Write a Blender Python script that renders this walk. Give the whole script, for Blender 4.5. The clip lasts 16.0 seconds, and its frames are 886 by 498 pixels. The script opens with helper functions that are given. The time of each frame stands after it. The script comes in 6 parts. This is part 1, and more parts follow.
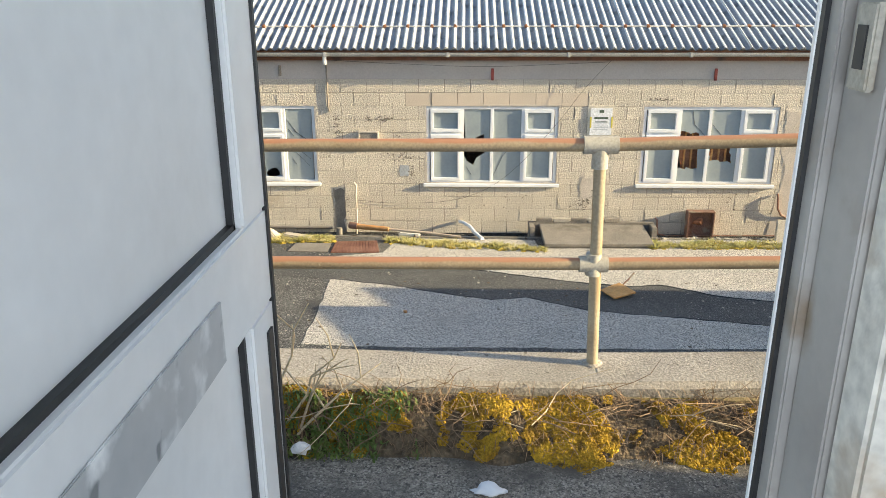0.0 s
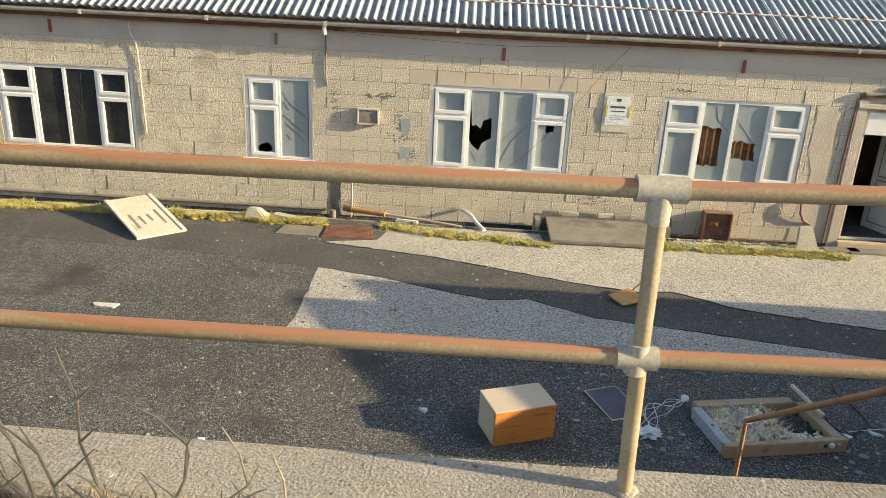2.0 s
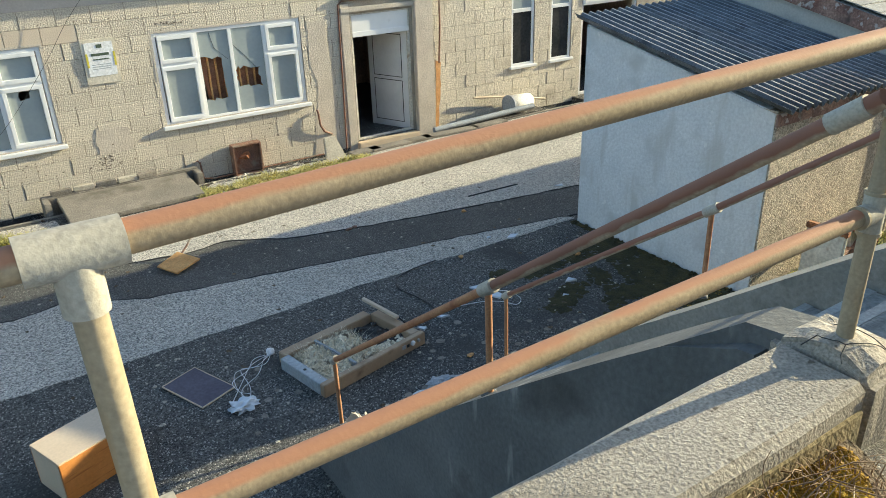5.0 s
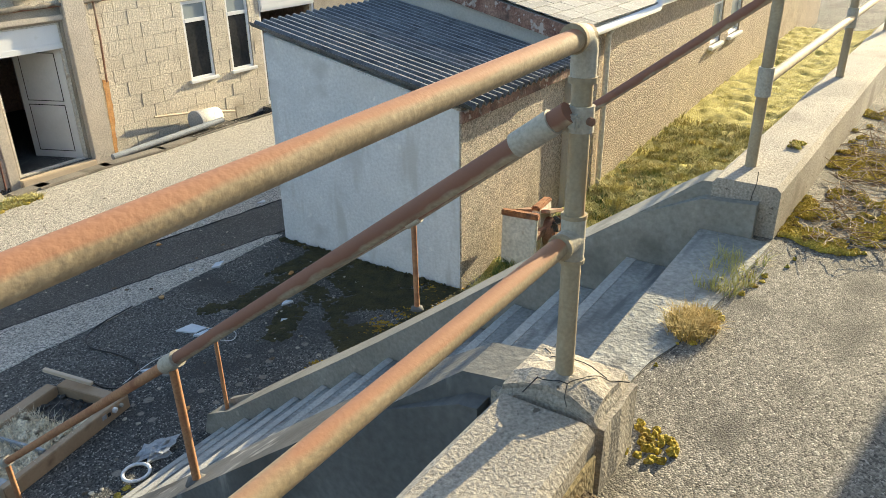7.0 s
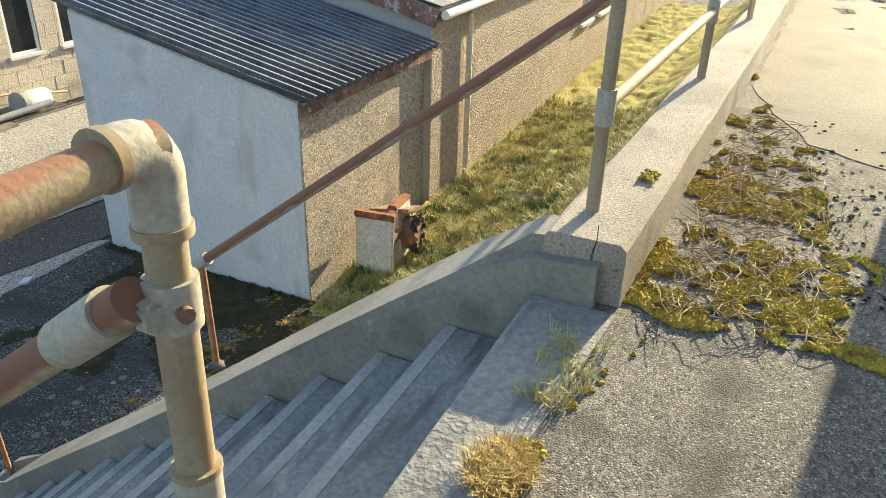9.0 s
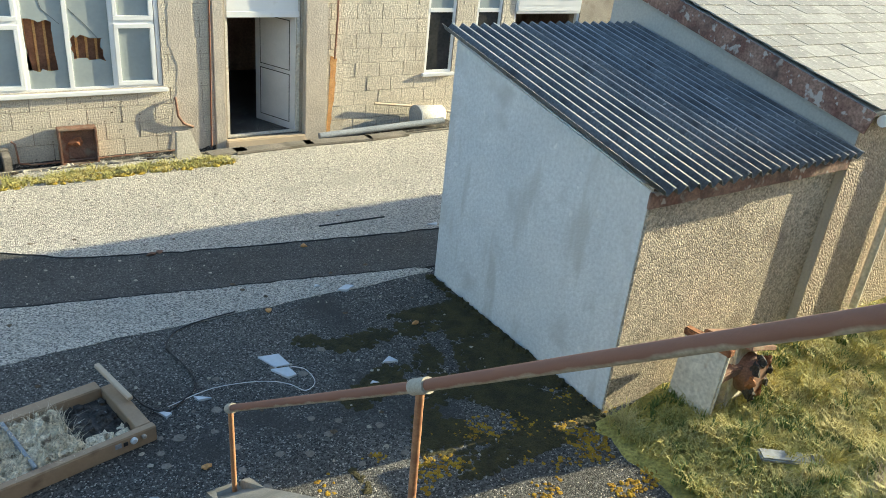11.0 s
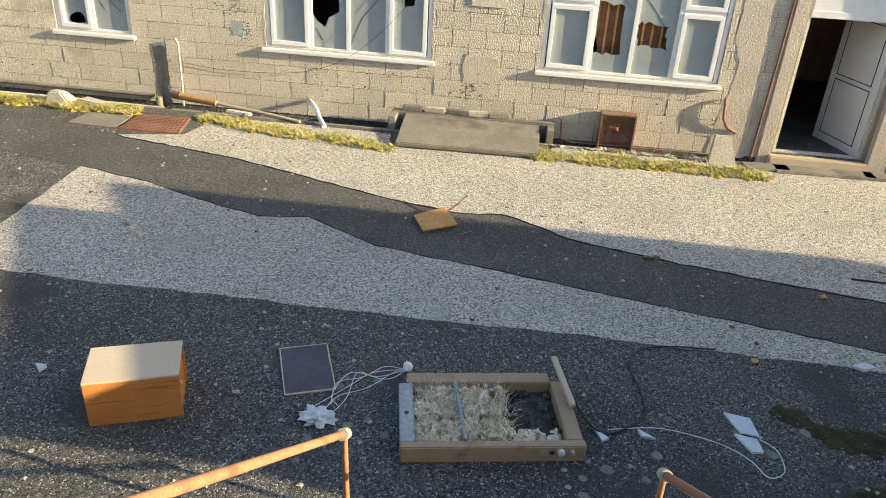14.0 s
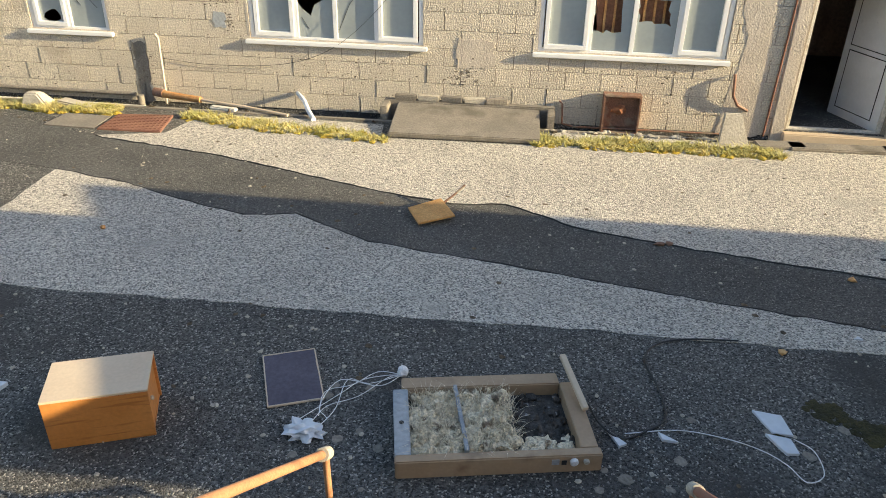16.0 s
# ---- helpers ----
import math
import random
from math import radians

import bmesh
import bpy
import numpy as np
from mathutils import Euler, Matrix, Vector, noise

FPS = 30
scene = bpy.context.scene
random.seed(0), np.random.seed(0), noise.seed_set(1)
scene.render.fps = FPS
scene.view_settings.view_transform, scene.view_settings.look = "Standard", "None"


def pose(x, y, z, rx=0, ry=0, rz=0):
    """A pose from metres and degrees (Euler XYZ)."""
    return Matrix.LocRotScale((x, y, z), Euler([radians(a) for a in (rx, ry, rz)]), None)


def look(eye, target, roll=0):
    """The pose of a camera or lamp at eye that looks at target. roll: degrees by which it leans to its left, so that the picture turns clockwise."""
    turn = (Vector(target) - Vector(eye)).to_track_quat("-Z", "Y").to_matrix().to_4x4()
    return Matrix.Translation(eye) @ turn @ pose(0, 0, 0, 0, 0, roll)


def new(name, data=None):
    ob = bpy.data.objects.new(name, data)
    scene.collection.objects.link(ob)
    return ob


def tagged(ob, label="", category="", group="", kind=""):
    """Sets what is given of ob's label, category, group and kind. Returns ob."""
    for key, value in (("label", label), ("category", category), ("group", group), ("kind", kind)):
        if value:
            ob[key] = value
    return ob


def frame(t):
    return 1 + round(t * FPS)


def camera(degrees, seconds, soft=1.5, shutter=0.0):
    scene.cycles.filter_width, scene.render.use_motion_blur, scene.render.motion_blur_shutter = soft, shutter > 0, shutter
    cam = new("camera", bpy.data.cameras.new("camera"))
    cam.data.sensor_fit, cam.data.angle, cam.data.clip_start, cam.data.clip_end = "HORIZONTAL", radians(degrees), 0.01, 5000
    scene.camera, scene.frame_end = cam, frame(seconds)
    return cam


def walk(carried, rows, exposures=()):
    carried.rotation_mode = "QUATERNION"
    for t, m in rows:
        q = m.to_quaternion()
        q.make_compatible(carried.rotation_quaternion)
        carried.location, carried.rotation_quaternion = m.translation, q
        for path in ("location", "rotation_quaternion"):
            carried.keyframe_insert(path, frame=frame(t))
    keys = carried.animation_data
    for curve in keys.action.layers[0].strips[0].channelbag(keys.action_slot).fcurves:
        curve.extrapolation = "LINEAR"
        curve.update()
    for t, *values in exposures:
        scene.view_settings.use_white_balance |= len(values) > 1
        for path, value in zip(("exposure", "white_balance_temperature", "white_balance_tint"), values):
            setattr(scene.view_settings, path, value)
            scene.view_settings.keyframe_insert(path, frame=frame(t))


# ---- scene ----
cam = camera(60.8, 16.0, soft=0.75)
PATH = [
    (0, (0.517, -0.79, 4.155), (0.46, 1.107, 3.526), -0.1),
    (0.5, (0.565, -0.585, 4.169), (0.518, 1.308, 3.527), 0.5),
    (1, (0.581, -0.373, 4.157), (0.525, 1.515, 3.5), 1.3),
    (1.5, (0.563, -0.138, 4.129), (0.502, 1.746, 3.463), 2.4),
    (2, (0.541, 0.086, 4.125), (0.482, 1.962, 3.434), 2.8),
    (2.5, (0.536, 0.222, 4.136), (0.485, 2.084, 3.407), 2.0),
    (3, (0.55, 0.336, 4.131), (0.537, 2.187, 3.372), 0.5),
    (3.5, (0.602, 0.461, 4.111), (0.729, 2.298, 3.331), -1.2),
    (4, (0.693, 0.626, 4.077), (1.065, 2.416, 3.267), -2.1),
    (4.5, (0.787, 0.723, 4.09), (1.465, 2.404, 3.245), -2.2),
    (5, (0.893, 0.841, 4.046), (1.889, 2.356, 3.203), -1.7),
    (7.3, (1.404, 1.088, 4.0), (2.958, 2.009, 3.142), -0.8),
    (7.5, (1.496, 1.087, 3.997), (3.079, 1.948, 3.131), -0.8),
    (8, (1.735, 1.093, 4.001), (3.365, 1.824, 3.103), 0.3),
    (8.2, (1.822, 1.103, 4.001), (3.458, 1.795, 3.082), 1.3),
    (10.5, (3.1, 1.48, 3.936), (4.443, 2.687, 3.076), 4.2),
    (11, (3.313, 1.637, 3.924), (4.368, 3.1, 3.06), 5.9),
    (11.5, (3.472, 1.764, 3.931), (4.254, 3.368, 3.027), 7.1),
    (12, (3.54, 1.957, 3.854), (4.079, 3.635, 2.909), 8.0),
    (12.5, (3.592, 2.09, 3.89), (3.869, 3.803, 2.896), 7.9),
    (13, (3.594, 2.195, 3.86), (3.617, 3.914, 2.838), 6.4),
    (13.5, (3.61, 2.303, 3.782), (3.474, 4.028, 2.779), 3.7),
    (14, (3.647, 2.436, 3.647), (3.461, 4.184, 2.694), 3.3),
    (14.5, (3.697, 2.522, 3.626), (3.501, 4.283, 2.698), 2.9),
    (15, (3.681, 2.65, 3.523), (3.485, 4.406, 2.587), 2.5),
    (15.5, (3.664, 2.76, 3.457), (3.47, 4.508, 2.506), 1.7),
    (16, (3.683, 2.875, 3.369), (3.483, 4.619, 2.41), 1.1),
]
walk(cam, [(t, look(eye, target, roll)) for t, eye, target, roll in PATH], exposures=((0.0, 1.3, 6450, 11), (1.0, 1.14, 6900, 12), (1.5, 1.05, 7100, 13), (2.2, 1.04, 6600, 8), (3.0, 1.07, 6250, 5), (4.5, 1.06, 5950, 4), (5.2, 1.19, 6050, 4), (7.3, 1.28, 6500, 9), (8.2, 1.27, 6550, 10), (10.3, 1.34, 6050, 2), (11.5, 1.34, 6150, 4), (12.6, 1.27, 6600, 10), (16.0, 1.24, 6700, 11)))

# ---- sky and sun ----
SUN_EL, SUN_DIR = 16.5, Vector((0.99, -0.145, 0.0)).normalized()
world = bpy.data.worlds.new("sky")
scene.world = world
world.use_nodes = True
sky = world.node_tree.nodes.new("ShaderNodeTexSky")
sky.sky_type, sky.sun_disc = "NISHITA", False
sky.sun_elevation, sky.sun_rotation = radians(SUN_EL), math.atan2(SUN_DIR.x, SUN_DIR.y)
background = world.node_tree.nodes["Background"]
background.inputs["Strength"].default_value = 0.14
world.node_tree.links.new(sky.outputs[0], background.inputs[0])
sun_to = SUN_DIR * math.cos(radians(SUN_EL)) + Vector((0, 0, math.sin(radians(SUN_EL))))
lamp = bpy.data.lights.new("sun", "SUN")
lamp.energy, lamp.angle, lamp.color = 5.0, radians(0.6), (1.0, 0.83, 0.52)
new("sun", lamp).matrix_world = look(sun_to * 50, (0, 0, 0))


# ---- materials ----
def mat(name, c1, c2, scale=3.0, rough=0.85, bump=0.3, bscale=60.0, metal=0.0, spots=None, grain=0.25, stain=None, vary=0.0, dist=0.01, streak=None, cells=None, upper=None):
    """Two colours mixed by broad noise, fine grain, optional spots (colour, scale, threshold), stains and streaks, and relief."""
    m = bpy.data.materials.new(name)
    m.use_nodes = True
    t = m.node_tree
    n, l = t.nodes, t.links
    bsdf = n["Principled BSDF"]
    pos = n.new("ShaderNodeTexCoord").outputs["Object"]

    def noise_tex(sc, detail=4.0, warp=(1, 1, 1)):
        mp = n.new("ShaderNodeMapping")
        mp.inputs["Scale"].default_value = warp
        l.new(pos, mp.inputs["Vector"])
        k = n.new("ShaderNodeTexNoise")
        k.inputs["Scale"].default_value, k.inputs["Detail"].default_value = sc, detail
        l.new(mp.outputs[0], k.inputs["Vector"])
        return k.outputs["Fac"]

    def ramp(fac, lo, hi):
        r = n.new("ShaderNodeMapRange")
        r.inputs["From Min"].default_value, r.inputs["From Max"].default_value = lo, hi
        l.new(fac, r.inputs["Value"])
        return r.outputs[0]

    def mix(fac, a, b, mode="MIX"):
        k = n.new("ShaderNodeMix")
        k.data_type, k.blend_type = "RGBA", mode
        for sock, v in ((k.inputs["Factor"], fac), (k.inputs[6], a), (k.inputs[7], b)):
            if isinstance(v, (int, float)):
                sock.default_value = v
            elif isinstance(v, tuple):
                sock.default_value = (*v, 1)
            else:
                l.new(v, sock)
        return k.outputs[2]

    col = mix(ramp(noise_tex(scale), 0.35, 0.65), c1, c2)
    fine = noise_tex(bscale, 3.0)
    g = n.new("ShaderNodeMapRange")
    g.inputs["From Min"].default_value, g.inputs["From Max"].default_value = 0.25, 0.75
    g.inputs["To Min"].default_value, g.inputs["To Max"].default_value = 1 - grain, 1 + grain
    l.new(fine, g.inputs["Value"])
    comb = n.new("ShaderNodeCombineColor")
    for i in range(3):
        l.new(g.outputs[0], comb.inputs[i])
    col = mix(1.0, col, comb.outputs[0], "MULTIPLY")
    height = fine
    if cells:
        vo = n.new("ShaderNodeTexVoronoi")
        vo.inputs["Scale"].default_value = cells[0]
        l.new(pos, vo.inputs["Vector"])
        sep = n.new("ShaderNodeSeparateColor")
        l.new(vo.outputs["Color"], sep.inputs[0])
        r = n.new("ShaderNodeMapRange")
        r.inputs["To Min"].default_value, r.inputs["To Max"].default_value = 1 - cells[1], 1 + cells[1]
        l.new(sep.outputs[0], r.inputs["Value"])
        c = n.new("ShaderNodeCombineColor")
        for i in range(3):
            l.new(r.outputs[0], c.inputs[i])
        col = mix(1.0, col, c.outputs[0], "MULTIPLY")
        col = mix(ramp(sep.outputs[1], 1 - cells[3], 1 - cells[3] + 0.01), col, cells[2])
        inv = n.new("ShaderNodeMath")
        inv.operation = "MULTIPLY_ADD"
        inv.inputs[1].default_value = -1.0
        l.new(vo.outputs["Distance"], inv.inputs[0])
        l.new(sep.outputs[0], inv.inputs[2])
        height = inv.outputs[0]
    if vary:
        info = n.new("ShaderNodeObjectInfo")
        r = n.new("ShaderNodeMapRange")
        r.inputs["To Min"].default_value, r.inputs["To Max"].default_value = 1 - vary, 1 + vary
        l.new(info.outputs["Random"], r.inputs["Value"])
        c = n.new("ShaderNodeCombineColor")
        for i in range(3):
            l.new(r.outputs[0], c.inputs[i])
        col = mix(1.0, col, c.outputs[0], "MULTIPLY")
    for sp in ([spots] if spots and not isinstance(spots, list) else spots or []):
        col = mix(ramp(noise_tex(sp[1], 2.0), sp[2], sp[2] + 0.06), col, sp[0])
    if stain:
        col = mix(ramp(noise_tex(stain[1], 6.0), stain[2], stain[2] + 0.15), col, stain[0])
    if streak:
        col = mix(ramp(noise_tex(streak[1], 5.0, streak[3]), streak[2], streak[2] + 0.12), col, streak[0])
    if upper:
        geo = n.new("ShaderNodeNewGeometry")
        xyz = n.new("ShaderNodeSeparateXYZ")
        l.new(geo.outputs["Normal"], xyz.inputs[0])
        add = n.new("ShaderNodeMath")
        add.operation = "MULTIPLY_ADD"
        add.inputs[1].default_value = upper[3]
        l.new(noise_tex(upper[1], 5.0, (0.35, 1, 1)), add.inputs[0])
        l.new(xyz.outputs["Z"], add.inputs[2])
        col = mix(ramp(add.outputs[0], upper[2] + 0.5 * upper[3], upper[2] + 0.5 * upper[3] + 0.3), col, upper[0])
    l.new(col, bsdf.inputs["Base Color"])
    bsdf.inputs["Roughness"].default_value, bsdf.inputs["Metallic"].default_value = rough, metal
    if bump:
        b = n.new("ShaderNodeBump")
        b.inputs["Strength"].default_value, b.inputs["Distance"].default_value = bump, dist
        l.new(height, b.inputs["Height"])
        l.new(b.outputs[0], bsdf.inputs["Normal"])
    return m


ASPHALT = mat("asphalt", (0.08, 0.08, 0.076), (0.122, 0.12, 0.112), 0.6, 0.9, 0.9, 30, grain=0.3, stain=((0.062, 0.061, 0.058), 0.9, 0.55), dist=0.016, cells=(88, 0.8, (0.42, 0.4, 0.365), 0.08))
CHIPPINGS = mat("chippings", (0.48, 0.45, 0.395), (0.56, 0.525, 0.46), 0.8, 0.9, 0.9, 25, grain=0.14, stain=((0.41, 0.385, 0.34), 0.9, 0.6), dist=0.012, cells=(80, 0.5, (0.17, 0.16, 0.148), 0.14))
TRENCH = mat("trench_asphalt", (0.07, 0.07, 0.066), (0.1, 0.098, 0.092), 1.2, 0.85, 0.8, 30, grain=0.3, dist=0.008, cells=(100, 0.6, (0.28, 0.265, 0.24), 0.05))
TAR = mat("tar_edge", (0.02, 0.02, 0.02), (0.035, 0.034, 0.03), 5, 0.7, 0.6, 60)
BLOCK = mat("roughcast_block", (0.54, 0.485, 0.395), (0.62, 0.56, 0.46), 1.3, 0.9, 0.9, 44, grain=0.28, vary=0.07, stain=((0.46, 0.4, 0.315), 2.2, 0.57), dist=0.026, spots=[((0.2, 0.17, 0.13), 7, 0.73), ((0.38, 0.33, 0.26), 22, 0.68)])
MORTAR = mat("mortar", (0.31, 0.27, 0.215), (0.42, 0.37, 0.3), 2, 0.95, 0.6, 60, stain=((0.24, 0.2, 0.155), 3, 0.56))
PLAIN_BAND = mat("grey_render", (0.44, 0.4, 0.37), (0.49, 0.45, 0.41), 1.5, 0.9, 0.25, 40, grain=0.08, stain=((0.3, 0.27, 0.25), 3.0, 0.66))
PATCH = mat("smooth_render_patch", (0.5, 0.44, 0.365), (0.58, 0.515, 0.43), 3, 0.9, 0.5, 45, grain=0.15, dist=0.02)
LINTEL = mat("lintel_block", (0.56, 0.47, 0.37), (0.6, 0.51, 0.4), 1.5, 0.9, 0.4, 70, grain=0.1, vary=0.05)
SHED_RENDER = mat("white_render", (0.64, 0.655, 0.66), (0.73, 0.735, 0.73), 1.6, 0.88, 0.6, 30, grain=0.12, stain=((0.56, 0.565, 0.555), 2.4, 0.56), dist=0.014, spots=((0.82, 0.82, 0.8), 9, 0.7), streak=((0.57, 0.57, 0.55), 3.0, 0.6, (1.5, 1.5, 0.35)))
PEBBLE = mat("pebbledash", (0.39, 0.335, 0.265), (0.48, 0.415, 0.33), 1.5, 0.92, 0.7, 30, grain=0.25, stain=((0.3, 0.25, 0.2), 1.7, 0.58), dist=0.009, cells=(64, 0.45, (0.6, 0.53, 0.44), 0.12))
FAR_RENDER = mat("tan_roughcast", (0.42, 0.34, 0.26), (0.48, 0.4, 0.3), 1.0, 0.92, 0.8, 25, grain=0.2, stain=((0.34, 0.27, 0.2), 1.3, 0.58), dist=0.02, cells=(38, 0.25, (0.55, 0.47, 0.37), 0.06))
GABLE = mat("gable_render", (0.42, 0.41, 0.38), (0.48, 0.46, 0.42), 1.2, 0.9, 0.3, 40, grain=0.1, stain=((0.3, 0.28, 0.26), 2, 0.62))
SHEET = mat("fibre_cement_sheet", (0.2, 0.215, 0.235), (0.3, 0.31, 0.325), 1.2, 0.6, 0.4, 50, grain=0.25, stain=((0.09, 0.095, 0.1), 3.0, 0.52), dist=0.004)
SHEET_DARK = mat("weathered_sheet", (0.075, 0.085, 0.096), (0.15, 0.16, 0.17), 1.4, 0.75, 0.5, 45, grain=0.4, spots=[((0.36, 0.36, 0.34), 16, 0.69), ((0.12, 0.085, 0.06), 6, 0.68)], stain=((0.05, 0.052, 0.055), 4.0, 0.53), dist=0.004)
# Both crest colours paint sunlight onto the tops of the roof ribs.
CREST = mat("lit_crest", (0.6, 0.56, 0.45), (0.7, 0.65, 0.53), 6, 0.75, 0.3, 50, grain=0.3, stain=((0.25, 0.24, 0.21), 7, 0.62))
CREST_PALE = mat("sunlit_white_crest", (0.66, 0.65, 0.62), (0.75, 0.74, 0.71), 3, 0.7, 0.3, 50, grain=0.2, stain=((0.38, 0.37, 0.35), 5, 0.58))
SLATE = mat("slate", (0.25, 0.24, 0.22), (0.33, 0.32, 0.285), 2.0, 0.75, 0.5, 50, grain=0.22, vary=0.2, spots=[((0.5, 0.48, 0.42), 18, 0.61), ((0.42, 0.41, 0.36), 5, 0.58)], stain=((0.16, 0.15, 0.135), 5, 0.58))
RUSTWOOD = mat("flaking_fascia", (0.17, 0.085, 0.065), (0.3, 0.19, 0.15), 5, 0.85, 0.5, 40, grain=0.4, stain=((0.09, 0.06, 0.05), 4, 0.5), spots=((0.46, 0.41, 0.38), 12, 0.6))
FASCIA = mat("brown_fascia", (0.16, 0.07, 0.04), (0.24, 0.11, 0.07), 3, 0.8, 0.3, 40, stain=((0.08, 0.05, 0.04), 3, 0.6))
GUTTER = mat("grey_gutter", (0.36, 0.35, 0.32), (0.46, 0.45, 0.42), 3, 0.6, 0.1, 40, stain=((0.2, 0.18, 0.15), 4, 0.6))
UPVC = mat("white_upvc", (0.8, 0.8, 0.79), (0.84, 0.84, 0.83), 4, 0.3, 0.0, 60, grain=0.02, stain=((0.66, 0.65, 0.6), 4, 0.66))
UPVC_OLD = mat("grubby_upvc", (0.72, 0.72, 0.72), (0.8, 0.8, 0.8), 3, 0.35, 0.05, 30, grain=0.03, stain=((0.5, 0.5, 0.5), 5, 0.66))
GASKET = mat("black_gasket", (0.012, 0.012, 0.014), (0.02, 0.02, 0.02), 10, 0.5, 0)
FROST = mat("frosted_pane", (0.3, 0.34, 0.35), (0.36, 0.4, 0.4), 1.3, 0.12, 0.0, 20, grain=0.04)
DARKPANE = mat("dark_pane", (0.025, 0.028, 0.03), (0.05, 0.05, 0.05), 2.0, 0.05, 0.0, 20)
CRACK = mat("crack", (0.02, 0.02, 0.02), (0.03, 0.03, 0.03), 5, 0.6, 0)
INNER = mat("dim_plaster", (0.5, 0.41, 0.34), (0.6, 0.5, 0.42), 1.5, 0.9, 0.2, 20, stain=((0.3, 0.22, 0.17), 2, 0.58))
INFLOOR = mat("dirty_floor", (0.16, 0.14, 0.12), (0.26, 0.24, 0.21), 3, 0.8, 0.3, 20, stain=((0.07, 0.06, 0.05), 4, 0.55))
SLATWOOD = mat("brown_batten", (0.2, 0.09, 0.05), (0.28, 0.13, 0.07), 6, 0.7, 0.2, 40)
CONCRETE = mat("parapet_concrete", (0.3, 0.27, 0.225), (0.4, 0.36, 0.305), 2.2, 0.92, 0.8, 110, grain=0.4, stain=((0.21, 0.18, 0.145), 2.5, 0.57), spots=[((0.6, 0.58, 0.52), 14, 0.71), ((0.14, 0.12, 0.095), 38, 0.67)], dist=0.005)
MOSSWALL = mat("mossy_concrete", (0.24, 0.19, 0.1), (0.32, 0.26, 0.14), 3, 0.95, 0.8, 60, grain=0.3, stain=((0.2, 0.16, 0.05), 3, 0.52), dist=0.008)
STEP = mat("stair_concrete", (0.25, 0.255, 0.24), (0.35, 0.345, 0.32), 2.5, 0.9, 0.7, 50, grain=0.28, stain=((0.15, 0.15, 0.145), 3, 0.54), streak=((0.17, 0.17, 0.165), 2.0, 0.55, (1, 6, 6)), dist=0.012)
# Left wall's shade is coloured in; the right wall gets a lighter copy.
STAIRWALL = mat("shaded_damp_stair_wall", (0.1, 0.104, 0.104), (0.15, 0.153, 0.15), 1.8, 0.85, 0.5, 40, grain=0.2, stain=((0.06, 0.06, 0.058), 1.7, 0.54), streak=((0.42, 0.41, 0.38), 2.2, 0.62, (3, 3, 0.5)), dist=0.008)
LIGHTWALL = mat("weathered_stair_wall", (0.22, 0.215, 0.19), (0.3, 0.29, 0.255), 2.4, 0.9, 0.4, 50, grain=0.2, stain=((0.14, 0.135, 0.115), 2.5, 0.55), spots=((0.4, 0.38, 0.33), 10, 0.7), dist=0.006)
FRONTMOSS = mat("orange_brown_moss", (0.27, 0.15, 0.01), (0.46, 0.3, 0.02), 12, 0.95, 1.0, 130, grain=0.5, stain=((0.12, 0.07, 0.015), 15, 0.53), dist=0.012)
PATH_TOP = mat("worn_path_concrete", (0.165, 0.152, 0.13), (0.235, 0.216, 0.184), 1.4, 0.92, 0.6, 40, grain=0.3, stain=((0.095, 0.088, 0.077), 3.2, 0.54), dist=0.004, spots=[((0.07, 0.065, 0.056), 60, 0.62), ((0.36, 0.34, 0.29), 85, 0.68)], cells=(180, 0.55, (0.42, 0.39, 0.34), 0.06))
MOSS = mat("yellow_moss", (0.4, 0.29, 0.03), (0.54, 0.42, 0.07), 9, 0.95, 1.0, 130, grain=0.5, stain=((0.17, 0.11, 0.03), 14, 0.52), dist=0.012)
GREENERY = mat("green_weeds", (0.1, 0.16, 0.035), (0.16, 0.22, 0.05), 6, 0.7, 0.3, 60, grain=0.3)
DRYGRASS = mat("dry_grass", (0.6, 0.52, 0.22), (0.42, 0.4, 0.13), 3, 0.8, 0.2, 60, grain=0.35)
STRAW = mat("straw_tuft", (0.62, 0.46, 0.17), (0.5, 0.37, 0.12), 3, 0.8, 0.2, 60, grain=0.3)
TURF = mat("turf", (0.36, 0.31, 0.07), (0.48, 0.42, 0.12), 2.5, 0.95, 1.0, 40, grain=0.5, stain=((0.18, 0.18, 0.05), 3, 0.54), dist=0.03)
SOIL = mat("dead_litter", (0.09, 0.065, 0.04), (0.16, 0.12, 0.075), 8, 0.95, 1.0, 50, grain=0.6, stain=((0.05, 0.04, 0.025), 6, 0.52), dist=0.03)
RUBBLE = mat("bank_rubble", (0.17, 0.15, 0.12), (0.27, 0.24, 0.2), 3, 0.95, 1.0, 28, grain=0.5, stain=((0.1, 0.09, 0.05), 4, 0.52), dist=0.04)
TWIG = mat("dry_twig", (0.2, 0.13, 0.075), (0.29, 0.2, 0.12), 6, 0.8, 0.2, 60)
PALETWIG = mat("pale_stalk", (0.5, 0.4, 0.26), (0.58, 0.48, 0.33), 6, 0.8, 0.2, 60)
RAIL = mat("rusty_rail", (0.33, 0.25, 0.15), (0.39, 0.3, 0.19), 9, 0.75, 0.4, 120, grain=0.2, spots=((0.46, 0.38, 0.26), 60, 0.72), dist=0.002, upper=((0.4, 0.195, 0.11), 7, 0.4, 2.2))
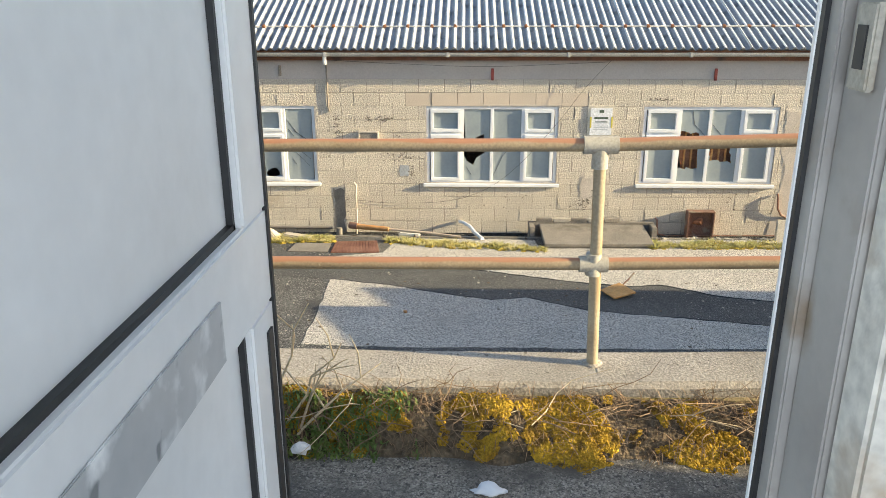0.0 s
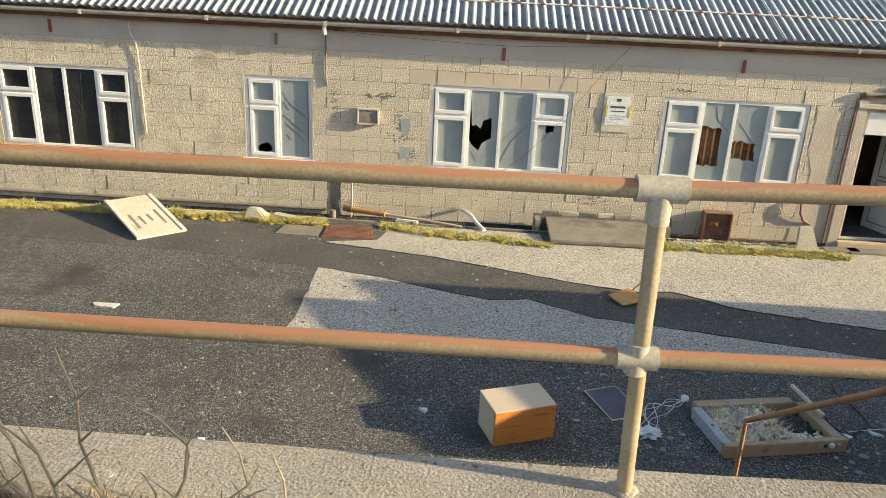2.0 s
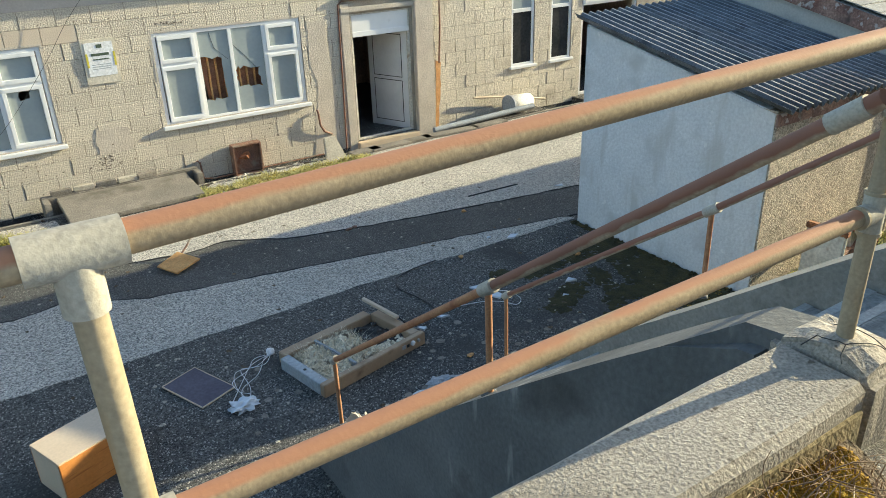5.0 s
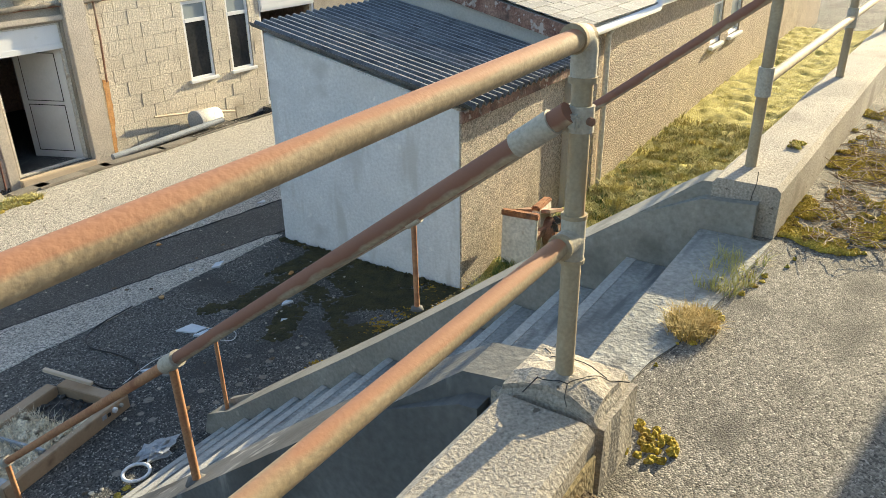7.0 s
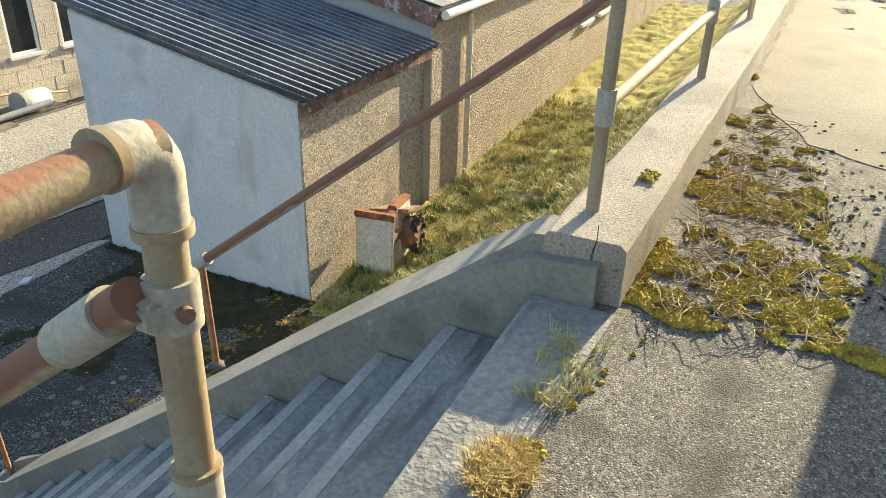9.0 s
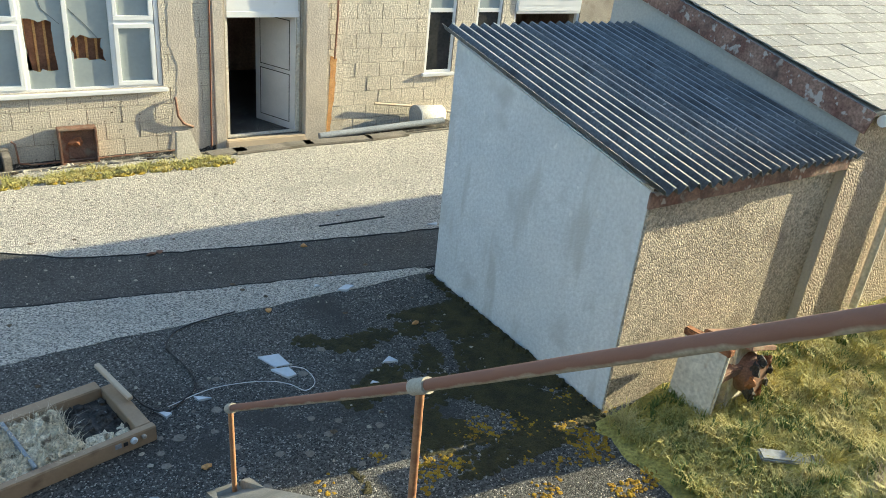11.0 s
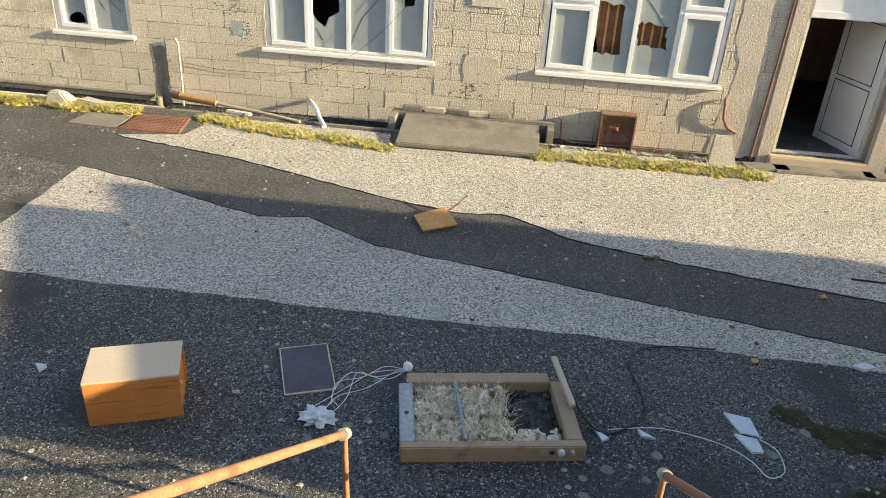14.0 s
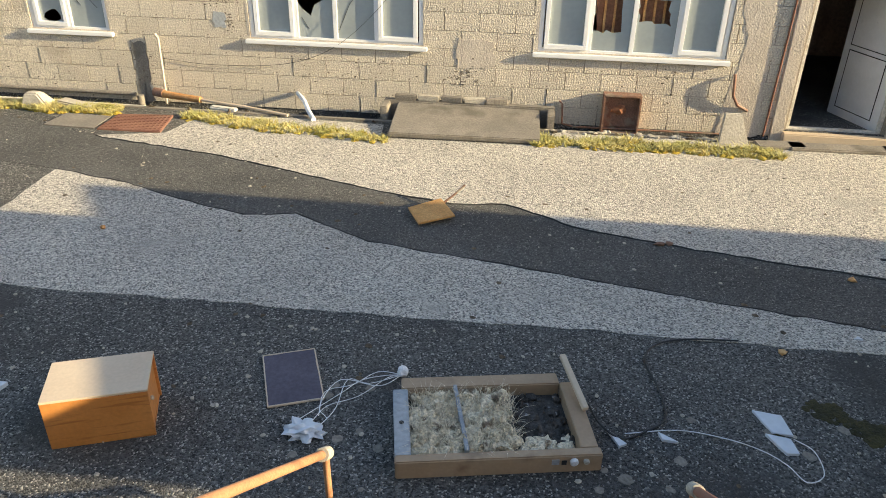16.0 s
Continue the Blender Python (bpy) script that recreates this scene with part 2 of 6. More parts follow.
LOWRAIL = mat("orange_rust_rail", (0.36, 0.165, 0.08), (0.42, 0.225, 0.115), 6, 0.8, 0.5, 90, grain=0.25, stain=((0.25, 0.1, 0.05), 7, 0.55), spots=((0.46, 0.38, 0.27), 30, 0.73), dist=0.002)
POSTM = mat("galvanised_post", (0.32, 0.255, 0.165), (0.38, 0.32, 0.22), 7, 0.75, 0.3, 110, grain=0.16, streak=((0.34, 0.24, 0.13), 5, 0.54, (5, 5, 0.6)), dist=0.002)
FITTING = mat("galvanised_fitting", (0.39, 0.36, 0.3), (0.44, 0.41, 0.34), 10, 0.75, 0.5, 110, grain=0.2, dist=0.002, stain=((0.33, 0.26, 0.17), 9, 0.66))
STAIRRAIL = mat("worn_handrail", (0.38, 0.31, 0.22), (0.45, 0.38, 0.28), 8, 0.8, 0.5, 80, grain=0.25, stain=((0.24, 0.12, 0.08), 6, 0.62), dist=0.003, upper=((0.25, 0.12, 0.08), 9, -0.55, 1.2))
OLDRUST = mat("flaking_rust", (0.2, 0.11, 0.075), (0.27, 0.15, 0.1), 8, 0.85, 0.6, 60, grain=0.4, stain=((0.3, 0.25, 0.19), 6, 0.54), dist=0.004)
RUST = mat("flaking_rust", (0.24, 0.09, 0.04), (0.36, 0.16, 0.07), 8, 0.85, 0.8, 40, grain=0.4, stain=((0.08, 0.05, 0.04), 6, 0.56))
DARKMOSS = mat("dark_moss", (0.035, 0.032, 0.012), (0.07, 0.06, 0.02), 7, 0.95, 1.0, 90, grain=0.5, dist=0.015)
NOSING = mat("pale_nosing", (0.36, 0.36, 0.34), (0.44, 0.43, 0.4), 4, 0.9, 0.4, 60, grain=0.2, stain=((0.26, 0.26, 0.24), 5, 0.55))
IRON = mat("rusted_cover", (0.2, 0.09, 0.06), (0.26, 0.13, 0.09), 4, 0.8, 0.5, 60, grain=0.3)
GREYPAINT = mat("grey_blue_paint", (0.33, 0.36, 0.38), (0.4, 0.42, 0.43), 3, 0.5, 0.1, 30)
LEAD = mat("grey_drain_pipe", (0.27, 0.3, 0.33), (0.36, 0.38, 0.4), 3, 0.5, 0.1, 40)
ORANGE = mat("orange_laminate", (0.5, 0.2, 0.05), (0.58, 0.25, 0.07), 3, 0.4, 0.05, 40, grain=0.1, streak=((0.38, 0.14, 0.035), 5, 0.55, (0.6, 0.6, 9)))
PALEWOOD = mat("pale_board", (0.58, 0.46, 0.33), (0.64, 0.52, 0.38), 2, 0.6, 0.05, 50, grain=0.06, stain=((0.46, 0.35, 0.24), 2, 0.64))
CHIPBOARD = mat("chipboard", (0.55, 0.28, 0.09), (0.62, 0.35, 0.13), 6, 0.85, 0.5, 70, grain=0.3)
BEIGE = mat("beige_steel", (0.36, 0.25, 0.155), (0.42, 0.3, 0.19), 4, 0.5, 0.1, 40, grain=0.08, stain=((0.22, 0.14, 0.085), 4, 0.62))
WOOL = mat("mineral_wool", (0.74, 0.63, 0.45), (0.82, 0.73, 0.56), 9, 0.95, 1.0, 60, grain=0.45, stain=((0.2, 0.15, 0.1), 12, 0.54), dist=0.02)
CHAR = mat("charred_inside", (0.04, 0.038, 0.035), (0.1, 0.09, 0.08), 9, 0.9, 1.0, 50, grain=0.4, spots=((0.3, 0.3, 0.3), 18, 0.66), dist=0.02)
PANEL = mat("dark_purple_panel", (0.075, 0.066, 0.09), (0.1, 0.088, 0.115), 3, 0.6, 0.1, 40)
PAPER = mat("blue_white_paper", (0.62, 0.66, 0.7), (0.7, 0.73, 0.76), 6, 0.8, 0.1, 30, grain=0.05)
SCREED = mat("pale_screed", (0.155, 0.138, 0.105), (0.2, 0.178, 0.135), 1.6, 0.9, 0.5, 70, grain=0.25, stain=((0.13, 0.115, 0.09), 2.5, 0.56), spots=((0.1, 0.088, 0.068), 7, 0.74), dist=0.006)
WHITE = mat("white_plastic", (0.74, 0.75, 0.76), (0.8, 0.8, 0.8), 6, 0.5, 0, 30)
BLACK = mat("black_cable", (0.02, 0.02, 0.02), (0.035, 0.035, 0.035), 6, 0.5, 0, 30)
STONE = mat("loose_stone", (0.42, 0.38, 0.31), (0.5, 0.46, 0.38), 5, 0.95, 0.7, 40, grain=0.2)
SLABM = mat("cover_slab", (0.2, 0.18, 0.15), (0.27, 0.24, 0.2), 2, 0.95, 0.6, 50, grain=0.3, stain=((0.14, 0.125, 0.1), 2.5, 0.56))
REDM = mat("red_bracket", (0.24, 0.04, 0.03), (0.3, 0.07, 0.05), 8, 0.7, 0.2, 40)
TERRACOTTA = mat("orange_clay_pipe", (0.5, 0.24, 0.08), (0.58, 0.34, 0.14), 6, 0.75, 0.3, 40)
OLDPLASTIC = mat("yellowed_board", (0.58, 0.53, 0.42), (0.66, 0.6, 0.49), 3, 0.6, 0.1, 40, stain=((0.4, 0.36, 0.28), 5, 0.6))
YELLOW = mat("yellow_edge", (0.6, 0.5, 0.05), (0.65, 0.55, 0.08), 6, 0.5, 0)
INK = mat("dark_ink", (0.06, 0.09, 0.06), (0.09, 0.12, 0.08), 6, 0.7, 0)
DIRTYWHITE = mat("flaking_white_paint", (0.6, 0.57, 0.5), (0.68, 0.65, 0.58), 4, 0.7, 0.3, 30, stain=((0.4, 0.3, 0.2), 6, 0.6))
JAMB = mat("dirty_jamb", (0.33, 0.31, 0.285), (0.42, 0.4, 0.37), 3, 0.5, 0.1, 30, grain=0.05, stain=((0.26, 0.2, 0.14), 5, 0.58))
PEEL = mat("peeled_film", (0.4, 0.41, 0.42), (0.5, 0.5, 0.5), 6, 0.5, 0.1, 30, grain=0.05, stain=((0.78, 0.78, 0.78), 14, 0.5), spots=((0.2, 0.21, 0.22), 20, 0.66))
PLASTER = mat("room_plaster", (0.66, 0.66, 0.65), (0.72, 0.72, 0.7), 1.5, 0.85, 0.1, 25, grain=0.03, stain=((0.55, 0.53, 0.5), 3, 0.6))

DARKSPOT = mat("wall_mould", (0.12, 0.1, 0.08), (0.26, 0.22, 0.175), 9, 0.95, 0.5, 60, grain=0.4)


# ---- mesh helpers ----
def mesh_of(bm, name, material, smooth=False):
    me = bpy.data.meshes.new(name)
    bmesh.ops.recalc_face_normals(bm, faces=bm.faces)
    bm.to_mesh(me)
    bm.free()
    for m in (material if isinstance(material, (list, tuple)) else [material]):
        me.materials.append(m)
    if smooth:
        for p in me.polygons:
            p.use_smooth = True
    return me


def part(name, bm, material, parent=None, label="", smooth=False):
    ob = new(name, mesh_of(bm, name, material, smooth))
    if parent:
        ob.parent = parent
    if label:
        tagged(ob, label)
    return ob


def thing(name, bm, material, label, category, kind="", group="", smooth=False):
    return tagged(part(name, bm, material, None, "", smooth), label, category, group, kind)


def holder(name, at, label, category, kind="", group="", rz=0.0):
    ob = new(name)
    ob.empty_display_size = 0.1
    ob.matrix_world = pose(*at, 0, 0, rz)
    return tagged(ob, label, category, group, kind)


def box(bm, x0, y0, z0, x1, y1, z1, bevel=0.0, m=None):
    b = bmesh.new()
    bmesh.ops.create_cube(b, size=1, matrix=Matrix.Translation(((x0 + x1) / 2, (y0 + y1) / 2, (z0 + z1) / 2)) @ Matrix.Diagonal((x1 - x0, y1 - y0, z1 - z0, 1)))
    if bevel:
        bmesh.ops.bevel(b, geom=b.edges[:], offset=bevel, segments=2, affect="EDGES")
    if m:
        bmesh.ops.transform(b, matrix=m, verts=b.verts)
    me = bpy.data.meshes.new("tmp")
    b.to_mesh(me)
    b.free()
    bm.from_mesh(me)
    bpy.data.meshes.remove(me)
    return bm


def B(*a, bevel=0.0, m=None):
    return box(bmesh.new(), *a, bevel=bevel, m=m)


def tube(points, r, sides=10, bm=None, ends=True, wobble=0.0, rng=None):
    """A round bar along a line of points; r may be a number or one per point."""
    bm = bm or bmesh.new()
    pts = [Vector(p) for p in points]
    rs = r if isinstance(r, (list, tuple)) else [r] * len(pts)
    rings, up = [], None
    for i, p in enumerate(pts):
        d = (pts[min(i + 1, len(pts) - 1)] - pts[max(i - 1, 0)]).normalized()
        if up is None:
            up = d.orthogonal().normalized()
        up = (up - d * up.dot(d)).normalized()
        side = d.cross(up)
        ring = []
        for k in range(sides):
            a = 2 * math.pi * k / sides
            w = 1 + (rng.uniform(-wobble, wobble) if rng else 0)
            ring.append(bm.verts.new(p + (up * math.cos(a) + side * math.sin(a)) * rs[i] * w))
        rings.append(ring)
    for a, b in zip(rings, rings[1:]):
        for k in range(sides):
            bm.faces.new((a[k], a[(k + 1) % sides], b[(k + 1) % sides], b[k])).smooth = True
    if ends:
        for cap in (rings[0][::-1], rings[-1]):
            bm.faces.new([bm.verts.new(v.co) for v in cap])
    return bm


def curve(points, n=6):
    """A smooth line through the points."""
    p = [Vector(q) for q in points]
    p = [p[0] * 2 - p[1]] + p + [p[-1] * 2 - p[-2]]
    out = []
    for i in range(1, len(p) - 2):
        a, b, c, d = p[i - 1:i + 3]
        for k in range(n):
            t = k / n
            out.append(0.5 * ((2 * b) + (c - a) * t + (2 * a - 5 * b + 4 * c - d) * t * t + (3 * b - a - 3 * c + d) * t ** 3))
    return out + [p[-2]]


def prism(poly, z0, z1, bm=None):
    bm = bm or bmesh.new()
    lo = [bm.verts.new((x, y, z0)) for x, y in poly]
    hi = [bm.verts.new((x, y, z1)) for x, y in poly]
    n = len(poly)
    bm.faces.new(hi)
    bm.faces.new(lo[::-1])
    for i in range(n):
        bm.faces.new((lo[i], lo[(i + 1) % n], hi[(i + 1) % n], hi[i]))
    return bm


def lump(at, size, rng, rough=0.25, sub=2, bm=None, freq=1.5):
    """A rounded irregular lump."""
    b = bmesh.new()
    bmesh.ops.create_icosphere(b, subdivisions=sub, radius=1)
    off = Vector((rng.uniform(0, 50), rng.uniform(0, 50), 0))
    for v in b.verts:
        k = 1 + rough * noise.noise(v.co * freq + off) * 2
        v.co = Vector((v.co.x * size[0] * k, v.co.y * size[1] * k, v.co.z * size[2] * k)) + Vector(at)
    if bm is None:
        return b
    me = bpy.data.meshes.new("tmp")
    b.to_mesh(me)
    b.free()
    bm.from_mesh(me)
    bpy.data.meshes.remove(me)
    return bm


def wavy(points, step, amp, rng):
    """A line made finer and ragged."""
    out = []
    for (x0, y0), (x1, y1) in zip(points, points[1:]):
        n = max(1, int(math.hypot(x1 - x0, y1 - y0) / step))
        for i in range(n):
            t = i / n
            out.append((x0 + (x1 - x0) * t + rng.uniform(-amp, amp), y0 + (y1 - y0) * t + rng.uniform(-amp, amp)))
    return out + [points[-1]]


def wall_with_holes(x0, x1, z0, z1, y0, y1, holes, bm=None):
    """An upright slab along x with rectangular openings right through it."""
    bm = bm or bmesh.new()
    xs = sorted({x0, x1, *[h[0] for h in holes], *[h[1] for h in holes]})
    zs = sorted({z0, z1, *[h[2] for h in holes], *[h[3] for h in holes]})
    solid = lambda x, z: x0 < x < x1 and z0 < z < z1 and not any(h[0] < x < h[1] and h[2] < z < h[3] for h in holes)
    V = {}
    def vert(x, y, z):
        key = (round(x, 4), round(y, 4), round(z, 4))
        if key not in V:
            V[key] = bm.verts.new((x, y, z))
        return V[key]

    for i in range(len(xs) - 1):
        for j in range(len(zs) - 1):
            a, b, c, d = xs[i], xs[i + 1], zs[j], zs[j + 1]
            if not solid((a + b) / 2, (c + d) / 2):
                continue
            for y in (y0, y1):
                bm.faces.new([vert(a, y, c), vert(b, y, c), vert(b, y, d), vert(a, y, d)])
            for cond, q in ((not solid(a - 1e-3, (c + d) / 2), ((a, c), (a, d))), (not solid(b + 1e-3, (c + d) / 2), ((b, c), (b, d))), (not solid((a + b) / 2, c - 1e-3), ((a, c), (b, c))), (not solid((a + b) / 2, d + 1e-3), ((a, d), (b, d)))):
                if cond:
                    (p, r), (s, u) = q
                    bm.faces.new([vert(p, y0, r), vert(s, y0, u), vert(s, y1, u), vert(p, y1, r)])
    return bm


rng = random.Random(7)

# ---- ground ----
def sheet_ground():
    bm = bmesh.new()
    X0, X1, Y0, Y1 = -9.5, 12.4, 12.42, 13.0
    xs, ys = [-250, X0, X1, 250], [-250, Y0, Y1, 250]
    grid = [[bm.verts.new((x, y, 0)) for y in ys] for x in xs]
    for i in range(3):
        for j in range(3):
            if (i, j) != (1, 1):
                bm.faces.new((grid[i][j], grid[i + 1][j], grid[i + 1][j + 1], grid[i][j + 1]))
    lo = [bm.verts.new((x, y, -0.17)) for x, y in ((X0, Y0), (X1, Y0), (X1, Y1), (X0, Y1))]
    hi = [grid[1][1], grid[2][1], grid[2][2], grid[1][2]]
    bm.faces.new(lo)
    for i in range(4):
        bm.faces.new((hi[i], hi[(i + 1) % 4], lo[(i + 1) % 4], lo[i]))
    return bm


thing("ground", sheet_ground(), ASPHALT, "worn dark asphalt yard with pale aggregate showing", "ground", "structure")
upper = [(-1.7, 11.3), (-1.59, 11.24), (0.11, 10.88), (1.2, 10.5), (2.28, 10.13), (2.96, 9.98), (3.51, 10.06), (3.8, 9.9), (4.2, 9.63), (5.32, 9.34), (7.18, 8.99), (9.5, 8.62)]
lower = [(-1.56, 10.2), (-0.61, 9.96), (-0.01, 9.7), (0.9, 9.40), (1.42, 9.50), (1.8, 9.3), (2.27, 9.03), (3.66, 8.77), (4.71, 8.54), (6.87, 8.13), (7.9, 7.9), (9.5, 7.6)]
up_w, lo_w = wavy(upper, 0.12, 0.014, rng), wavy(lower, 0.12, 0.014, rng)
back = [(12.4, 8.4), (12.4, 12.36)] + wavy([(12.4, 12.36), (4.0, 12.36), (3.9, 11.85), (1.85, 11.8), (1.8, 12.3), (-0.7, 12.32), (-0.9, 11.5), (-1.7, 11.3)], 0.3, 0.02, rng)[1:]
thing("pavement", prism(up_w[:-1] + back[:-1], -0.01, 0.006), CHIPPINGS, "pale stone chippings surfacing in front of the building", "paving", "structure")
front = wavy([(7.68, 7.83), (4.5, 7.86), (2.5, 7.83), (-0.4, 7.80), (-1.53, 7.87), (-1.56, 10.2)], 0.2, 0.02, rng)
thing("pavement_front", prism([p for p in lo_w if p[0] < 7.65] + front[:-1], -0.01, 0.006), CHIPPINGS, "pale stone chippings patch with a straight edge", "paving", "structure")
strip_left = wavy([(-1.7, 11.3), (-3.2, 11.75), (-9, 11.9), (-9, 10.9), (-3.5, 10.55), (-1.56, 10.2)], 0.25, 0.02, rng)
thing("trench_strip", prism(strip_left[:-1] + lo_w[:-1] + up_w[::-1][1:-1], -0.01, 0.003), TRENCH, "smooth dark asphalt strip across the paler surface", "paving", "structure")
for line, nm in ((lo_w, "lower"), (up_w, "upper")):
    thing("tar_edge", tube([(x, y, 0.004) for x, y in line], [rng.uniform(0.006, 0.014) for _ in line], 5), TAR, "ragged black tar line along the asphalt strip", "tar joint", "structure")

# ---- building across the yard ----
FY = 13.0
WINS = [(-7.76, -5.34), (-3.4, -2.24), (-0.2, 2.2), (3.73, 6.15)]
ZB, ZT = 0.87, 2.31
HOLES = [(a, b, ZB, ZT) for a, b in WINS] + [(7.1, 8.32, -0.02, 2.26), (10.68, 11.27, ZB, ZT), (11.72, 12.29, ZB, ZT), (12.58, 14.25, -0.02, 2.4)]
facade = thing("wall_north", wall_with_holes(-14, 16, -0.17, 3.3, FY + 0.002, FY + 0.3, HOLES), MORTAR, "long low rendered blockwork wall of a derelict building", "wall", "structure")
band = part("render_band", B(-14, FY - 0.01, 2.79, 16, FY + 0.012, 3.3), PLAIN_BAND, facade, "smooth grey painted band under the eaves")

# rooms behind the openings
def room(name, x0, x1, y0, y1, z0, z1, wall_m, floor_m, label):
    bm = bmesh.new()
    v = [bm.verts.new(p) for p in ((x0, y0, z0), (x1, y0, z0), (x1, y1, z0), (x0, y1, z0), (x0, y0, z1), (x1, y0, z1), (x1, y1, z1), (x0, y1, z1))]
    for f, mi in (((0, 1, 2, 3), 1), ((4, 5, 6, 7), 0), ((1, 2, 6, 5), 0), ((2, 3, 7, 6), 0), ((3, 0, 4, 7), 0)):
        bm.faces.new([v[i] for i in f]).material_index = mi
    return thing(name, bm, [wall_m, floor_m], label, "room shell", "structure")


for i, (a, b) in enumerate([(-9.0, -4.6), (-4.59, -1.0), (-0.99, 2.9), (2.91, 6.6), (6.61, 9.6), (9.61, 15.9)]):
    room(f"wall_room_{i + 1}", a, b, FY + 0.3, FY + 4.3, -0.03, 2.9, INNER, INFLOOR, "dim stained room behind the building's front wall")


def ring(bm, x0, z0, x1, z1, w, y0, y1, bevel=0.006):
    for q in ((x0, z0, x1, z0 + w), (x0, z1 - w, x1, z1), (x0, z0 + w, x0 + w, z1 - w), (x1 - w, z0 + w, x1, z1 - w)):
        box(bm, q[0], y0, q[1], q[2], y1, q[3], bevel)
    return bm


def pane_with_hole(x0, z0, x1, z1, y, hole):
    bm = bmesh.new()
    outer = [bm.verts.new((x, y, z)) for x, z in ((x0, z0), (x1, z0), (x1, z1), (x0, z1))]
    edges = [bm.edges.new((outer[i], outer[(i + 1) % 4])) for i in range(4)]
    if hole:
        h = [bm.verts.new((x, y, z)) for x, z in hole]
        edges += [bm.edges.new((h[i], h[(i + 1) % len(h)])) for i in range(len(h))]
    bmesh.ops.triangle_fill(bm, edges=edges, use_beauty=True)
    geo = bmesh.ops.extrude_face_region(bm, geom=bm.faces[:])
    bmesh.ops.translate(bm, vec=(0, 0.006, 0), verts=[g for g in geo["geom"] if isinstance(g, bmesh.types.BMVert)])
    return bm


def ragged(cx, cz, rx, rz, n, seed):
    r = random.Random(seed)
    return [(cx + rx * math.cos(a) * k, cz + rz * math.sin(a) * k) for a, k in ((2 * math.pi * i / n, r.uniform(0.72, 1.2)) for i in range(n))]


def jag(x0, z0, x1, z1, n, seed, amp=0.03):
    """A ragged rectangle."""
    r = random.Random(seed)
    pts = []
    for (ax, az), (bx, bz) in (((x0, z0), (x1, z0)), ((x1, z0), (x1, z1)), ((x1, z1), (x0, z1)), ((x0, z1), (x0, z0))):
        for i in range(n):
            t = i / n
            pts.append((ax + (bx - ax) * t + r.uniform(-amp, amp), az + (bz - az) * t + r.uniform(-amp, amp)))
    return pts


def window(idx, x0, x1, cols, pane_m, holes, cracks, label, sill_m=None):
    """cols: (width share, kind) with kind 'c' a casement with a top light or 'f' a fixed light."""
    win = holder(f"window_{idx}", ((x0 + x1) / 2, FY, ZB), label, "window", "structure")
    win.matrix_world = Matrix()
    part("window_frame", ring(bmesh.new(), x0, ZB, x1, ZT, 0.06, FY + 0.01, FY + 0.075), UPVC, win)
    part("window_sill", B(x0 - 0.06, FY - 0.07, ZB - 0.045, x1 + 0.06, FY + 0.01, ZB + 0.012, bevel=0.008), sill_m or UPVC, win, "" if not sill_m else "bare orange-brown wooden sill")
    part("reveal", ring(bmesh.new(), x0 - 0.03, ZB - 0.0, x1 + 0.03, ZT + 0.03, 0.03, FY - 0.012, FY + 0.012, 0.0), PATCH, win)
    total, x = sum(c[0] for c in cols), x0 + 0.05
    span = x1 - x0 - 0.1
    zm = ZT - (ZT - ZB) * 0.345
    for ci, (w, kind) in enumerate(cols):
        xe = x + span * w / total
        if ci:
            part("mullion", B(x - 0.03, FY + 0.008, ZB + 0.05, x + 0.03, FY + 0.078, ZT - 0.05, bevel=0.005), UPVC, win)
        lights = [(ZB + 0.05, ZT - 0.05)] if kind == "f" else [(ZB + 0.05, zm - 0.015), (zm + 0.015, ZT - 0.05)]
        if kind == "c":
            part("transom", B(x + 0.02, FY + 0.01, zm - 0.03, xe - 0.02, FY + 0.076, zm + 0.03, bevel=0.005), UPVC, win)
        for li, (za, zb) in enumerate(lights):
            px0, px1, pz0, pz1 = x + 0.025, xe - 0.025, za + 0.01, zb - 0.01
            if kind == "c":
                part("casement", ring(bmesh.new(), px0, pz0, px1, pz1, 0.06, FY - 0.012, FY + 0.05), UPVC, win)
                px0, px1, pz0, pz1 = px0 + 0.055, px1 - 0.055, pz0 + 0.055, pz1 - 0.055
            hole = holes.get((ci, li))
            part("pane", pane_with_hole(px0, pz0, px1, pz1, FY + 0.035, hole), pane_m, win, "broken pane with a jagged hole" if hole else "")
            for cr in cracks.get((ci, li), []):
                part("crack", tube([(px0 + (px1 - px0) * a, FY + 0.033, pz0 + (pz1 - pz0) * b) for a, b in cr], 0.0035, 4), CRACK, win)
        x = xe
    return win


CF = [(27, "c"), (24, "f"), (25, "f"), (26, "c")]
window(1, *WINS[0], CF, DARKPANE, {}, {(2, 0): [[(0.2, 0.2), (0.45, 0.5), (0.8, 0.75)], [(0.45, 0.5), (0.1, 0.7)], [(0.45, 0.5), (0.9, 0.3)], [(0.45, 0.5), (0.5, 0.95)]]}, "white plastic window with dark panes, one starred with cracks", TERRACOTTA)
window(2, *WINS[1], [(50, "c"), (50, "f")], FROST, {(0, 0): ragged(-3.07, 1.07, 0.13, 0.1, 11, 4)}, {(1, 0): [[(0.05, 0.85), (0.4, 0.68), (0.95, 0.5)], [(0.1, 0.55), (0.5, 0.42), (0.9, 0.3)], [(0.3, 0.7), (0.9, 0.55)], [(0.15, 0.45), (0.6, 0.3), (0.85, 0.2)], [(0.1, 0.72), (0.3, 0.62)], [(0.2, 0.3), (0.35, 0.22)]]}, "white plastic two-light window with a hole and slanting cracks")
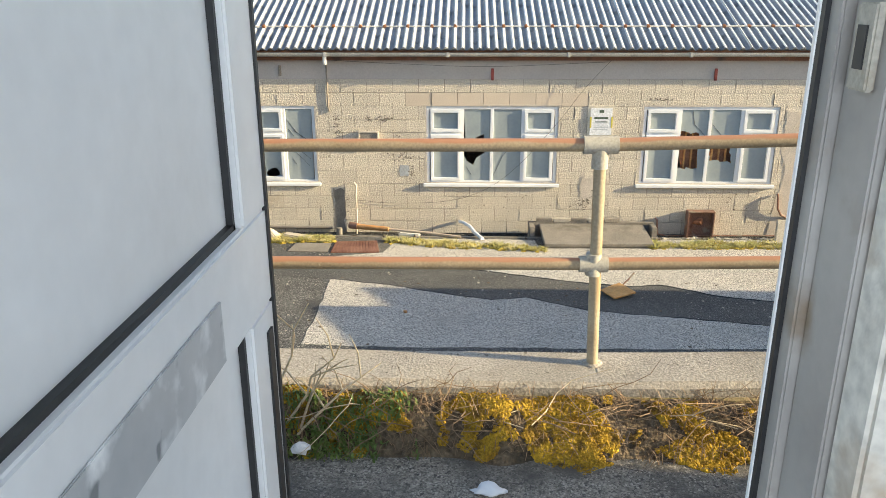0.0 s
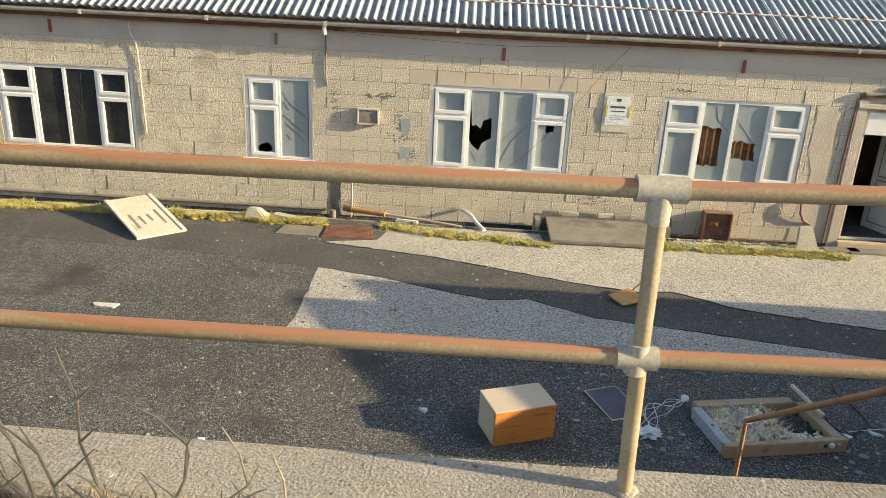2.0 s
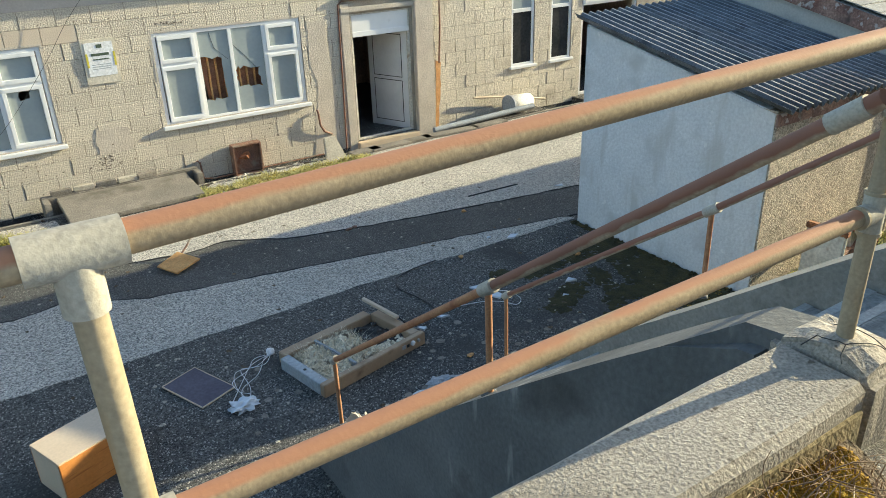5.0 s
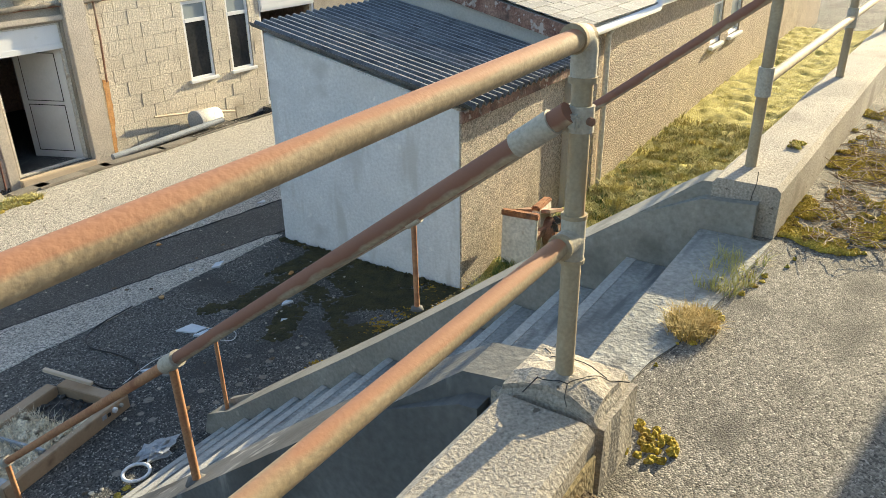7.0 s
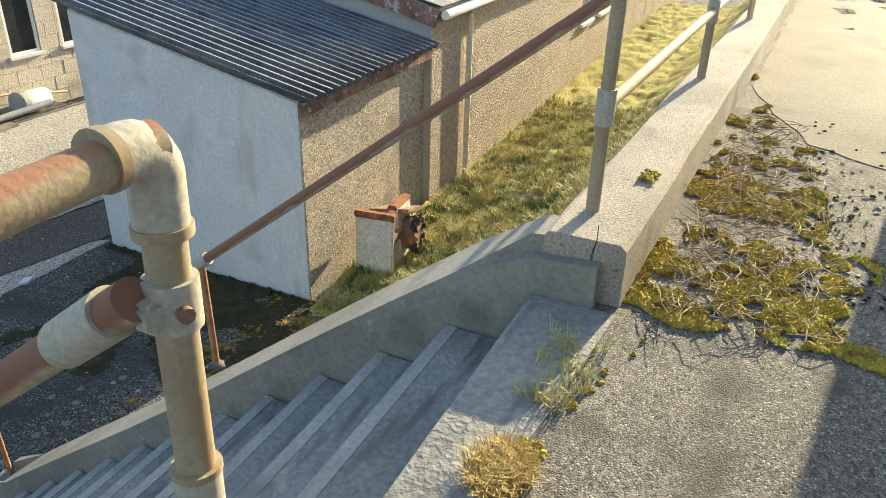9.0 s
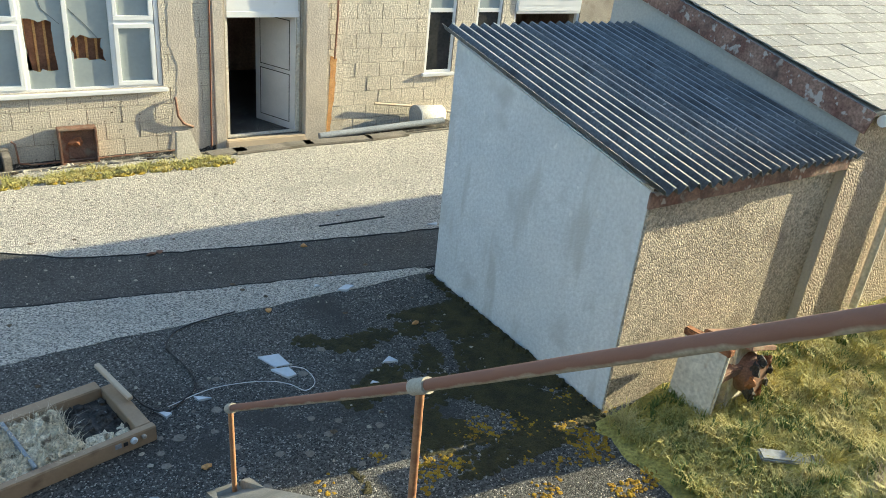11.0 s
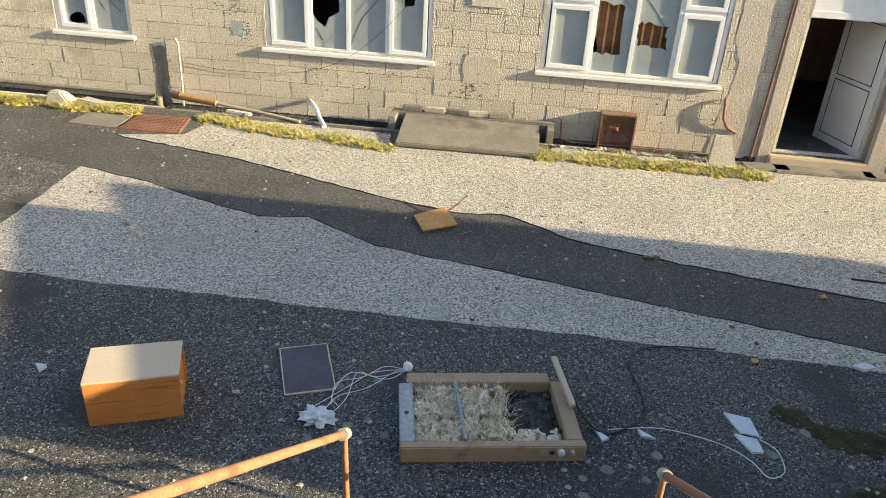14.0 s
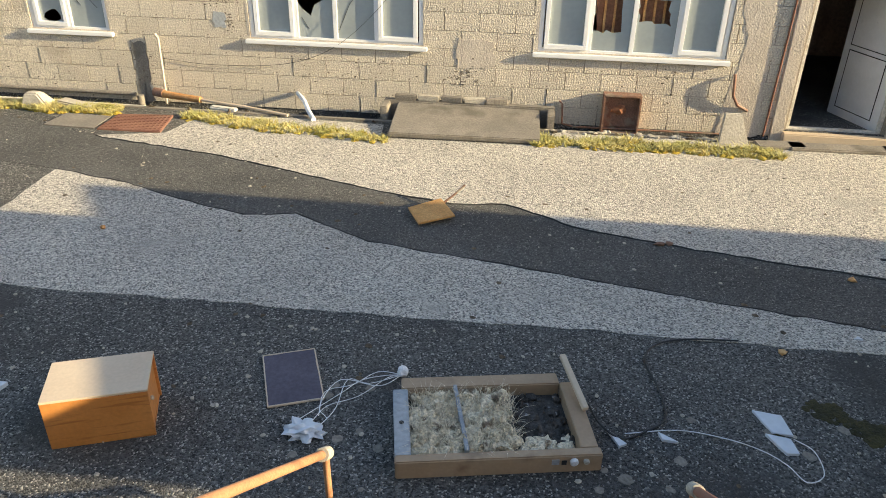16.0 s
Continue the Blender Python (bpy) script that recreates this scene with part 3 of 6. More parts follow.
window(3, *WINS[2], CF, FROST, {(1, 0): [(0.47, 1.62), (0.6, 1.66), (0.68, 1.6), (0.72, 1.74), (0.86, 1.8), (0.87, 1.45), (0.72, 1.36), (0.66, 1.22), (0.55, 1.3), (0.45, 1.45)], (3, 0): ragged(1.86, 1.66, 0.09, 0.07, 9, 8)}, {(2, 0): [[(0.0, 0.05), (0.35, 0.35), (0.9, 0.6)]], (1, 0): [[(0.1, 0.2), (0.3, 0.08)]]}, "white plastic four-light window with broken frosted panes")
window(4, *WINS[3], CF, FROST, {(1, 0): jag(4.42, 1.18, 4.76, 1.84, 5, 3), (2, 0): jag(4.99, 1.3, 5.38, 1.62, 5, 5, 0.035)}, {(1, 0): [[(0.4, 0.98), (0.5, 0.8), (0.9, 0.65)]], (2, 0): [[(0.05, 0.8), (0.4, 0.65), (0.7, 0.5)]]}, "white plastic four-light window with two smashed panes")
for (a, b) in ((4.3, 5.5),):
    bars = holder("batten_screen", ((a + b) / 2, FY + 0.16, 0.9), "brown timber battens standing inside the smashed window", "batten screen")
    bars.matrix_world = Matrix()
    part("backing_board", B(a - 0.1, FY + 0.16, ZB, b + 0.1, FY + 0.18, ZT), SLATWOOD, bars)
    x = a
    while x < b:
        part("batten", B(x, FY + 0.125, ZB, x + 0.03, FY + 0.16, ZT, bevel=0.004), TERRACOTTA, bars)
        x += 0.125


def narrow_window(idx, x0, x1, hole=None):
    win = holder(f"window_{idx}", (0, 0, 0), "narrow white plastic window with a top light", "window", "structure")
    part("window_frame", ring(bmesh.new(), x0, ZB, x1, ZT, 0.055, FY + 0.01, FY + 0.075), UPVC, win)
    part("window_sill", B(x0 - 0.05, FY - 0.07, ZB - 0.045, x1 + 0.05, FY + 0.01, ZB + 0.012, bevel=0.008), UPVC, win)
    part("transom", B(x0 + 0.05, FY + 0.005, 1.93, x1 - 0.05, FY + 0.078, 2.0, bevel=0.005), UPVC, win)
    part("pane", pane_with_hole(x0 + 0.05, ZB + 0.05, x1 - 0.05, 1.94, FY + 0.035, hole), DARKPANE, win)
    part("pane", pane_with_hole(x0 + 0.05, 1.99, x1 - 0.05, ZT - 0.05, FY + 0.035, None), FROST, win)


narrow_window(5, 10.68, 11.27)
narrow_window(6, 11.72, 12.29)


# ---- doors of the building across ----
def front_door():
    d = holder("door_1", (0, 0, 0), "open white plastic door in a stained frame under a white panel", "door", "structure")
    x0, x1, zt, zl = 7.1, 8.32, 2.26, 1.92
    part("door_frame", ring(bmesh.new(), x0, -0.02, x1, zt, 0.05, FY + 0.04, FY + 0.11), DIRTYWHITE, d, "stained off-white door frame")
    part("fanlight_panel", B(x0 + 0.04, FY + 0.03, zl, x1 - 0.04, FY + 0.08, zt - 0.03, bevel=0.006), UPVC, d, "white boarded panel over the door")
    part("panel_rail", B(x0 + 0.03, FY + 0.015, zl - 0.06, x1 - 0.03, FY + 0.085, zl + 0.03, bevel=0.006), UPVC, d)
    part("threshold", B(x0 - 0.05, FY - 0.12, -0.16, x1 + 0.05, FY + 0.12, -0.015, bevel=0.015), PALEWOOD, d, "worn pale timber threshold")
    h = Matrix.Translation((x1 - 0.06, FY + 0.09, 0.0)) @ pose(0, 0, 0, 0, 0, -68)
    leaf = part("leaf", B(-0.92, 0.0, 0.0, 0.0, 0.05, 1.88, bevel=0.006, m=h), UPVC_OLD, d, "white panelled leaf standing open inwards")
    for za, zb in ((0.12, 0.92), (0.98, 1.78)):
        part("leaf_panel", ring(bmesh.new(), -0.8, za, -0.12, zb, 0.012, -0.006, 0.0, 0.0), GASKET, leaf).data.transform(h)
        part("leaf_panel", B(-0.788, -0.004, za + 0.012, -0.132, 0.0, zb - 0.012, m=h), UPVC_OLD, leaf)
    return d


front_door()
part("pier", B(8.36, FY - 0.1, -0.17, 8.74, FY + 0.012, 2.62, bevel=0.012), PATCH, facade, "plain grey rendered pier beside the door")
part("door_margin", B(6.9, FY - 0.035, -0.17, 7.07, FY + 0.012, 2.44, bevel=0.01), PATCH, facade)
part("door_head", B(6.9, FY - 0.06, 2.3, 8.36, FY + 0.012, 2.38, bevel=0.01), PATCH, facade)
d2 = holder("door_2", (0, 0, 0), "wide white shutter box over a dark open doorway", "door", "structure")
part("door_frame", ring(bmesh.new(), 12.58, -0.02, 14.25, 2.4, 0.07, FY + 0.02, FY + 0.1), UPVC_OLD, d2)
part("shutter_box", B(12.6, FY - 0.03, 1.9, 14.23, FY + 0.1, 2.38, bevel=0.02), UPVC, d2, "white slatted shutter box")
for k in range(4):
    part("slat", B(12.64, FY - 0.04, 1.95 + k * 0.105, 14.2, FY - 0.03, 2.03 + k * 0.105, bevel=0.003), UPVC, d2)

# ---- roof of the building across ----
ROOF_A = math.atan(0.4)


def corrugated(width, length, pitch, amp, thick=0.007, rows=3, per=12, crest=0.85):
    """A corrugated sheet lying in x and along y, z up; its ribs run along y."""
    bm = bmesh.new()
    nx = int(round(width / pitch * per))
    layers = []
    for dz in (0.0, -thick):
        g = []
        for i in range(nx + 1):
            x = width * i / nx
            z = amp * math.cos(2 * math.pi * x / pitch) + dz
            g.append([bm.verts.new((x, length * j / rows, z)) for j in range(rows + 1)])
        layers.append(g)
    for g in layers:
        for i in range(nx):
            for j in range(rows):
                f = bm.faces.new((g[i][j], g[i + 1][j], g[i + 1][j + 1], g[i][j + 1]))
                f.smooth = True
                # Crest faces take the second, paler colour to imitate sun on the ribs.
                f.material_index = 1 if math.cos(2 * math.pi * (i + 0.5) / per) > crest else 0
    a, b = layers
    for i in range(nx):
        for j in (0, rows):
            bm.faces.new((a[i][j], a[i + 1][j], b[i + 1][j], b[i][j]))
    for j in range(rows):
        for i in (0, nx):
            bm.faces.new((a[i][j], a[i][j + 1], b[i][j + 1], b[i][j]))
    return bm


roof = tagged(new("roof_north"), "corrugated fibre-cement roof, ribs painted sunlit white, grey stains", "roof", "", "structure")
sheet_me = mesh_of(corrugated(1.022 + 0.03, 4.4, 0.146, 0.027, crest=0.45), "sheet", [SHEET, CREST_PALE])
for k in range(30):
    ob = new("sheet", sheet_me)
    ob.parent = roof
    ob.matrix_world = pose(-14 + k * 1.022, 12.74 + rng.uniform(-0.012, 0.012), 3.33 + (0.006 if k % 2 else 0) + rng.uniform(-0.003, 0.003), math.degrees(ROOF_A), 0, 0)
rod_y = 13.5
part("roof_rod", tube([(-14, rod_y, 3.33 + (rod_y - 12.74) * 0.4 + 0.045), (16, rod_y, 3.33 + (rod_y - 12.74) * 0.4 + 0.045)], 0.014, 6), DIRTYWHITE, roof, "pale rod across the roof sheets")
clip_me = mesh_of(B(-0.03, -0.035, -0.02, 0.03, 0.035, 0.03, bevel=0.01), "clip", RUST)
for k in range(52):
    ob = new("clip", clip_me)
    ob.parent = roof
    ob.matrix_world = pose(-8 + k * 0.438 + rng.uniform(-0.04, 0.04), rod_y + rng.uniform(-0.01, 0.01), 3.33 + (rod_y - 12.74) * 0.4 + 0.045, math.degrees(ROOF_A), 0, 0)
thing("fascia", B(-14, FY - 0.1, 3.12, 16, FY - 0.011, 3.29, bevel=0.004), FASCIA, "peeling brown fascia board under the gutter", "fascia", "structure")
eave = bmesh.new()
n = 8
prof = [(12.78 + 0.065 * math.cos(math.pi + math.pi * k / n), 3.26 + 0.065 * math.sin(math.pi + math.pi * k / n)) for k in range(n + 1)]
prof += [(12.78 + 0.057 * math.cos(2 * math.pi - math.pi * k / n), 3.26 + 0.057 * math.sin(2 * math.pi - math.pi * k / n)) for k in range(n + 1)]
ra, rb = [[eave.verts.new((x, y, z)) for y, z in prof] for x in (-14, 16)]
for i in range(len(prof)):
    eave.faces.new((ra[i], ra[(i + 1) % len(prof)], rb[(i + 1) % len(prof)], rb[i]))
gut = thing("gutter", eave, GUTTER, "half-round grey gutter along the eaves", "gutter", "structure")
for x in (-6.0, -3.9, -1.95, 0.2, 2.3, 4.4, 6.6):
    part("gutter_clip", B(x - 0.03, 12.71, 3.19, x + 0.03, 12.86, 3.268, bevel=0.008), GUTTER, gut)
part("gutter_outlet", tube([(-1.97, 12.79, 3.2), (-1.97, 12.79, 3.1), (-1.97, 12.82, 3.07)], 0.035, 10), WHITE, gut, "short white outlet stub")
part("ridge_back", B(-14, 16.6, 4.7, 16, 16.9, 5.05), SHEET_DARK, roof)

# ---- lean-to shed ----
SX, SY0, SY1 = 7.63, 5.06, 7.75
shed = tagged(new("shed"), "small lean-to shed with white side, roughcast front and corrugated roof", "shed")
bm = bmesh.new()
v = [bm.verts.new(p) for p in ((SX, SY0, -0.05), (SX, SY1, -0.05), (SX, SY1, 2.6), (SX, SY0, 2.04), (SX + 0.2, SY0, -0.05), (SX + 0.2, SY1, -0.05), (SX + 0.2, SY1, 2.6), (SX + 0.2, SY0, 2.04))]
for f in ((0, 1, 2, 3), (4, 5, 6, 7), (0, 1, 5, 4), (1, 2, 6, 5), (2, 3, 7, 6), (3, 0, 4, 7)):
    bm.faces.new([v[i] for i in f])
bmesh.ops.bevel(bm, geom=bm.edges[:], offset=0.012, segments=2, affect="EDGES")
part("side_wall", bm, SHED_RENDER, shed, "smooth white rendered side wall")
part("front_wall", B(SX + 0.008, SY0 - 0.008, -0.05, 10.13, SY0 + 0.2, 2.06), PEBBLE, shed, "brown roughcast front wall")
part("back_wall", B(SX + 0.2, SY1 - 0.2, -0.05, 10.2, SY1 - 0.004, 2.58), PEBBLE, shed)
part("fascia_board", B(SX - 0.12, 4.96, 1.94, 10.16, 4.985, 2.07, bevel=0.004), RUSTWOOD, shed, "flaking red-brown eaves board")
srow = math.degrees(math.atan2(0.58, 2.9))
# First shed sheet has strongly sunlit crests painted on, the others fainter ones.
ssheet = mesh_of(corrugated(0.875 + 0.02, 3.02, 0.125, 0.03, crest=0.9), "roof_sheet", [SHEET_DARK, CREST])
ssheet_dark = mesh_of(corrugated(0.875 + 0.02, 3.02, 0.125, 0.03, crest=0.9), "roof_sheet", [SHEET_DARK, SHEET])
for k in range(3):
    ob = new("roof_sheet", ssheet if k == 0 else ssheet_dark)
    ob.parent = shed
    ob.matrix_world = pose(7.46 + k * 0.875, 4.84 + rng.uniform(-0.015, 0.015), 2.125 + 0.006 * (k % 2), srow, 0, 0)

# ---- slate-roofed building beyond the shed ----
GX = 10.14
slate_house = tagged(new("slate_building"), "long low roughcast building with a weathered slate roof", "building")
NW = [(16.55, 17.3, 1.3, 2.1), (17.9, 18.8, 1.3, 2.1)]
part("wall", wall_with_holes(GX, 30, -0.05, 2.5, 4.96, 5.2, NW), FAR_RENDER, slate_house, "tan roughcast front wall")
bm = bmesh.new()
poly = [(4.965, -0.05), (8.2, -0.05), (8.2, 3.28), (4.965, 2.5)]
a = [bm.verts.new((GX - 0.01, y, z)) for y, z in poly]
b = [bm.verts.new((GX + 0.2, y, z)) for y, z in poly]
bm.faces.new(a)
bm.faces.new(b[::-1])
for i in range(4):
    bm.faces.new((a[i], a[(i + 1) % 4], b[(i + 1) % 4], b[i]))
part("gable_wall", bm, GABLE, slate_house, "pale smooth gable wall")
part("back_wall", B(GX + 0.2, 8.0, -0.05, 30, 8.2, 3.28), FAR_RENDER, slate_house)
RS = math.atan2(0.78, 3.24)
deck = B(GX - 0.06, 0, -0.06, 30, 3.42, -0.012)
bmesh.ops.transform(deck, matrix=pose(0, 4.86, 2.52, math.degrees(RS), 0, 0), verts=deck.verts)
house_roof = part("roof", deck, SLATE, slate_house, "grey slate roof with pale lichen")
for wx0, wx1, wz0, wz1 in NW:
    w = part("window", ring(bmesh.new(), wx0, wz0, wx1, wz1, 0.06, 4.99, 5.06), UPVC, slate_house)
    part("pane", B(wx0 + 0.05, 5.02, wz0 + 0.05, wx1 - 0.05, 5.03, wz1 - 0.05), FROST, w)
    part("sill", B(wx0 - 0.06, 4.88, wz0 - 0.07, wx1 + 0.06, 4.99, wz0, bevel=0.01), UPVC, w)
part("barge_board", B(GX - 0.085, 0, -0.2, GX - 0.062, 3.42, 0.0, m=pose(0, 4.84, 2.5, math.degrees(RS), 0, 0)), RUSTWOOD, slate_house, "flaking red and white barge board")
gp = part("gutter", tube([(GX + 0.0, 4.8, 2.44), (GX + 2.6, 4.8, 2.47), (GX + 2.62, 4.8, 2.53), (20, 4.8, 2.56)], 0.055, 10), UPVC_OLD, slate_house, "sagging white gutter")
part("downpipe", tube([(11.1, 4.83, 2.42), (11.1, 4.9, 2.3), (11.12, 4.9, 0.02)], 0.04, 10), DIRTYWHITE, slate_house, "pale rusted downpipe")

# ---- terrace, parapets and stairs ----
LZ, PT = 2.705, 2.925
SL, SR = 2.88, 4.35
thing("floor_terrace", prism([(-12, 0.3), (-12, 1.8), (SL, 1.80), (SR, 1.80), (30, 0.85), (30, -2.2), (7.2, -2.2), (7.2, 0.3)], 0.0, LZ), PATH_TOP, "worn concrete terrace path with a cracked edge", "terrace", "structure")


def coping(x0, ya0, yb0, x1, ya1, yb1, z0, z1, r=0.02, zend=None):
    bm = bmesh.new()
    za, zb = z1, z1 if zend is None else zend
    n = max(2, int((x1 - x0) / 0.25))
    rows = []
    for i in range(n + 1):
        t = i / n
        x, ya, yb, z1 = x0 + (x1 - x0) * t, ya0 + (ya1 - ya0) * t, yb0 + (yb1 - yb0) * t, za + (zb - za) * t
        j = [rng.uniform(-0.006, 0.006) for _ in range(4)]
        rows.append([bm.verts.new(p) for p in ((x, ya, z0), (x, ya + j[0], z1 - r), (x, ya + r, z1 + j[1] * 0.5), (x, yb - r, z1 + j[2] * 0.5), (x, yb + j[3], z1 - r), (x, yb, z0))])
    for a, b in zip(rows, rows[1:]):
        for k in range(5):
            bm.faces.new((a[k], a[k + 1], b[k + 1], b[k]))
        bm.faces.new((a[5], a[0], b[0], b[5]))
    bm.faces.new(rows[0][::-1])
    bm.faces.new(rows[-1])
    return bm


PL = 2.875
wall_front = thing("wall_parapet_front", coping(-12, 1.68, 1.95, 1.0, 1.58, 1.848, 0.0, PL), CONCRETE, "low weathered concrete parapet wall with lichen spots", "parapet", "structure")
part("sloping_length", coping(1.0, 1.58, 1.848, 2.605, 1.555, 1.81, 0.0, PL, 0.02, PT), CONCRETE, wall_front)
part("moss_face", coping(-12, 1.67, 1.7, 1.0, 1.57, 1.6, 2.6, PL - 0.05, 0.006), MOSSWALL, wall_front, "damp mossy inner face")
part("moss_face", coping(1.0, 1.57, 1.6, 2.6, 1.545, 1.58, 2.6, PL - 0.05, 0.006, PT - 0.07), MOSSWALL, wall_front, "damp mossy inner face")
wall_right = thing("wall_parapet_right", coping(4.40, 1.515, 1.79, 30, 0.72, 0.99, 0.0, PT), CONCRETE, "low concrete parapet with yellow moss on top", "parapet", "structure")
bm = B(2.607, 1.545, 2.0, SL - 0.002, 1.84, PT + 0.004)
bmesh.ops.bevel(bm, geom=bm.edges[:], offset=0.03, segments=3, affect="EDGES")
bmesh.ops.subdivide_edges(bm, edges=bm.edges[:], cuts=3, use_grid_fill=True)
for v in bm.verts:
    dome = max(0.0, 1 - ((v.co.x - 2.70) / 0.12) ** 2 - ((v.co.y - 1.685) / 0.13) ** 2)
    v.co += Vector((0.007 * noise.noise(v.co * 18), 0.007 * noise.noise(v.co * 18 + Vector((5, 0, 0))), (0.05 * dome + 0.01 * noise.noise(v.co * 15)) if v.co.z > 2.9 else 0))
block_end = part("end_block", bm, CONCRETE, wall_front, "cracked mortar block at the post")


def top_of_block(x, y):
    dome = max(0.0, 1 - ((x - 2.70) / 0.12) ** 2 - ((y - 1.685) / 0.13) ** 2)
    return PT + 0.006 + 0.05 * dome


for pts in ([(2.615, 1.745), (2.65, 1.73), (2.66, 1.65), (2.76, 1.61), (2.79, 1.57), (2.80, 1.55)], [(2.66, 1.65), (2.63, 1.64), (2.612, 1.63)], [(2.77, 1.6), (2.80, 1.67), (2.78, 1.74), (2.83, 1.79)]):
    part("crack_line", tube([(x, y, top_of_block(x, y) + 0.001) for x, y in wavy(pts, 0.02, 0.005, rng)], 0.0016, 4), CRACK, block_end)

NSTEP, RISE, RUN, Y0 = 13, LZ / 13, 0.285, 1.795
stairs = tagged(new("staircase"), "long concrete staircase down to the yard", "staircase", "", "structure")
for k in range(1, NSTEP):
    zt = LZ - k * RISE
    bm = B(SL, Y0 + (k - 1) * RUN - 0.004, max(0.0, zt - RISE - 0.05), SR, Y0 + k * RUN + 0.02, zt, bevel=0.012)
    st = part("step", bm, STEP, stairs)
    ye = Y0 + k * RUN + 0.02
    # Paler strip on each step edge, dark uneven line at the back of the tread.
    part("nosing", B(SL + 0.005, ye - 0.045, zt - 0.03, SR - 0.005, ye + 0.003, zt + 0.002, bevel=0.002), NOSING, st, "pale step edge")
    part("dirt_line", tube([(x, Y0 + (k - 1) * RUN + 0.03 + rng.uniform(-0.008, 0.008), zt) for x in np.linspace(SL + 0.02, SR - 0.02, 14)], [rng.uniform(0.004, 0.014) for _ in range(14)], 5), CRACK if k % 3 else SOIL, st, "dark line in the step corner")


def stair_wall(x0, x1, yt, yb, zt, zb, flat=0.14):
    bm = bmesh.new()
    prof = [(yt, 0.0), (yt, zt), (yt + flat, zt - 0.02)]
    n = 14
    for i in range(1, n + 1):
        t = i / n
        prof.append((yt + flat + (yb - yt - flat) * t, zt - 0.02 + (zb - zt + 0.02) * t + 0.012 * math.sin(t * 9)))
    prof += [(yb + 0.12, zb - 0.03), (yb + 0.16, 0.0)]
    a = [bm.verts.new((x0, y, z)) for y, z in prof]
    b = [bm.verts.new((x1, y, z)) for y, z in prof]
    bm.faces.new(a)
    bm.faces.new(b[::-1])
    for i in range(len(prof)):
        bm.faces.new((a[i], a[(i + 1) % len(prof)], b[(i + 1) % len(prof)], b[i]))
    bmesh.ops.bevel(bm, geom=[e for e in bm.edges if abs(e.verts[0].co.x - e.verts[1].co.x) < 1e-5], offset=0.06, segments=4, affect="EDGES")
    return bm


thing("wall_stair_left", stair_wall(2.6, SL, 1.8, 5.32, PT, 0.24), STAIRWALL, "sloping concrete stair wall, damp and streaked, coloured darker for shade", "stair wall", "structure")
thing("wall_stair_right", stair_wall(SR, 4.64, 1.53, 5.38, PT - 0.006, 0.2, 0.3), LIGHTWALL, "sloping weathered grey concrete stair wall", "stair wall", "structure")

# ---- railings ----
RR = 0.0225


def collar(a, b, r, extra=0.0018):
    """A straight pipe sleeve."""
    a, b = Vector(a), Vector(b)
    return tube([a, b], r + extra, 20)


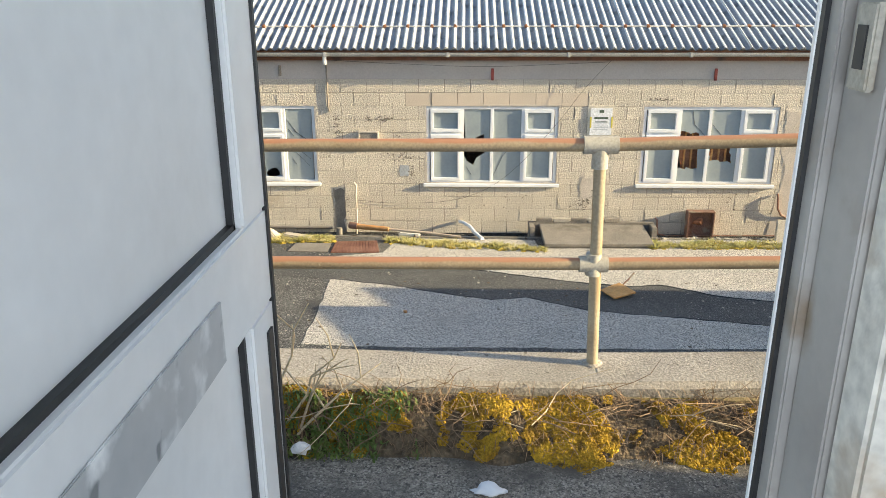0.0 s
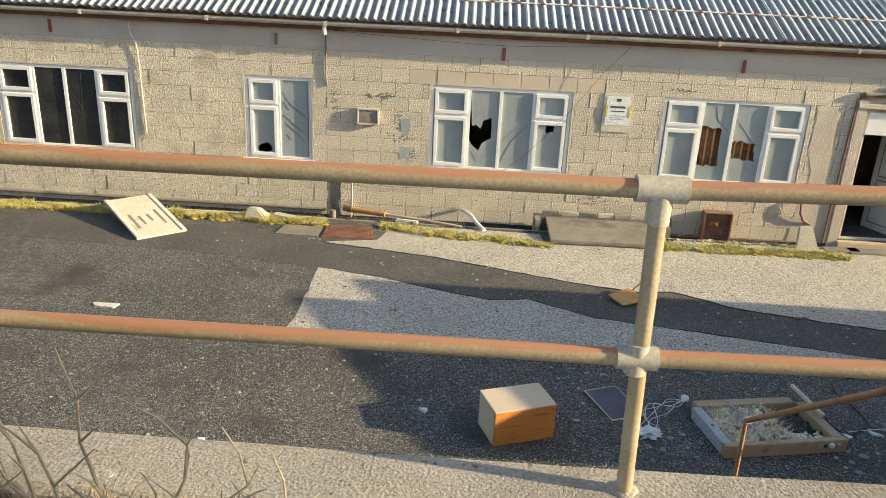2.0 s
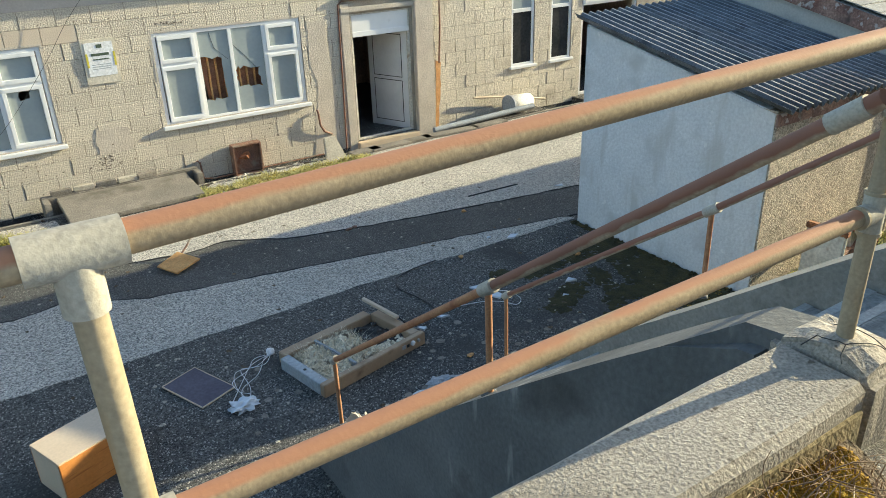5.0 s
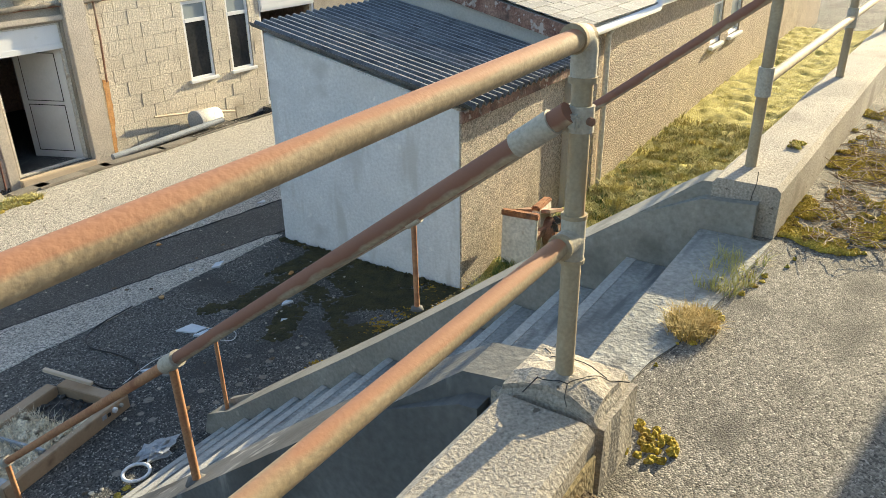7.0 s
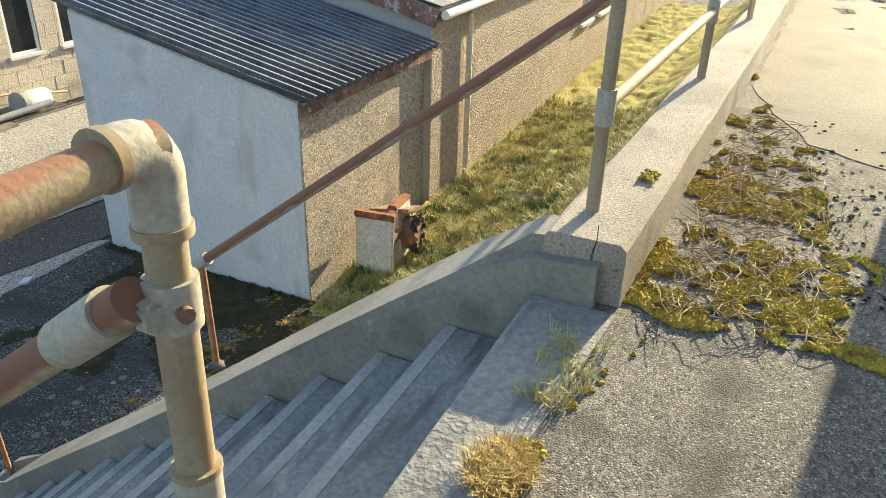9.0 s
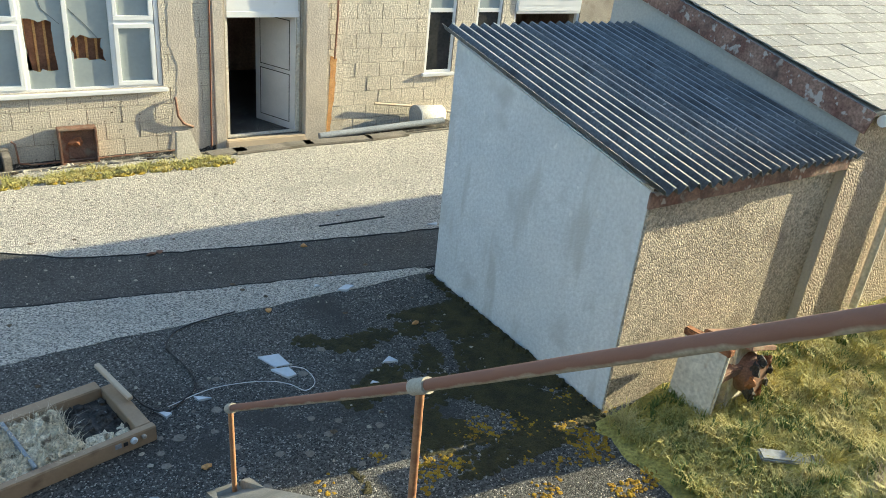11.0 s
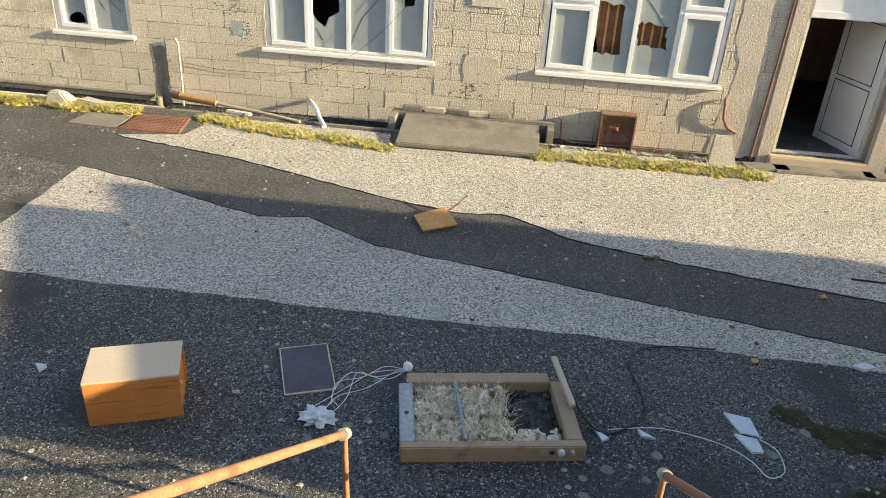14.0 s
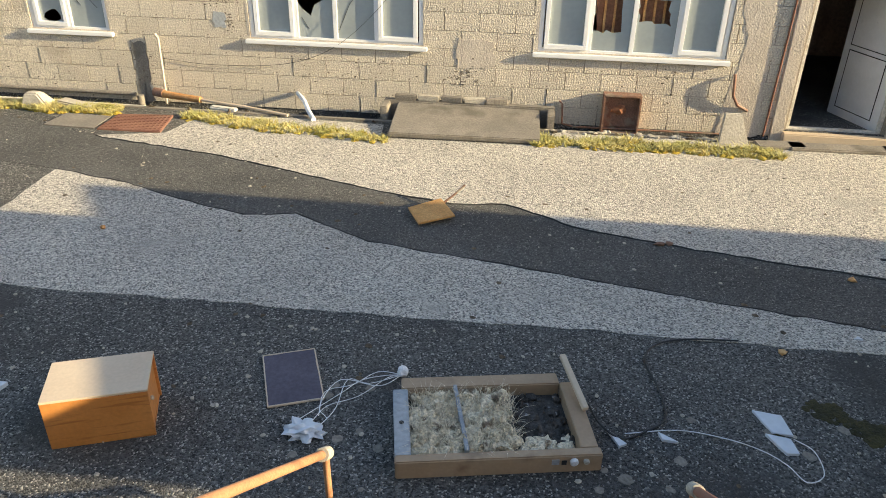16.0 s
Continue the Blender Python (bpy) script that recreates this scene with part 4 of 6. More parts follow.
def front_railing():
    rail = tagged(new("terrace_railing"), "rusty tubular handrail with galvanised posts on the parapet", "railing")
    yy = lambda x: 1.742 - (0.03 if x > 1 else 0.008) * (x - 1)
    top = lambda x: (x, yy(x), 3.688 + (0.036 if x > 1 else 0.006) * (x - 1))
    mid = lambda x: (x, yy(x), 3.264 + (0.03 if x > 1 else 0.006) * (x - 1))
    posts = [-7.84, -6.08, -4.32, -2.555, -0.87, 0.972, 2.735]
    for a, b in zip(posts, posts[1:]):
        part("top_rail", tube([top(a), top((a + b) / 2), top(b)], RR, 16), RAIL, rail)
        part("mid_rail", tube([mid(a), mid((a + b) / 2), mid(b)], RR, 16), RAIL, rail)
    for x in posts[:-1]:
        t, m = Vector(top(x)), Vector(mid(x))
        part("post", tube([(x + 0.02, t.y, PL - 0.02), (x + 0.008, t.y, m.z), (x, t.y, t.z)], 0.021, 16), POSTM, rail)
        f = part("tee_fitting", collar(t - Vector((0.058, 0, 0)), t + Vector((0.058, 0, 0)), 0.029), FITTING, rail, "galvanised tee fitting")
        part("tee_stem", collar(t - Vector((0, 0, 0.08)), t - Vector((0, 0, 0.0)), 0.026), FITTING, f)
        f = part("cross_fitting", collar(m - Vector((0.05, 0, 0)), m + Vector((0.05, 0, 0)), 0.028), FITTING, rail)
        part("cross_stem", collar(m - Vector((0, 0, 0.04)), m + Vector((0, 0, 0.04)), 0.026), FITTING, f)
        part("base_collar", lump((x + 0.02, t.y, PL), (0.04, 0.036, 0.008), rng, 0.2), CONCRETE, rail, "", True)
    x = posts[-1]
    t, m = Vector(top(x)), Vector(mid(x))
    t.y, m.y = 1.695, 1.682
    lean = lambda z: Vector((2.703 + (x - 2.703) * (z - PT) / (t.z - PT), 1.68 + 0.015 * (z - PT) / (t.z - PT), z))
    part("post", tube([lean(PT), lean(m.z), lean(t.z - 0.03)], 0.0225, 18), POSTM, rail)
    el = [t + Vector((-0.055 + 0.0, 0.0, 0)), t + Vector((-0.03, 0, 0))] + [t + Vector((-0.03 + 0.03 * math.sin(a), 0, -0.03 + 0.03 * math.cos(a))) for a in (0.3, 0.6, 0.9, 1.2, 1.5708)] + [lean(t.z - 0.055), lean(t.z - 0.085)]
    elbow = part("elbow", tube(el, 0.0275, 20), FITTING, rail, "galvanised corner elbow")
    part("elbow_rim", collar(t + Vector((-0.062, 0, 0)), t + Vector((-0.05, 0, 0)), 0.0285), POSTM, elbow)
    part("elbow_rim", collar(lean(t.z - 0.094), lean(t.z - 0.082), 0.0285), POSTM, elbow)
    mc = lean(m.z)
    sock = part("mid_socket", collar(lean(m.z - 0.055), lean(m.z + 0.055), 0.0255), FITTING, rail)
    for dz in (-0.055, 0.05):
        part("socket_rim", collar(lean(m.z + dz - 0.003), lean(m.z + dz + 0.006), 0.0275), POSTM, sock)
    part("mid_stub", collar(mc + Vector((-0.06, 0.002, -0.002)), mc, 0.026), FITTING, rail)
    part("stub_rim", collar(mc + Vector((-0.064, 0.002, -0.002)), mc + Vector((-0.054, 0.002, -0.002)), 0.028), POSTM, rail)
    clamp = part("clamp", collar(lean(3.555), lean(3.61), 0.027), FITTING, rail)
    part("clamp_bolt", tube([lean(3.582) + Vector((-0.012, -0.024, 0)), lean(3.582) + Vector((-0.016, -0.034, 0))], 0.009, 8), OLDRUST, clamp)
    part("clamp_ear", B(-0.045, -0.012, -0.016, -0.02, 0.012, 0.016, bevel=0.005, m=Matrix.Translation(lean(3.582))), FITTING, clamp)


front_railing()


def stair_rail(x, pts, post_ys, zfun, label, r):
    rail = tagged(new("stair_handrail"), label, "handrail", "stair handrails")
    for a, b, m in zip(pts, pts[1:], (STAIRRAIL, STAIRRAIL if x > 4 else LOWRAIL)):
        part("rail_bar", tube([a, b], r if m is STAIRRAIL else r * 0.88, 14), m, rail)
    for p, last in post_ys:
        p = Vector(p)
        base = zfun(p.y)
        part("post", tube([(p.x + 0.01, p.y, base - 0.02), p], 0.017, 12), LOWRAIL, rail)
        d = (Vector(pts[-1]) - Vector(pts[0])).normalized()
        part("joint", collar(p - d * 0.055, p + d * (0.055 if not last else 0.03), r + 0.007), FITTING, rail, "pale galvanised joint")
        part("base_collar", lump((p.x + 0.01, p.y, base), (0.04, 0.04, 0.015), rng, 0.25), STAIRWALL, rail, "", True)
    return rail


zl = lambda y: PT - 0.02 + (0.24 - PT + 0.02) * (y - 1.94) / (5.32 - 1.94)
left = stair_rail(2.65, [(2.69, 1.702, 3.602), (2.68, 3.204, 2.475), (2.865, 5.42, 0.845)], [((2.68, 3.204, 2.475), False), ((2.865, 5.40, 0.86), True)], zl, "rust-brown sloping handrail on the stair wall", 0.024)
part("top_clamp", collar((2.69, 1.735, 3.578), (2.69, 1.82, 3.514), 0.027, 0.002), FITTING, left)
right = stair_rail(4.6, [(4.68, 1.72, 3.63), (4.62, 3.5, 2.27), (4.52, 5.38, 0.89)], [((4.62, 3.5, 2.27), False), ((4.52, 5.38, 0.89), True)], zl, "rust-brown sloping handrail on the stair wall", 0.023)

rr = tagged(new("parapet_railing"), "pale weathered tubular railing on the further parapet", "railing")
py = lambda x: 1.69 - (x - 4.64) * 0.031
for x in (4.63, 6.72, 8.85, 10.95, 13.05, 15.15):
    part("post", tube([(x, py(x), PT - 0.02), (x + 0.01, py(x), 3.66)], 0.024, 14), POSTM, rr)
    part("socket", collar((x + 0.004, py(x), 3.23), (x + 0.005, py(x), 3.35), 0.03), FITTING, rr)
    part("top_tee", collar((x - 0.05, py(x), 3.66), (x + 0.06, py(x), 3.66), 0.03), FITTING, rr)
for a, b in ((4.63, 6.72), (6.72, 8.85), (8.85, 10.95), (10.95, 13.05), (13.05, 15.15)):
    part("mid_rail", tube([(a, py(a), 3.29), (b, py(b), 3.29)], RR, 12), POSTM, rr)
    part("top_rail", tube([(a, py(a), 3.66), (b, py(b), 3.66)], RR, 12), POSTM, rr)

# ---- grass and bank right of the stairs ----
def bank_fade(x, y):
    start = 7.2 if y > 3.3 else 5.3 + max(0.0, y - 1.7) * 1.19
    return max(0.0, min(1.0, (x - start) / 1.1))


def bank_height(x, y):
    edge = 1.78 - (x - 4.69) * 0.031
    u = max(0.0, min(1.0, 1 - (y - edge) / 2.1))
    fade = bank_fade(x, y)
    lumps = 0.06 * (1 + noise.noise(Vector((x * 3, y * 3, 0)))) + 0.05 * noise.noise(Vector((x * 8, y * 8, 3)))
    return -0.03 + fade * (0.06 + 2.5 * u ** 1.6 + lumps + 0.015 * (x - 5.2))


def bank():
    bm = bmesh.new()
    x0, x1, y0, y1, nx, ny = 5.2, 26.0, -0.4, 4.97, 200, 80
    g = []
    for i in range(nx + 1):
        g.append([])
        for j in range(ny + 1):
            x, y = x0 + (x1 - x0) * (i / nx) ** 1.4, y0 + (y1 - y0) * j / ny
            g[-1].append(bm.verts.new((x, y, bank_height(x, y))))
    for i in range(nx):
        for j in range(ny):
            f = bm.faces.new((g[i][j], g[i + 1][j], g[i + 1][j + 1], g[i][j + 1]))
            f.smooth = True
            c = f.calc_center_median()
            edge = 1.78 - (c.x - 4.69) * 0.031
            f.material_index = 1 if c.y < edge + 1.25 + 0.25 * noise.noise(Vector((c.x * 2, c.y * 2, 9))) else 0
    return bm


thing("ground_bank", bank(), [TURF, RUBBLE], "tussocky grass rising to a stony bank", "grass bank", "structure")

# ---- the building that the walk starts in ----
DX0, DX1, WY0, WY1 = 0.15, 1.11, 0.3, 0.44
thing("wall_south", wall_with_holes(-30, 7.2, LZ - 0.02, 6.2, WY0 + 0.01, 0.455, [(DX0 - 0.04, DX1 + 0.01, LZ - 0.01, 4.9)]), PLASTER, "white plastered wall round the doorway", "wall", "structure")
thing("wall_end", B(7.0, -8, 0, 7.2, 0.3, 6.2), PLASTER, "end wall of the house", "wall", "structure")
room_bm = bmesh.new()
for f in (((-2.2, 0.3, LZ), (2.6, 0.3, LZ), (2.6, -4, LZ), (-2.2, -4, LZ)), ((-2.2, 0.3, 5.3), (2.6, 0.3, 5.3), (2.6, -4, 5.3), (-2.2, -4, 5.3)), ((-2.2, 0.3, LZ), (-2.2, -4, LZ), (-2.2, -4, 5.3), (-2.2, 0.3, 5.3)), ((2.6, 0.3, LZ), (2.6, -4, LZ), (2.6, -4, 5.3), (2.6, 0.3, 5.3)), ((-2.2, -4, LZ), (2.6, -4, LZ), (2.6, -4, 5.3), (-2.2, -4, 5.3))):
    room_bm.faces.new([room_bm.verts.new(p) for p in f])
thing("wall_hall", room_bm, PLASTER, "plain white hall behind the doorway", "wall", "structure")
thing("roof_house", B(-30, -8.4, 6.2, 7.4, 0.75, 6.35), SHEET_DARK, "plain roof over the house", "roof", "structure")
# Fill lamp added out of view to brighten the hall; no window is built.
for f in (((-1.6, -4.0, 3.5), (2.0, -4.0, 3.5), (2.0, -4.0, 4.9), (-1.6, -4.0, 4.9)),):
    glow = bpy.data.lights.new("hall_fill", "AREA")
    glow.shape, glow.size, glow.size_y, glow.energy, glow.color = "RECTANGLE", 3.4, 1.3, 50.0, (0.78, 0.88, 1.0)
    new("hall_fill", glow).matrix_world = look((0.2, -3.9, 4.2), (0.2, 0, 4.0))
jamb = holder("door_frame_near", (0, 0, 0), "grubby white plastic door frame with black seals", "door frame", "structure")
part("jamb", B(1.065, 0.38, LZ, 1.11, 0.44, 4.9, bevel=0.004), JAMB, jamb)
part("jamb_stop", B(1.083, 0.26, LZ, 1.12, 0.38, 4.9, bevel=0.004), JAMB, jamb)
part("jamb_face", B(1.095, 0.17, LZ, 1.165, 0.26, 4.9, bevel=0.008), DIRTYWHITE, jamb)
part("seal", B(1.057, 0.418, LZ, 1.067, 0.432, 4.9), GASKET, jamb)
part("jamb_lip", B(1.055, 0.432, LZ, 1.105, 0.445, 4.9, bevel=0.002), UPVC, jamb)
kp = part("keep_plate", B(1.069, 0.29, 4.03, 1.083, 0.345, 4.15, bevel=0.003), FITTING, jamb, "steel lock keep")
part("keep_slot", B(1.066, 0.305, 4.06, 1.07, 0.33, 4.12), GASKET, kp)
part("hinge_jamb", B(0.12, 0.345, LZ, 0.182, 0.39, 4.9, bevel=0.004), UPVC_OLD, jamb)
leaf = holder("door_leaf_near", (0, 0, 0), "grubby white plastic door with a glazed upper panel standing open", "door")
LX0, LX1, LY0, LY1, LT = 0.146, 0.209, -0.5, 0.335, 4.78
bm = bmesh.new()
for q in ((LY0, LZ + 0.01, LY1, LZ + 0.15), (LY0, 3.70, LY1, 3.85), (LY0, LT - 0.11, LY1, LT), (LY1 - 0.125, LZ + 0.15, LY1, 3.70), (LY1 - 0.125, 3.85, LY1, LT - 0.11), (LY0, LZ + 0.15, LY0 + 0.1, 3.70), (LY0, 3.85, LY0 + 0.1, LT - 0.11)):
    box(bm, LX0, q[0], q[1], LX1, q[2], q[3], 0.004)
part("leaf_frame", bm, UPVC_OLD, leaf)
for za, zb in ((LZ + 0.15, 3.70), (3.85, LT - 0.11)):
    part("panel", B(LX0 + 0.015, LY0 + 0.1, za, LX1 - 0.022, LY1 - 0.125, zb), UPVC_OLD, leaf)
    sb = bmesh.new()
    y0, y1 = LY0 + 0.1, LY1 - 0.125
    for q in ((y0, za, y1, za + 0.008), (y0, zb - 0.008, y1, zb), (y0, za, y0 + 0.008, zb), (y1 - 0.008, za, y1, zb)):
        box(sb, LX1 - 0.024, q[0], q[1], LX1 - 0.012, q[2], q[3])
    part("panel_seal", sb, GASKET, leaf)
part("edge_seal", B(LX1 - 0.004, LY1 - 0.012, LZ + 0.01, LX1 + 0.004, LY1 - 0.002, LT), GASKET, leaf)
part("letter_plate", B(LX1, -0.33, 3.712, LX1 + 0.003, 0.08, 3.795, bevel=0.001), PEEL, leaf, "worn letter plate with peeled film")
part("lock_strip", B(LX1, LY1 - 0.055, 3.3, LX1 + 0.004, LY1 - 0.03, 3.66), GASKET, leaf)


# ---- growth ----
def blades(places, height, width, lean, seed, per=1):
    """Many thin bent blades as bare faces; places give x, y, z and a scale."""
    r = random.Random(seed)
    vs, fs = [], []
    for x, y, z, s in places:
        for _ in range(per):
            a, h, w = r.uniform(0, 6.283), height * s * r.uniform(0.5, 1.2), width * r.uniform(0.6, 1.3)
            k = lean * h * r.uniform(0.2, 1.2)
            dx, dy, px, py = math.cos(a) * k, math.sin(a) * k, -math.sin(a) * w, math.cos(a) * w
            ox, oy = x + r.uniform(-0.02, 0.02), y + r.uniform(-0.02, 0.02)
            n = len(vs)
            vs += [(ox - px, oy - py, z - 0.01), (ox + px, oy + py, z - 0.01), (ox + dx * 0.4 + px * 0.7, oy + dy * 0.4 + py * 0.7, z + h * 0.6), (ox + dx * 0.4 - px * 0.7, oy + dy * 0.4 - py * 0.7, z + h * 0.6), (ox + dx, oy + dy, z + h * 0.92)]
            fs += [(n, n + 1, n + 2, n + 3), (n + 3, n + 2, n + 4)]
    return vs, fs


def growth(name, vf, material, label, category):
    me = bpy.data.meshes.new(name)
    me.from_pydata(vf[0], [], vf[1])
    me.materials.append(material)
    return tagged(new(name, me), label, category, "", "stuff")


def cushions(spots, seed, rough=0.35, sub=2):
    """Moss as many small uneven cushions; spots give x, y, z, radius and height."""
    r = random.Random(seed)
    base = bmesh.new()
    bmesh.ops.create_icosphere(base, subdivisions=sub, radius=1)
    co = [v.co.copy() for v in base.verts]
    fc = [[v.index for v in f.verts] for f in base.faces]
    base.free()
    vs, fs = [], []
    for x, y, z, rad, h in spots:
        off, n = Vector((r.uniform(0, 99), r.uniform(0, 99), 0)), len(vs)
        for c in co:
            k = 1 + rough * 2 * noise.noise(c * 2.2 + off)
            vs.append((x + c.x * rad * k, y + c.y * rad * k, z + max(-0.3, c.z) * h * k))
        fs += [tuple(i + n for i in f) for f in fc]
    return vs, fs


def scatter(n, x0, x1, y0, y1, seed, keep):
    r = random.Random(seed)
    out = []
    while len(out) < n:
        x, y = r.uniform(x0, x1), r.uniform(y0, y1)
        if keep(x, y, r):
            out.append((x, y))
    return out


def clumpy(x, y, f=3.0, seed=0.0):
    return noise.noise(Vector((x * f, y * f, seed)))


# strip of litter and moss between the path and the front parapet
def parapet_in(x):
    return 1.56 - (x - 1.0) * 0.01


def litter_z(x, y):
    d = max(0.0, min(1.0, (y - parapet_in(x) + 0.23 + 0.08 * noise.noise(Vector((x * 4, 0, 7)))) / 0.22))
    return LZ - 0.012 + d * d * (3 - 2 * d) * (0.15 - 0.03 * max(0, x - 0.8)) + 0.02 * d * noise.noise(Vector((x * 6, y * 6, 2)))


def litter():
    bm = bmesh.new()
    g = [[bm.verts.new((x, parapet_in(x) + 0.01 - 0.42 * j / 22, litter_z(x, parapet_in(x) + 0.01 - 0.42 * j / 22))) for j in range(23)] for x in np.linspace(-6, 2.55, 240)]
    for a, b in zip(g, g[1:]):
        for j in range(22):
            bm.faces.new((a[j], b[j], b[j + 1], a[j + 1])).smooth = True
    return bm


thing("ground_litter", litter(), SOIL, "dead leaf litter banked against the parapet", "leaf litter", "structure")
sp = scatter(16000, -1.0, 2.5, 1.15, 1.7, 3, lambda x, y, r: y < parapet_in(x) - 0.01 and clumpy(x, y, 5) + 0.9 * clumpy(x, y, 15, 3) + (0.12 if x > 0.5 else -0.25) > r.uniform(-0.1, 0.35) and y > parapet_in(x) - 0.21 - 0.16 * clumpy(x, 0, 4))
growth("moss", cushions([(x, y, litter_z(x, y) + 0.004, rng.uniform(0.004, 0.012), rng.uniform(0.004, 0.013)) for x, y in sp], 5, 0.45, 1), FRONTMOSS, "orange-brown moss cushions along the parapet foot", "moss")
sp = scatter(420, -0.3, 0.36, 1.36, 1.58, 4, lambda x, y, r: y < parapet_in(x) - 0.03 and clumpy(x, y, 5, 2) > r.uniform(-0.4, 0.2))
growth("weeds", blades([(x, y, litter_z(x, y) + 0.01, 1.0) for x, y in sp], 0.022, 0.005, 1.4, 6, 4), GREENERY, "low green weeds in the litter", "weeds")
sp = scatter(1500, -2.5, 2.5, 1.15, 1.7, 14, lambda x, y, r: parapet_in(x) - 0.2 < y < parapet_in(x) - 0.01)
growth("dead_grass", blades([(x, y, litter_z(x, y) + 0.01, 1.0) for x, y in sp], 0.05, 0.0016, 2.2, 7, 2), TWIG, "dead grass stems lying in the moss", "dead grass")


def twigs(n, x0, x1, y0, y1, z, seed, length, rise, r0=0.003):
    r = random.Random(seed)
    bm = bmesh.new()
    for _ in range(n):
        p = Vector((r.uniform(x0, x1), r.uniform(y0, y1), z + r.uniform(0, 0.05)))
        a, ln = r.uniform(0, 6.283), length * r.uniform(0.4, 1.3)
        pts, d = [p.copy()], Vector((math.cos(a), math.sin(a) * 0.6, rise * r.uniform(-0.2, 1.0)))
        for _ in range(5):
            d += Vector((r.uniform(-0.35, 0.35), r.uniform(-0.35, 0.35), r.uniform(-0.3, 0.2)))
            p = p + d.normalized() * ln / 5
            p.y = min(p.y, parapet_in(p.x) - 0.005) if p.x < 2.7 else p.y
            p.z = max(p.z, litter_z(p.x, p.y) + 0.005 if p.x < 2.7 else z)
            pts.append(p.copy())
        tube(pts, [r0, r0, r0 * 0.9, r0 * 0.8, r0 * 0.6, r0 * 0.3], 5, bm)
    return bm


tagged(thing("brambles", twigs(260, -1.6, 2.4, 1.4, 1.58, LZ + 0.08, 21, 0.26, 0.45, 0.0018), TWIG, "tangle of dead bramble stems by the parapet", "brambles"), kind="stuff")
tagged(thing("pale_stems", twigs(16, -1.0, 2.4, 1.38, 1.56, LZ + 0.09, 22, 0.35, 0.2, 0.002), PALETWIG, "pale dry stems lying over the moss", "dry stems"), kind="stuff")


def shrub():
    """A bare shrub at the parapet with a few forked stems."""
    s = tagged(new("bare_shrub"), "bare pale shrub with forked dry stems", "shrub")
    r = random.Random(12)
    for bx, by, tx, ty, h in ((-0.2, 1.4, -0.42, 1.45, 0.46), (-0.2, 1.4, -0.32, 1.5, 0.62), (-0.18, 1.42, 0.0, 1.48, 0.5), (-0.24, 1.38, -0.7, 1.46, 0.4), (-0.12, 1.44, 0.12, 1.5, 0.36), (-0.3, 1.4, -0.9, 1.5, 0.5), (-0.05, 1.44, 0.06, 1.47, 0.3), (-0.26, 1.42, -0.5, 1.5, 0.3), (-0.3, 1.44, -0.6, 1.55, 0.55), (-0.15, 1.4, -0.12, 1.5, 0.22), (-0.1, 1.42, 0.25, 1.5, 0.28), (-0.35, 1.45, -0.75, 1.5, 0.25)):
        pts = [Vector((bx, by, LZ)).lerp(Vector((tx, ty, LZ + h)), t) + Vector((r.uniform(-0.02, 0.02), r.uniform(-0.015, 0.015), 0.03 * math.sin(t * 3))) for t in (0, 0.2, 0.4, 0.6, 0.8, 1.0)]
        st = part("stem", tube(pts, [0.0055, 0.005, 0.0045, 0.0038, 0.003, 0.0015], 6), PALETWIG, s)
        for k in (2, 3, 4):
            q = pts[k]
            e = q + Vector((r.uniform(-0.16, 0.16), r.uniform(-0.05, 0.03), r.uniform(0.05, 0.16)))
            part("twig", tube([q, q.lerp(e, 0.5) + Vector((0.01, 0, 0.01)), e], [0.0035, 0.0028, 0.0012], 5), PALETWIG, st)


shrub()
thing("plastic_tray", B(-0.09, -0.018, 0, 0.09, 0.022, 0.012, bevel=0.004, m=pose(0.6, 1.45, LZ + 0.012, 14, 4, 12)), WHITE, "snapped white plastic strip on the path", "plastic scrap")
thing("rag", lump((0.6, 1.19, LZ + 0.012), (0.05, 0.025, 0.014), rng, 0.4, 3), PAPER, "small soiled blue-white rag on the path", "rag", smooth=True)
thing("white_scrap", lump((-0.02, 1.36, LZ + 0.04), (0.03, 0.02, 0.02), rng, 0.3), WHITE, "white plastic scrap in the weeds", "plastic scrap")

# moss and litter beyond the stair head
def along_right(x):
    return 1.515 - (x - 4.4) * 0.031


sp = scatter(12000, 4.36, 7.9, 0.47, 1.5, 31, lambda x, y, r: y < along_right(x) - 0.01 and x > 4.4 + 0.08 * clumpy(x, y, 5) and (along_right(x) - y) < 0.04 + 0.26 * (7.75 - x) + 0.2 * clumpy(x, y, 4) and clumpy(x, y, 3.5, 4) + 0.9 * clumpy(x, y, 12, 8) - 0.2 * max(0, x - 5.6) > r.uniform(0.0, 0.25))
growth("moss", cushions([(x, y, LZ + 0.005, rng.uniform(0.005, 0.016), rng.uniform(0.004, 0.014)) for x, y in sp], 8, 0.45, 1), MOSS, "yellow moss patches beside the further parapet", "moss")
tagged(thing("brambles", twigs(330, 4.42, 6.8, 1.05, 1.4, LZ + 0.01, 33, 0.16, 0.3, 0.002), TWIG, "dead bramble stems at the further parapet", "brambles"), kind="stuff")
tagged(thing("pale_stems", twigs(260, 4.42, 6.2, 0.85, 1.4, LZ + 0.01, 34, 0.14, 0.3, 0.0018), PALETWIG, "dry pale stems at the further parapet", "dry stems"), kind="stuff")
tuft = scatter(170, 3.4, 3.65, 1.5, 1.68, 35, lambda x, y, r: ((x - 3.52) / 0.09) ** 2 + ((y - 1.59) / 0.065) ** 2 < 1)
growth("grass_tuft", blades([(x, y, LZ, 1.0) for x, y in tuft], 0.052, 0.0016, 1.2, 36, 12), STRAW, "dry straw-coloured grass tuft on the stair head", "grass tuft")
